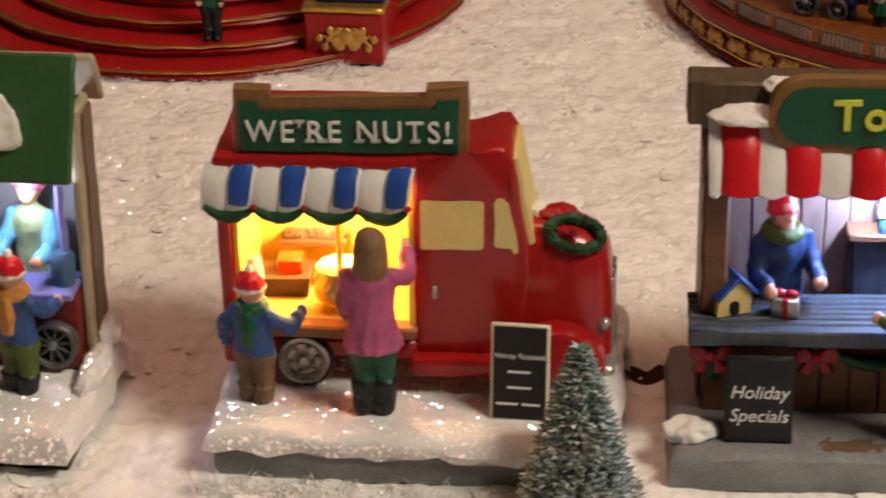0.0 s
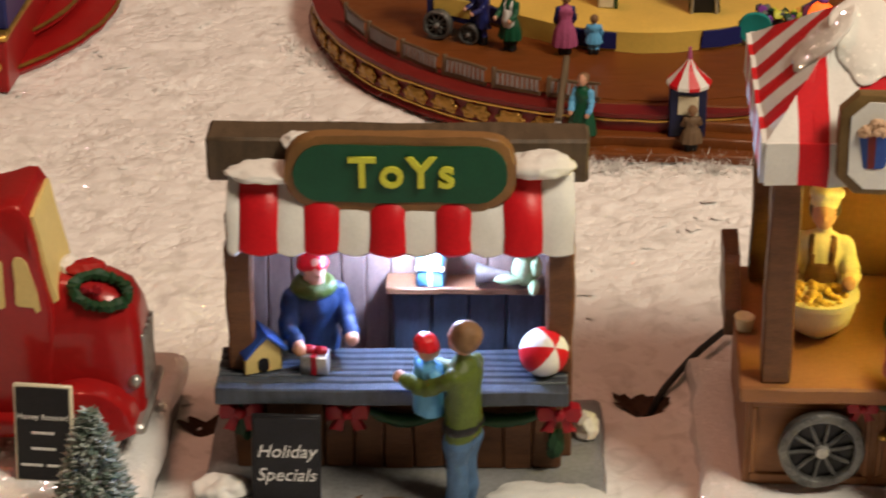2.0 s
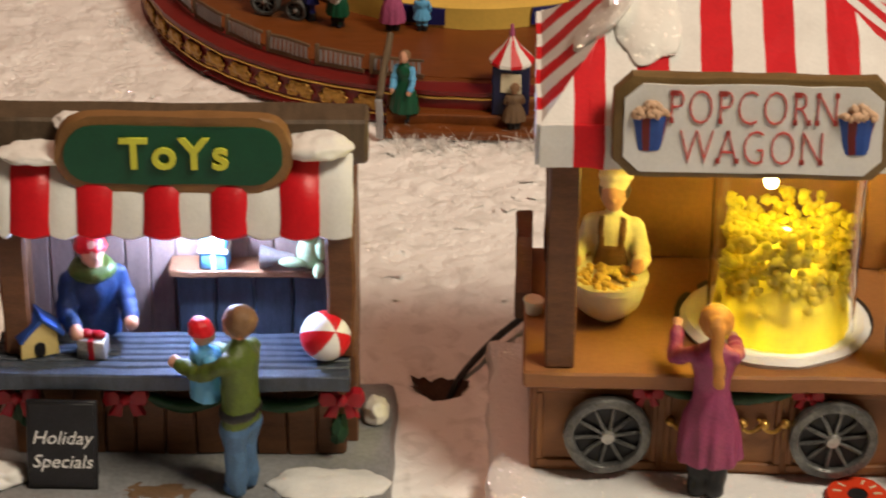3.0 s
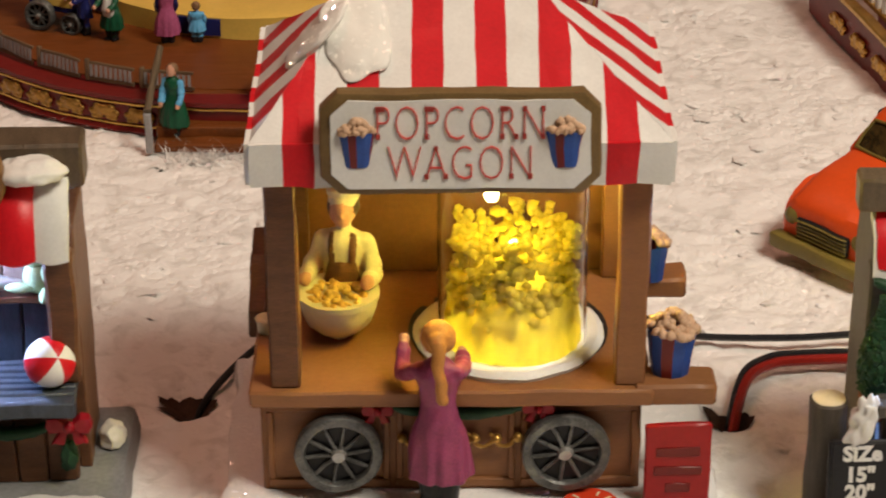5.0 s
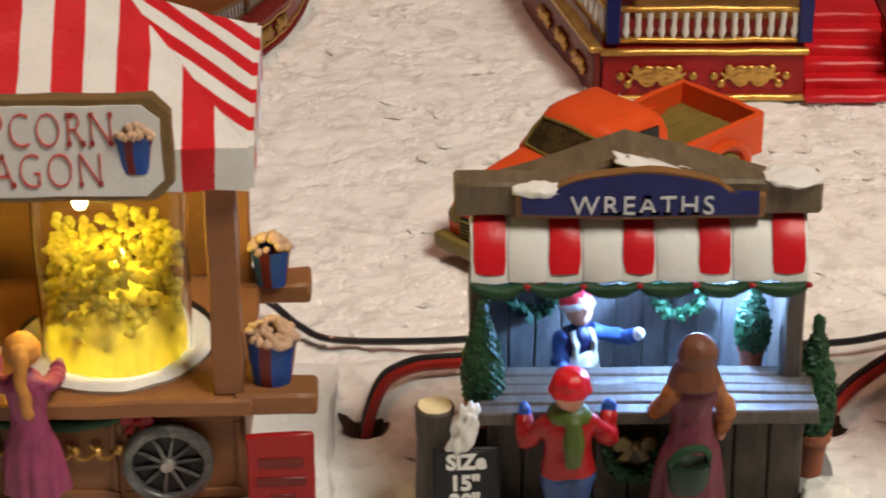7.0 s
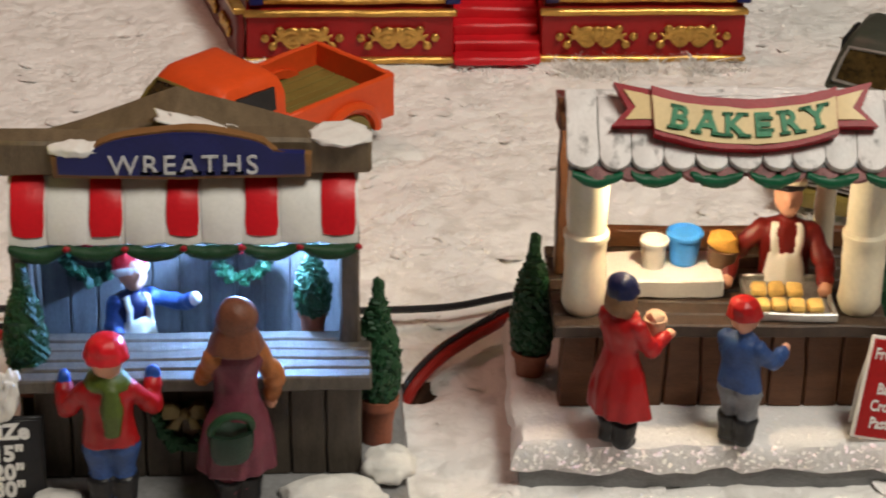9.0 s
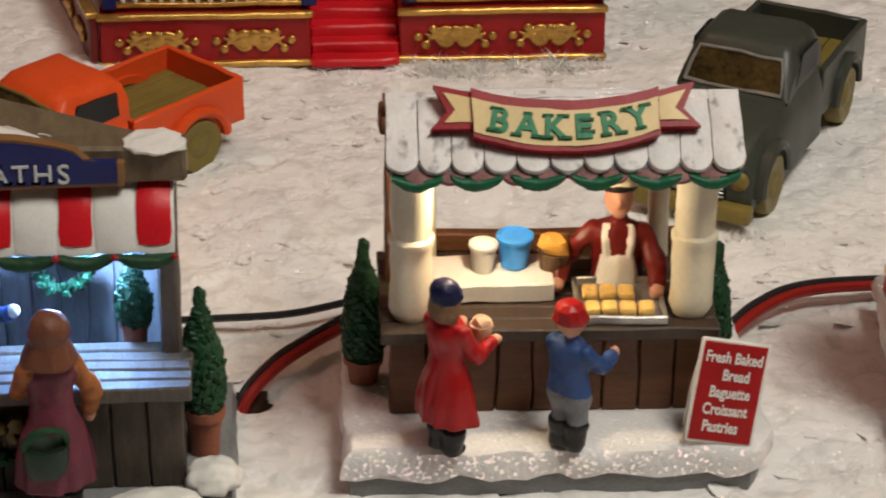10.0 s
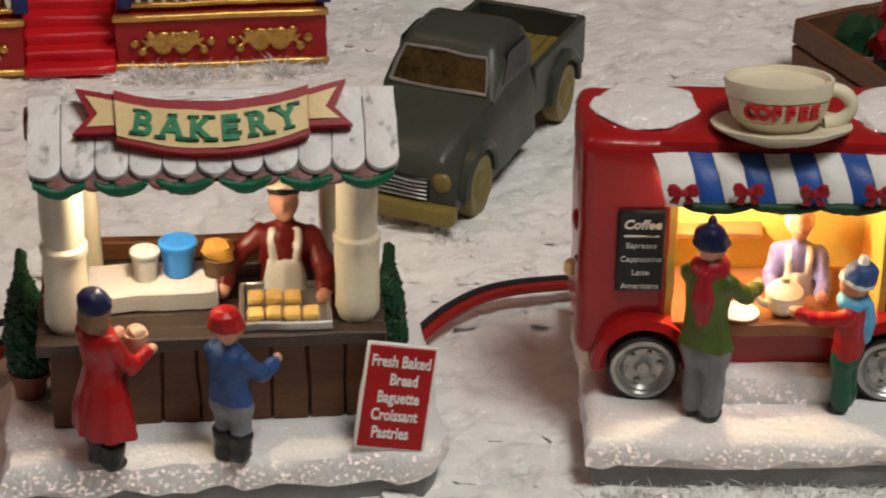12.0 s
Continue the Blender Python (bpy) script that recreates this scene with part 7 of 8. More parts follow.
def red_hall():
    t = thing("red_hall", 60.6, 33.0, 0.0, "red and gold toy hall with balustrade and steps", "toy building")
    for x0, x1 in ((50.1, 58.8), (62.5, 71.1)):
        bm = B()
        box(bm, x0, x1, 33.2, 42, 0.1, 2.4, 0.05)
        p = part("plinth_wall", bm, M_RED, t)
        for z in (0.15, 2.3):
            bm = B()
            box(bm, x0 - 0.1, x1 + 0.1, 33.0, 33.3, z - 0.1, z + 0.16, 0.05)
            part("gilt_rail", bm, M_GOLD, p)
        for k in range(2):
            ornament(p, x0 + (x1 - x0) * (0.27 + 0.46 * k), 33.12, 1.22, 1.75, high=1.45)
        bm = B()
        box(bm, x0 + 0.1, x1 - 0.1, 33.6, 42, 2.4, 2.6, 0.02)
        part("terrace", bm, M_MAROON, p)
        bm = B()
        box(bm, x0 + 0.7, x1 - 0.2, 33.45, 33.75, 2.6, 2.8, 0.03)
        box(bm, x0 + 0.7, x1 - 0.2, 33.45, 33.75, 4.0, 4.25, 0.05)
        rail = part("balustrade", bm, M_GOLD, p)
        n = 15
        for k in range(n):
            bm = B()
            lathe(bm, [(0.09, 2.8), (0.17, 3.1), (0.08, 3.5), (0.14, 4.0)], (x0 + 1.0 + (x1 - x0 - 1.5) * k / (n - 1), 33.6, 0), 8)
            part("baluster", bm, M_WHITE, rail)
        for x in (x0 + 0.45, x1 - 0.05):
            bm = B()
            box(bm, x - 0.3, x + 0.3, 33.3, 33.9, 2.6, 4.9, 0.06)
            part("newel", bm, M_NAVY, rail)
        bm = B()
        box(bm, x0 + 1.6, x1, 36.0, 41.0, 2.6, 12, 0.05)
        part("wall", bm, M_OCHRE, t)
        bm = B()
        box(bm, x0 + 3.4, x1 - 1.6, 35.75, 36.1, 4.0, 8.5, 0.05)
        part("wall_panel", bm, M_NAVY, t, "navy wall panel")
    for k in range(6):
        bm = B()
        box(bm, 58.8, 62.5, 32.6 + 0.75 * k, 42, 0.1 if k == 0 else 0.45 * k - 0.1, 0.45 * (k + 1), 0.08)
        part("step", bm, M_STRIPE, t)
    bm = B()
    wing = Matrix.Translation((50.05, 33.2, 0)) @ Matrix.Rotation(radians(14), 4, "Z")
    box(bm, -0.35, 0.0, 0.0, 11, 0.1, 2.4, 0.08, m=wing)
    sw = part("side_wall", bm, M_MAROON, t)
    bm = B()
    box(bm, -0.5, 0.05, -0.05, 11, 2.3, 2.6, 0.06, m=wing)
    part("gilt_rail", bm, M_GOLD, sw)
    for k in range(3):
        p = wing @ Vector((-0.4, 1.8 + 2.6 * k, 1.2))
        ornament(sw, p.x, p.y, p.z, 0.9, -76)
    bm = B()
    box(bm, 0.25, 0.55, 0.5, 11, 2.6, 2.8, 0.03, m=wing)
    box(bm, 0.25, 0.55, 0.5, 11, 4.0, 4.25, 0.05, m=wing)
    rail = part("balustrade", bm, M_GOLD, sw)
    for k in range(14):
        bm = B()
        p = wing @ Vector((0.4, 0.9 + 0.72 * k, 0))
        lathe(bm, [(0.09, 2.8), (0.17, 3.1), (0.08, 3.5), (0.14, 4.0)], (p.x, p.y, 0), 8)
        part("baluster", bm, M_WHITE, rail)


red_hall()


def pavilion():
    t = thing("pavilion", -16.0, 40.0, 0.0, "red and gold pavilion with round front steps", "toy building")
    for k in range(4):
        bm = B()
        lathe(bm, [(0.001, 0.05 + 0.6 * k), (13.2 - 1.7 * k, 0.05 + 0.6 * k), (13.4 - 1.7 * k, 0.3 + 0.6 * k), (13.2 - 1.7 * k, 0.6 + 0.6 * k), (0.001, 0.6 + 0.6 * k)], (-18.0, 44.0, 0), 72)
        s = part("step", bm, M_RED, t)
        bm = B()
        lathe(bm, [(13.42 - 1.7 * k, 0.5 + 0.6 * k), (13.5 - 1.7 * k, 0.55 + 0.6 * k), (13.42 - 1.7 * k, 0.6 + 0.6 * k), (13.3 - 1.7 * k, 0.61 + 0.6 * k)], (-18.0, 44.0, 0), 72)
        part("gilt_edge", bm, M_OLDGOLD, s)
    bm = B()
    box(bm, -11.3, -7.6, 33.6, 44, 0.1, 2.6, 0.08)
    p = part("plinth_wall", bm, M_RED, t)
    ornament(p, -9.3, 33.5, 1.4, 1.45, high=1.7)
    bm = B()
    box(bm, -11.4, -7.5, 33.5, 44, 2.6, 2.9, 0.08)
    part("gilt_rail", bm, M_GOLD, p)
    bm = B()
    box(bm, -10.8, -7.6, 34.2, 44, 2.9, 9.0, 0.1)
    part("wall", bm, M_NAVY, t)
    figure("soldier_figurine", -15.6, 33.4, 1.2, 180, 4.4, "resin figure in green coat on steps", M_GREEN, M_BLACK, M_BLACK, hat=M_NAVY, arms=((10, 10), (10, 10)))


pavilion()


def carousel():
    cx, cy, R = 21.0, 45.3, 16.0
    t = thing("carousel", cx, cy, 0.0, "round toy carousel platform with gilt frieze", "toy carousel")
    bm = B()
    lathe(bm, [(0.001, 0.05), (R, 0.05), (R + 0.15, 0.25), (R - 0.05, 0.45), (R - 0.1, 1.5), (R + 0.05, 1.6), (R + 0.05, 1.8), (0.001, 1.85)], (cx, cy, 0), 120)
    base = part("platform", bm, M_MAROON, t)
    bm = B()
    lathe(bm, [(0.001, 1.84), (R - 1.3, 1.84), (R - 1.3, 1.9), (0.001, 1.92)], (cx, cy, 0), 100)
    part("deck", bm, M_DECK, t, "brown plank deck")
    bm = B()
    lathe(bm, [(0.001, 1.9), (9.3, 1.9), (9.3, 2.9), (9.0, 3.0), (0.001, 3.0)], (cx, cy, 0), 80)
    pl = part("turntable", bm, M_CARYEL, t, "yellow turntable")
    for k in range(20):
        if k % 2 == 0:
            bm = B()
            lathe(bm, [(9.28, 2.05), (9.42, 2.05), (9.42, 2.85), (9.28, 2.85)], (cx, cy, 0), 4, start=360 * k / 20, sweep=12)
            part("blue_block", bm, M_NAVY, pl)
    bm = B()
    lathe(bm, [(0.001, 3.0), (5.0, 3.0), (5.0, 12.0), (0.001, 12)], (cx, cy, 0), 40)
    part("drum", bm, M_NAVY, t)
    for a in range(196, 345, 6):
        if 256 < a < 293:
            continue
        p = (cx + (R - 0.02) * math.cos(radians(a)), cy + (R - 0.02) * math.sin(radians(a)))
        ornament(base, p[0], p[1], 0.98, 0.62, a + 90, M_OLDGOLD)
    for z in (0.5, 1.48):
        bm = B()
        lathe(bm, [(R - 0.12, z - 0.06), (R + 0.03, z - 0.04), (R + 0.03, z + 0.04), (R - 0.12, z + 0.06)], (cx, cy, 0), 110)
        part("gilt_line", bm, M_GOLD, base)
    # fence of small pickets
    for a in range(205, 256, 10):
        fence_panel(t, cx, cy, R - 0.9, a, 9)
    for a in range(294, 340, 10):
        fence_panel(t, cx, cy, R - 0.9, a, 9)
    # steps
    for k in range(4):
        bm = B()
        box(bm, 17.9, 26.2, 28.0 + 0.75 * k, 33, 0.1 if k == 0 else 0.45 * k - 0.05, 0.5 + 0.45 * k, 0.06)
        part("step", bm, M_DECK, t)
    for x in (17.7,):
        bm = B()
        box(bm, x - 0.15, x + 0.15, 27.9, 28.2, 0.1, 1.9, 0.05)
        part("rail_post", bm, M_PICKET, t)
        bm = B()
        tube(bm, [(x, 28.0, 2.0), (x + 0.2, 31.5, 3.4)], 0.16, 8)
        part("hand_rail", bm, M_GREYWOOD, t)


def fence_panel(t, cx, cy, r, a, span):
    a0, a1 = radians(a + 0.4), radians(a + span)
    p0, p1 = Vector((cx + r * math.cos(a0), cy + r * math.sin(a0), 1.9)), Vector((cx + r * math.cos(a1), cy + r * math.sin(a1), 1.9))
    d = p1 - p0
    m = Matrix.Translation(p0) @ Matrix.Rotation(math.atan2(d.y, d.x), 4, "Z")
    L = d.length
    bm = B()
    box(bm, 0, L, -0.05, 0.05, 0, 0.2, 0.02, m=m)
    box(bm, 0, L, -0.05, 0.05, 0.75, 0.9, 0.02, m=m)
    box(bm, -0.1, 0.1, -0.1, 0.1, 0, 1.0, 0.03, m=m)
    f = part("fence", bm, M_KHAKI, t)
    for k in range(9):
        bm = B()
        box(bm, L * (k + 0.8) / 9.6 - 0.06, L * (k + 0.8) / 9.6 + 0.06, -0.07, 0.0, 0.2, 0.75, 0.0, m=m)
        part("picket", bm, M_PICKET, f)


carousel()


def kiosk():
    t = thing("ticket_kiosk", 23.2, 29.3, 0.5, "tiny navy ticket booth with striped peaked roof", "toy kiosk")
    ORIGIN[t.name] = Vector()
    bm = B()
    box(bm, -0.8, 0.8, -0.4, 0.9, 0, 2.7, 0.06)
    b = part("booth", bm, M_DKNAVY, t)
    bm = B()
    box(bm, -0.45, 0.45, -0.46, -0.38, 1.5, 2.4, 0.02)
    part("window", bm, M_CREAM, b)
    roof = None
    for k in range(12):
        bm = B()
        lathe(bm, [(0.001, 4.0), (0.4, 3.4), (0.98, 2.85), (0.98, 2.7)], (0, 0.2, 0), 1, start=30 * k, sweep=30)
        ob = part("roof" if roof is None else "stripe", bm, M_STRIPE if k % 2 else M_WHITE, t if roof is None else roof, smooth=False)
        roof = roof or ob
    bm = B()
    cyl(bm, (0, 0.2, 3.9), (0, 0.2, 4.4), 0.12, 0.06, 8)
    part("finial", bm, M_PINK, t)


def deck_things():
    t = thing("flower_cart", 27.2, 38.0, 1.92, "tiny cart with teal wheel and heaped flowers", "toy cart")
    ORIGIN[t.name] = Vector()
    bm = B()
    lathe(bm, [(0.001, 0.12), (0.5, 0.12), (0.75, 0.16), (0.8, 0.0), (0.75, -0.12), (0.001, -0.1)], (-0.9, -0.7, 0.82), 22, m=Matrix.Rotation(radians(90), 4, "X"))
    part("wheel", bm, M_EMERALDBLUE, t, "teal wheel")
    bm = B()
    box(bm, -0.8, 1.2, -0.5, 0.6, 0.3, 0.8, 0.06)
    part("tray", bm, M_BLACK, t)
    for mat, count, seed in ((M_GREY, 7, 1), (M_LIME, 7, 2), (M_DGREEN, 6, 3), (M_PURPLE, 4, 4)):
        bm = B()
        rnd = random.Random(seed)
        for k in range(count):
            clump(bm, (rnd.uniform(-0.7, 1.2), rnd.uniform(-0.5, 0.6), 0.95 + 0.5 * rnd.random()), rnd.uniform(0.16, 0.27), 0, 0.6, 1, k)
        part("flower_heap", bm, mat, t, kind="stuff")
    t = thing("orange_lamp", 29.5, 39.9, 1.92, "small glowing orange dome lamp on deck", "toy lamp")
    ORIGIN[t.name] = Vector()
    bm = B()
    lathe(bm, [(0.001, 0), (0.5, 0), (0.5, 0.3), (0.4, 0.4), (0.001, 0.4)], seg=18)
    part("foot", bm, M_DKNAVY, t)
    bm = B()
    lathe(bm, [(0.6, 0.4), (0.66, 0.6), (0.5, 0.95), (0.25, 1.15), (0.001, 1.2)], seg=18)
    part("dome", bm, M_LAMPGLOW, t)
    bm = B()
    ball(bm, (0, 0, 1.25), (0.28, 0.28, 0.16), 0, 12, 8)
    part("cap", bm, M_PURPLE, t)
    t = thing("ride_panel", 24.0, 38.5, 3.0, "black ride panel standing on the yellow turntable", "toy panel")
    ORIGIN[t.name] = Vector()
    bm = B()
    box(bm, -0.7, 0.7, -0.2, 0.5, 0, 2.4, 0.08)
    part("panel", bm, M_BLACK, t)
    for x in (-0.55, 0.55):
        bm = B()
        cyl(bm, (x, -0.25, 0), (x, -0.25, 2.4), 0.08, 0.08, 8)
        part("pole", bm, M_SILVER, t)
    t = thing("ride_panel", 19.5, 38.8, 3.0, "cream ride panel standing on the yellow turntable", "toy panel")
    ORIGIN[t.name] = Vector()
    bm = B()
    box(bm, -0.4, 0.35, -0.2, 0.5, 0, 2.4, 0.08)
    part("panel", bm, M_CREAM, t)
    bm = B()
    box(bm, 0.35, 0.5, -0.2, 0.5, 0, 2.4, 0.03)
    part("edge", bm, M_DGREEN, t)


M_EMERALDBLUE = paint("teal_paint", (0.01, 0.24, 0.22), 0.4, 0.25, 160, 0.4)
M_PURPLE = paint("purple_paint", (0.22, 0.05, 0.3), 0.4, 0.3, 160, 0.4)
M_LAMPGLOW = glow("orange_glow", (1.0, 0.13, 0.02), 1.6)
deck_things()
kiosk()
figure("lady_figurine", 18.7, 29.0, 0.5, 160, 3.3, "tiny resin lady in teal and green gown", M_GREEN, M_GREEN, M_BLACK, hair=M_HAIR, skirt=0.95, arms=((15, 20), (15, 20)), sleeve=M_LIGHTBLUE)
figure("lady_figurine", 17.7, 35.6, 1.9, 10, 3.0, "tiny resin lady in pink gown on deck", M_PINK, M_PINK, M_BLACK, hair=M_HAIR, skirt=0.95, arms=((15, 20), (15, 20)), sleeve=M_NAVY)
figure("child_figurine", 19.0, 35.7, 1.9, 0, 2.0, "tiny resin child in teal clothes on deck", M_LIGHTBLUE, M_LIGHTBLUE, M_BLACK, hair=M_HAIR, skirt=0.5, child=True, arms=((15, 20), (15, 20)))
figure("vendor_figurine", 15.2, 35.9, 1.9, 150, 3.1, "tiny resin vendor, green top, white apron", M_GREEN, M_GREEN, M_BLACK, hat=M_GREEN, apron=M_WHITE, skirt=0.8, arms=((30, 40), (30, 40)))
figure("visitor_figurine", 23.4, 28.5, 0.5, 10, 2.2, "tiny resin visitor in brown at the booth", M_KHAKI, M_KHAKI, M_BLACK, hair=M_HAIR, skirt=0.8, child=True, arms=((30, 40), (30, 40)))


def cart():
    t = thing("vending_cart", 12.6, 37.6, 1.9, "tiny navy vending cart with gold spoked wheel", "toy cart", rz=-18)
    ORIGIN[t.name] = Vector()
    bm = B()
    box(bm, -1.3, 1.4, -0.5, 0.8, 0.8, 2.2, 0.08)
    b = part("cart_body", bm, M_NAVY, t)
    bm = B()
    box(bm, -0.9, 0.9, -0.56, -0.48, 1.1, 2.0, 0.03)
    part("panel", bm, M_CARYEL, b)
    bm = B()
    box(bm, -1.5, 1.6, -0.7, 1.0, 3.4, 3.6, 0.06)
    part("canopy", bm, M_NAVY, t)
    for x in (-1.2, 1.3):
        bm = B()
        cyl(bm, (x, -0.4, 2.2), (x, -0.4, 3.4), 0.07, seg=8)
        part("post", bm, M_GOLD, t)
    spoked_wheel(t, -0.6, -0.7, 0.72, 0.72)
    spoked_wheel(t, 1.0, -0.7, 0.5, 0.5)


cart()
figure("vendor_figurine", 13.9, 36.6, 1.9, 120, 3.0, "tiny resin vendor in dark blue at cart", M_NAVY, M_NAVY, M_BLACK, hair=M_HAIR, skirt=0.5, arms=((40, 30), (40, 30)))


# ---- toy pickups ----
whole_part = part


def pickup(name, x, y, rz, mat, label, bed, size):
    t = thing(name, x, y, 0.0, label, "toy pickup", "parked toy pickups", rz=rz)
    ORIGIN[t.name] = Vector()
    # length along x, nose at -x
    grow = Matrix.Diagonal((*size, 1))

    def part(name, bm, *rest):
        bmesh.ops.transform(bm, verts=bm.verts[:], matrix=grow)
        return whole_part(name, bm, *rest)

    def loft(bm, secs, mi=0):
        rows = []
        for px, hw, z0, z1, tuck in secs:
            rows.append([(px, -hw, z0), (px, -hw, z0 + (z1 - z0) * 0.6), (px, -hw + tuck, z1 - 0.12), (px, -hw + tuck + 0.3, z1), (px, hw - tuck - 0.3, z1), (px, hw - tuck, z1 - 0.12), (px, hw, z0 + (z1 - z0) * 0.6), (px, hw, z0)])
        g, fs = shell(bm, rows, mi)
        bm.faces.new(g[0]).material_index = mi
        bm.faces.new(g[-1][::-1]).material_index = mi
        for a, b in zip(g, g[1:]):
            bm.faces.new((a[-1], b[-1], b[0], a[0])).material_index = mi
    bm = B()
    loft(bm, [(-6.2, 2.0, 0.9, 2.3, 0.3), (-6.05, 2.2, 0.8, 2.6, 0.35), (-4.8, 2.3, 0.8, 3.15, 0.4), (-2.5, 2.4, 0.8, 3.45, 0.35), (0.9, 2.4, 0.8, 3.4, 0.3)])
    body = part("body", bm, mat, t)
    bm = B()
    loft(bm, [(-2.6, 2.15, 3.2, 3.42, 0.05), (-1.65, 2.1, 3.2, 4.7, 0.3), (-1.25, 2.08, 3.2, 4.92, 0.35), (0.7, 2.08, 3.2, 4.92, 0.35), (1.0, 2.1, 3.2, 4.7, 0.3), (1.05, 2.1, 3.2, 3.3, 0.1)])
    cabp = part("cab", bm, mat, t)
    bm = B()
    prism(bm, [(-1.85, 0.12), (1.85, 0.12), (1.65, 1.35), (-1.65, 1.35)], -0.02, 0.06, m=Matrix.Translation((-2.66, 0, 3.4)) @ Matrix.Rotation(radians(-90), 4, "Z") @ Matrix.Rotation(radians(-36), 4, "X"))
    ws = part("windscreen", bm, M_WINDOW, cabp, "dark windscreen in a metal rim")
    bm = B()
    tilt = Matrix.Translation((-2.66, 0, 3.4)) @ Matrix.Rotation(radians(-90), 4, "Z") @ Matrix.Rotation(radians(-36), 4, "X")
    ring = [tilt @ Vector((x, -0.05, z)) for x, z in ((-1.85, 0.12), (0, 0.04), (1.85, 0.12), (1.78, 0.8), (1.6, 1.32), (0, 1.38), (-1.6, 1.32), (-1.78, 0.8), (-1.85, 0.12))]
    tube(bm, ring, 0.07, 6)
    part("rim", bm, M_SILVER if mat is M_TRUCKGREY else M_WAX, ws)
    for s in (-1, 1):
        bm = B()
        prism(bm, [(-1.7, 3.5), (0.6, 3.5), (0.55, 4.5), (-1.15, 4.5)], s * 2.06 - 0.06, s * 2.06 + 0.06)
        part("side_window", bm, M_BLACK, cabp)
    bm = B()
    box(bm, 1.1, 6.3, -2.3, -2.05, 1.3, 3.15, 0.06)
    part("bed_side", bm, mat, t)
    bm = B()
    box(bm, 1.1, 6.3, 2.05, 2.3, 1.3, 3.15, 0.06)
    part("bed_side", bm, mat, t)
    bm = B()
    box(bm, 1.1, 1.3, -2.1, 2.1, 1.3, 3.15, 0.06)
    part("bed_front", bm, mat, t)
    bm = B()
    box(bm, 6.1, 6.35, -2.1, 2.1, 1.3, 3.15, 0.06)
    part("tailgate", bm, mat, t)
    for k in range(7):
        bm = B()
        box(bm, 1.3, 6.1, -2.05 + 4.1 * k / 7 + 0.02, -2.05 + 4.1 * (k + 1) / 7 - 0.02, 2.0, 2.2, 0.03)
        part("bed_board", bm, bed, t)
    for px in (-4.3, 4.0):
        for s in (-1, 1):
            bm = B()
            c = Matrix.Rotation(radians(90 if s < 0 else -90), 4, "X")
            lathe(bm, [(0.001, 0.3), (0.3, 0.32), (0.5, 0.2), (0.75, 0.3), (1.0, 0.3), (1.08, 0.1), (1.08, -0.3), (0.001, -0.3)], (px, s * 2.15, 1.08), 24, m=c)
            part("wheel", bm, M_WAX, t, "olive plastic wheel")
            bm = B()
            lathe(bm, [(1.15, 0.32), (1.3, 0.4), (1.5, 0.3), (1.5, -0.35), (1.15, -0.35)], (px, s * 2.2, 1.15), 14, start=0, sweep=180, m=Matrix.Rotation(radians(90), 4, "X") if s < 0 else Matrix.Rotation(radians(90), 4, "X") @ Matrix.Scale(-1, 4, (0, 0, 1)))
            part("fender", bm, mat, t)
    bm = B()
    box(bm, -6.7, -6.1, -2.35, 2.35, 0.5, 1.1, 0.12, seg=2)
    part("bumper", bm, M_WAX, t)
    bm = B()
    box(bm, -6.32, -6.15, -1.3, 1.3, 1.15, 1.95, 0.05)
    g = part("grille", bm, M_BLACK, t)
    for k in range(5):
        bm = B()
        box(bm, -6.4, -6.28, -1.25, 1.25, 1.2 + 0.15 * k, 1.27 + 0.15 * k, 0.02)
        part("bar", bm, M_SILVER if mat is M_TRUCKGREY else M_WAX, g)
    for s in (-1, 1):
        bm = B()
        lathe(bm, [(0.001, 0.22), (0.22, 0.2), (0.34, 0.1), (0.38, 0.0)], (-6.12, s * 1.7, 1.85), 16, m=Matrix.Rotation(radians(-90), 4, "Y"))
        part("headlight", bm, M_WAX, t)


pickup("orange_pickup", 49.6, 22.4, 43, M_ORANGE, "orange enamel toy pickup with empty plank bed", M_WAX, (1.07, 0.97, 1.0))
pickup("grey_pickup", 75.7, 24.2, 60, M_TRUCKGREY, "dark grey green toy pickup with empty bed", M_WAX, (1.06, 1.02, 1.12))


def crate():
    t = thing("wooden_crate", 94.1, 27.3, 0.0, "brown wooden crate with decorations", "crate", rz=-70)
    ORIGIN[t.name] = Vector()
    for x0, x1, y0, y1 in ((-4, 4, -3, -2.7), (-4, 4, 2.7, 3), (-4, -3.7, -2.7, 2.7), (3.7, 4, -2.7, 2.7)):
        for k in range(2):
            bm = B()
            box(bm, x0, x1, y0, y1, 0.2 + 1.2 * k, 1.3 + 1.2 * k, 0.05)
            part("slat", bm, M_BROWN, t)
    bm = B()
    for k in range(16):
        clump(bm, (random.uniform(-3, 3), random.uniform(-2, 2), 1.8 + random.random()), 0.8, k % 2, 0.5, 2, k)
    part("decoration", bm, [M_DGREEN, M_CRIMSON], t, kind="stuff")


crate()


# ---- cables, fir, tufts ----
def cable(name, pts, r, mat, label):
    cu = B()
    tube(cu, pts, r, 8)
    ob = part(name, cu, mat)
    tagged(ob, label, "cable")


def smooth(pts, n=6):
    """A soft line through points."""
    p = [Vector(q) for q in pts]
    p = [p[0] * 2 - p[1]] + p + [p[-1] * 2 - p[-2]]
    out = []
    for a, b, c, d in zip(p, p[1:], p[2:], p[3:]):
        for k in range(n):
            t = k / n
            out.append(0.5 * (2 * b + (c - a) * t + (2 * a - 5 * b + 4 * c - d) * t * t + (3 * b - a - 3 * c + d) * t ** 3))
    return out + [p[-2]]


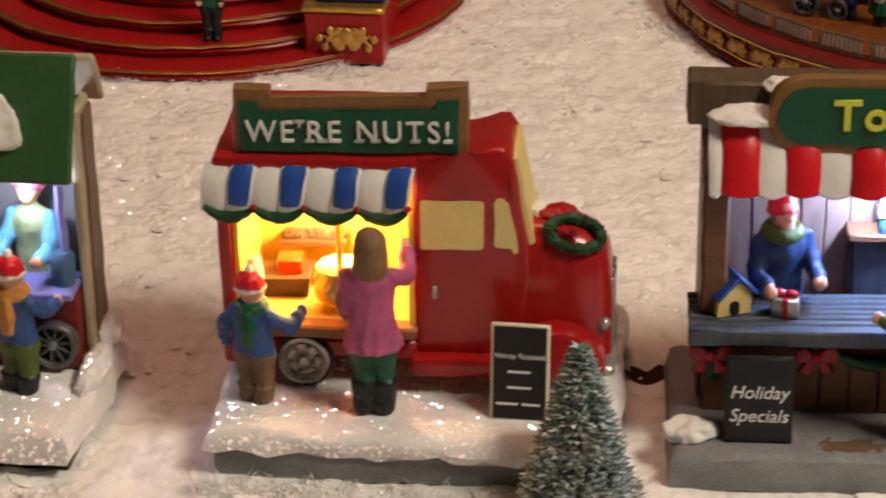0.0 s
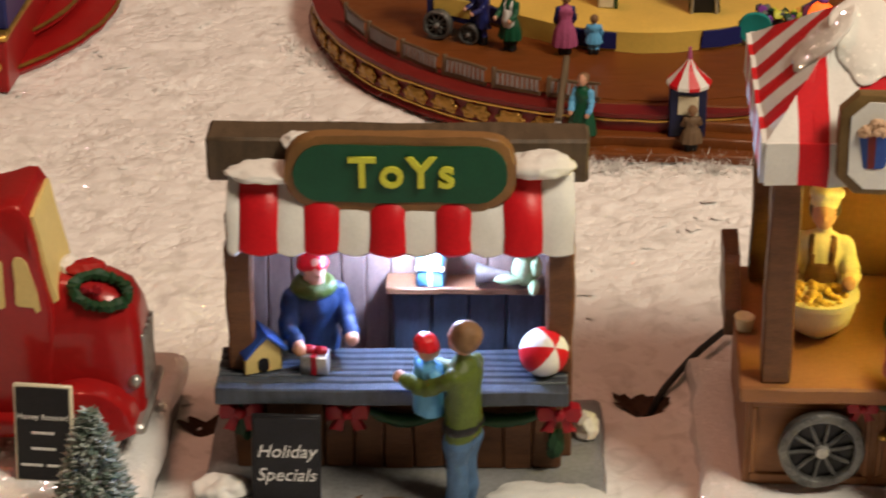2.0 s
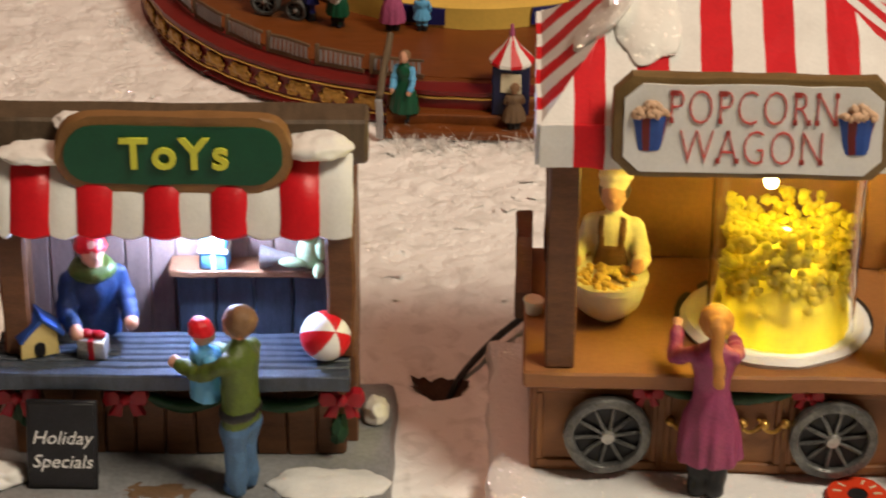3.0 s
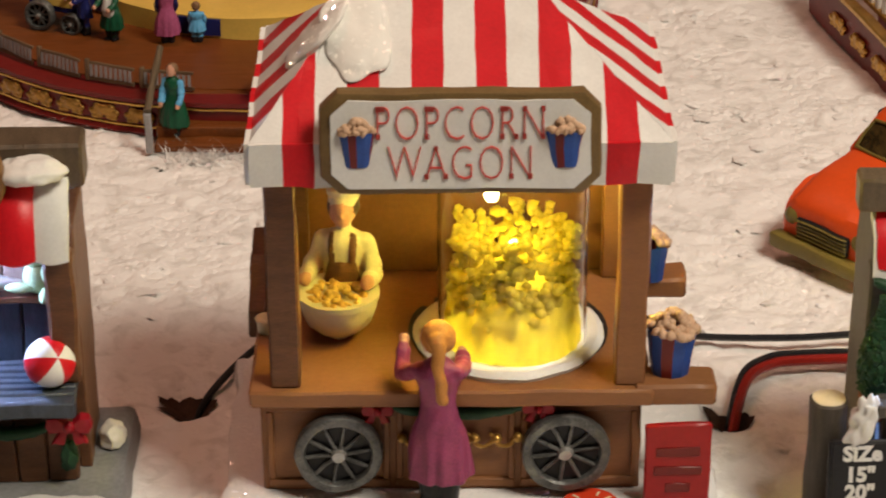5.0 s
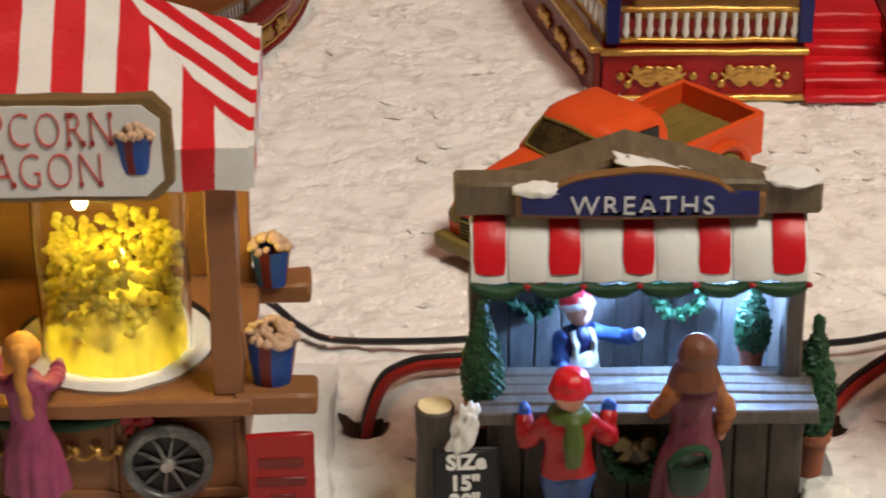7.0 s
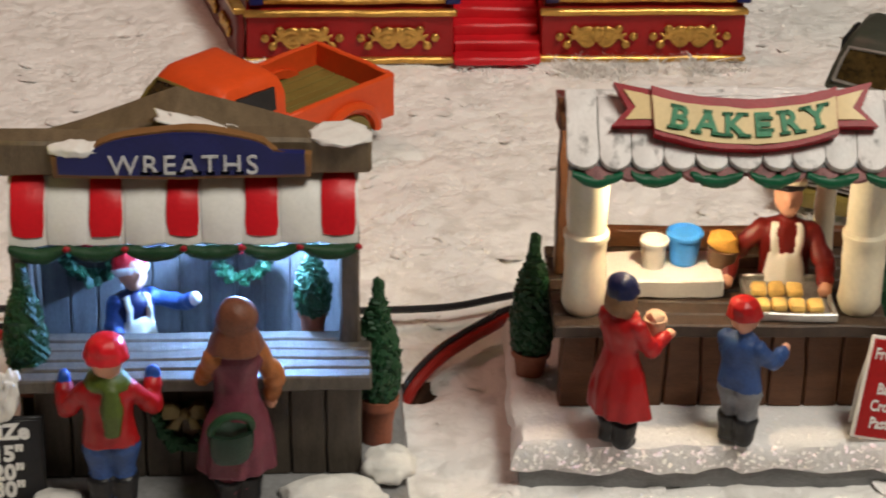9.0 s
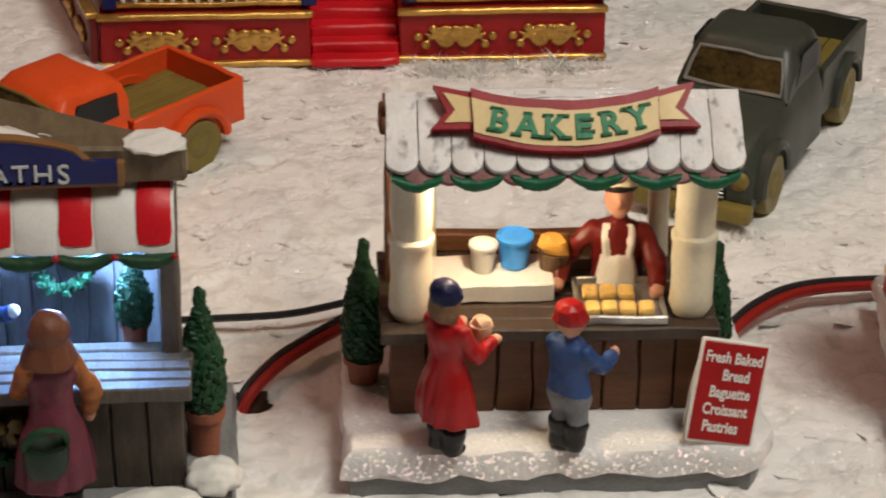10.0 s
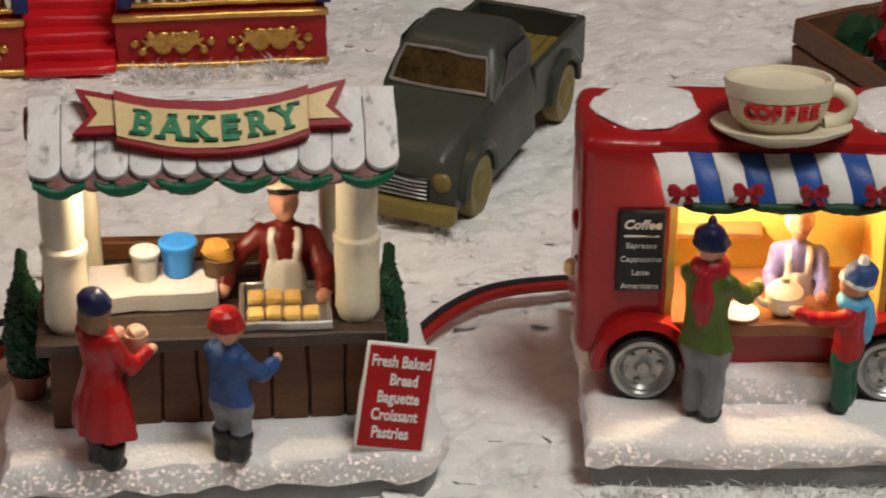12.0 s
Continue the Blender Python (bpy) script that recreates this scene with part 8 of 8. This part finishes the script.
cable("black_cable", smooth([(36.5, 14.6, 0.9), (37.1, 14.1, 0.7), (38, 12.9, 0.6), (39.3, 12, 0.55), (42.9, 11.8, 0.6), (47, 12.2, 0.6), (52, 11.4, 0.6), (55.3, 11.3, 0.65), (57.6, 11.5, 0.65), (59.9, 12.2, 0.7), (62, 12.6, 0.6)]), 0.14, M_CABLE_B, "thin black cable lying across the snow")
for line in ([(40.4, 6.6, -0.8), (40.6, 7.2, 0.2), (41.1, 8.6, 0.75), (42.0, 9.7, 0.7), (43.1, 10.1, 0.65), (46, 10.4, 0.6)],
             [(55.6, 6.5, -0.6), (56.1, 7.05, 0.2), (57.0, 8.1, 0.6), (57.9, 9.05, 0.7), (58.8, 9.95, 0.7), (59.7, 10.8, 0.65), (62, 11.6, 0.6)],
             [(71.2, 8.2, 0.5), (72.1, 9.1, 0.6), (73.5, 10.7, 0.7), (75.2, 11.8, 0.75), (77.6, 12.2, 0.7), (80, 12.2, 0.6)]):
    cable("red_cable", smooth(line), 0.19, M_CABLE_R, "glossy red cable curving over the snow")
    cable("black_cable", smooth([(x - 0.12, y + 0.3, z + 0.1) for x, y, z in line]), 0.14, M_CABLE_B, "black cable running beside the red one")
cable("black_cable", smooth([(21.7, 7.9, -0.9), (22.1, 8.35, -0.1), (22.7, 9.2, 0.35), (23.5, 10.7, 0.5), (24.6, 12.6, 0.5)]), 0.13, M_RUBBER, "black cable coming out of a hole")


def fir(x, y, tall, r):
    t = thing("fir_tree", x, y, 0.0, "small flocked green bottle-brush fir on snow", "fir tree")
    ORIGIN[t.name] = Vector()
    bm = B()
    cyl(bm, (0, 0, -0.2), (0, 0, tall * 0.9), 0.15, 0.05, 8)
    part("trunk", bm, M_BROWN, t)
    rnd = random.Random(5)
    bm = B()
    for k in range(2600):
        u = rnd.random() ** 1.25
        z = 0.2 + u * (tall - 0.2)
        rr = r * (1 - u) ** 0.85 + 0.08
        a = rnd.uniform(0, 6.283)
        q = rr * rnd.uniform(0.55, 1.05)
        c = Vector((q * math.cos(a), q * math.sin(a), z))
        d = (Vector((math.cos(a), math.sin(a), rnd.uniform(-0.2, 0.7)))).normalized()
        e = d.cross(Vector((0, 0, 1))).normalized()
        L, w = rnd.uniform(0.2, 0.34), rnd.uniform(0.08, 0.14)
        vs = [bm.verts.new(c - e * w), bm.verts.new(c + e * w), bm.verts.new(c + d * L), bm.verts.new(c + d.cross(e) * w)]
        mi = 1 if rnd.random() < 0.55 else 0
        for tri in ((0, 1, 2), (1, 3, 2), (3, 0, 2)):
            bm.faces.new([vs[i] for i in tri]).material_index = mi
    part("crown", bm, [M_LEAF, M_FLOCK], t, "green needles tipped with white flock", smooth=False)


fir(4.3, -4.3, 6.0, 1.9)


def tufts():
    """Loose fibres of snow along the feet of the buildings and stalls."""
    rnd = random.Random(11)
    lines = [((-24, 30.6), (-8, 32.8), 60, 1.0), ((4.6, 40), (16, 30.5), 70, 1.0), ((18, 27.6), (27, 28.3), 50, 1.3), ((50, 32.6), (71, 32.6), 50, 0.7), ((62.8, 32.2), (70, 32.4), 45, 1.2),
             ((-8.5, -4.2), (5, -4.6), 80, 0.9), ((-19, -5.5), (-12, -5.4), 20, 0.8), ((71.5, 19), (75, 17), 30, 0.8), ((76, 0), (88, -0.4), 60, 0.8), ((20, -3), (24, -3.5), 20, 0.8), ((27, 39), (36, 37), 30, 0.9)]
    bm = B()
    for (x0, y0), (x1, y1), n, s in lines:
        for _ in range(n):
            u = rnd.random()
            cx, cy = x0 + (x1 - x0) * u + rnd.gauss(0, 0.4), y0 + (y1 - y0) * u + rnd.gauss(0, 0.4)
            cz = hills(cx, cy) - 0.1
            for _ in range(34):
                d = Vector((rnd.gauss(0, 0.6), rnd.gauss(0, 0.6), rnd.uniform(0.05, 0.75))) * s * rnd.uniform(0.3, 1.0)
                e = Vector((rnd.gauss(0, 1), rnd.gauss(0, 1), rnd.gauss(0, 0.5))).normalized() * rnd.uniform(0.012, 0.035)
                p = Vector((cx + rnd.gauss(0, 0.2), cy + rnd.gauss(0, 0.2), cz))
                m = p + d * 0.5 + Vector((0, 0, 0.1))
                a = [bm.verts.new(q) for q in (p - e, p + e, m + e * 0.8, m - e * 0.8, p + d)]
                bm.faces.new((a[0], a[1], a[2], a[3]))
                bm.faces.new((a[3], a[2], a[4]))
    tagged(part("snow_tufts", bm, M_FLUFF, smooth=False), "wispy fibres of artificial snow at the feet of things", "snow", kind="stuff")


tufts()
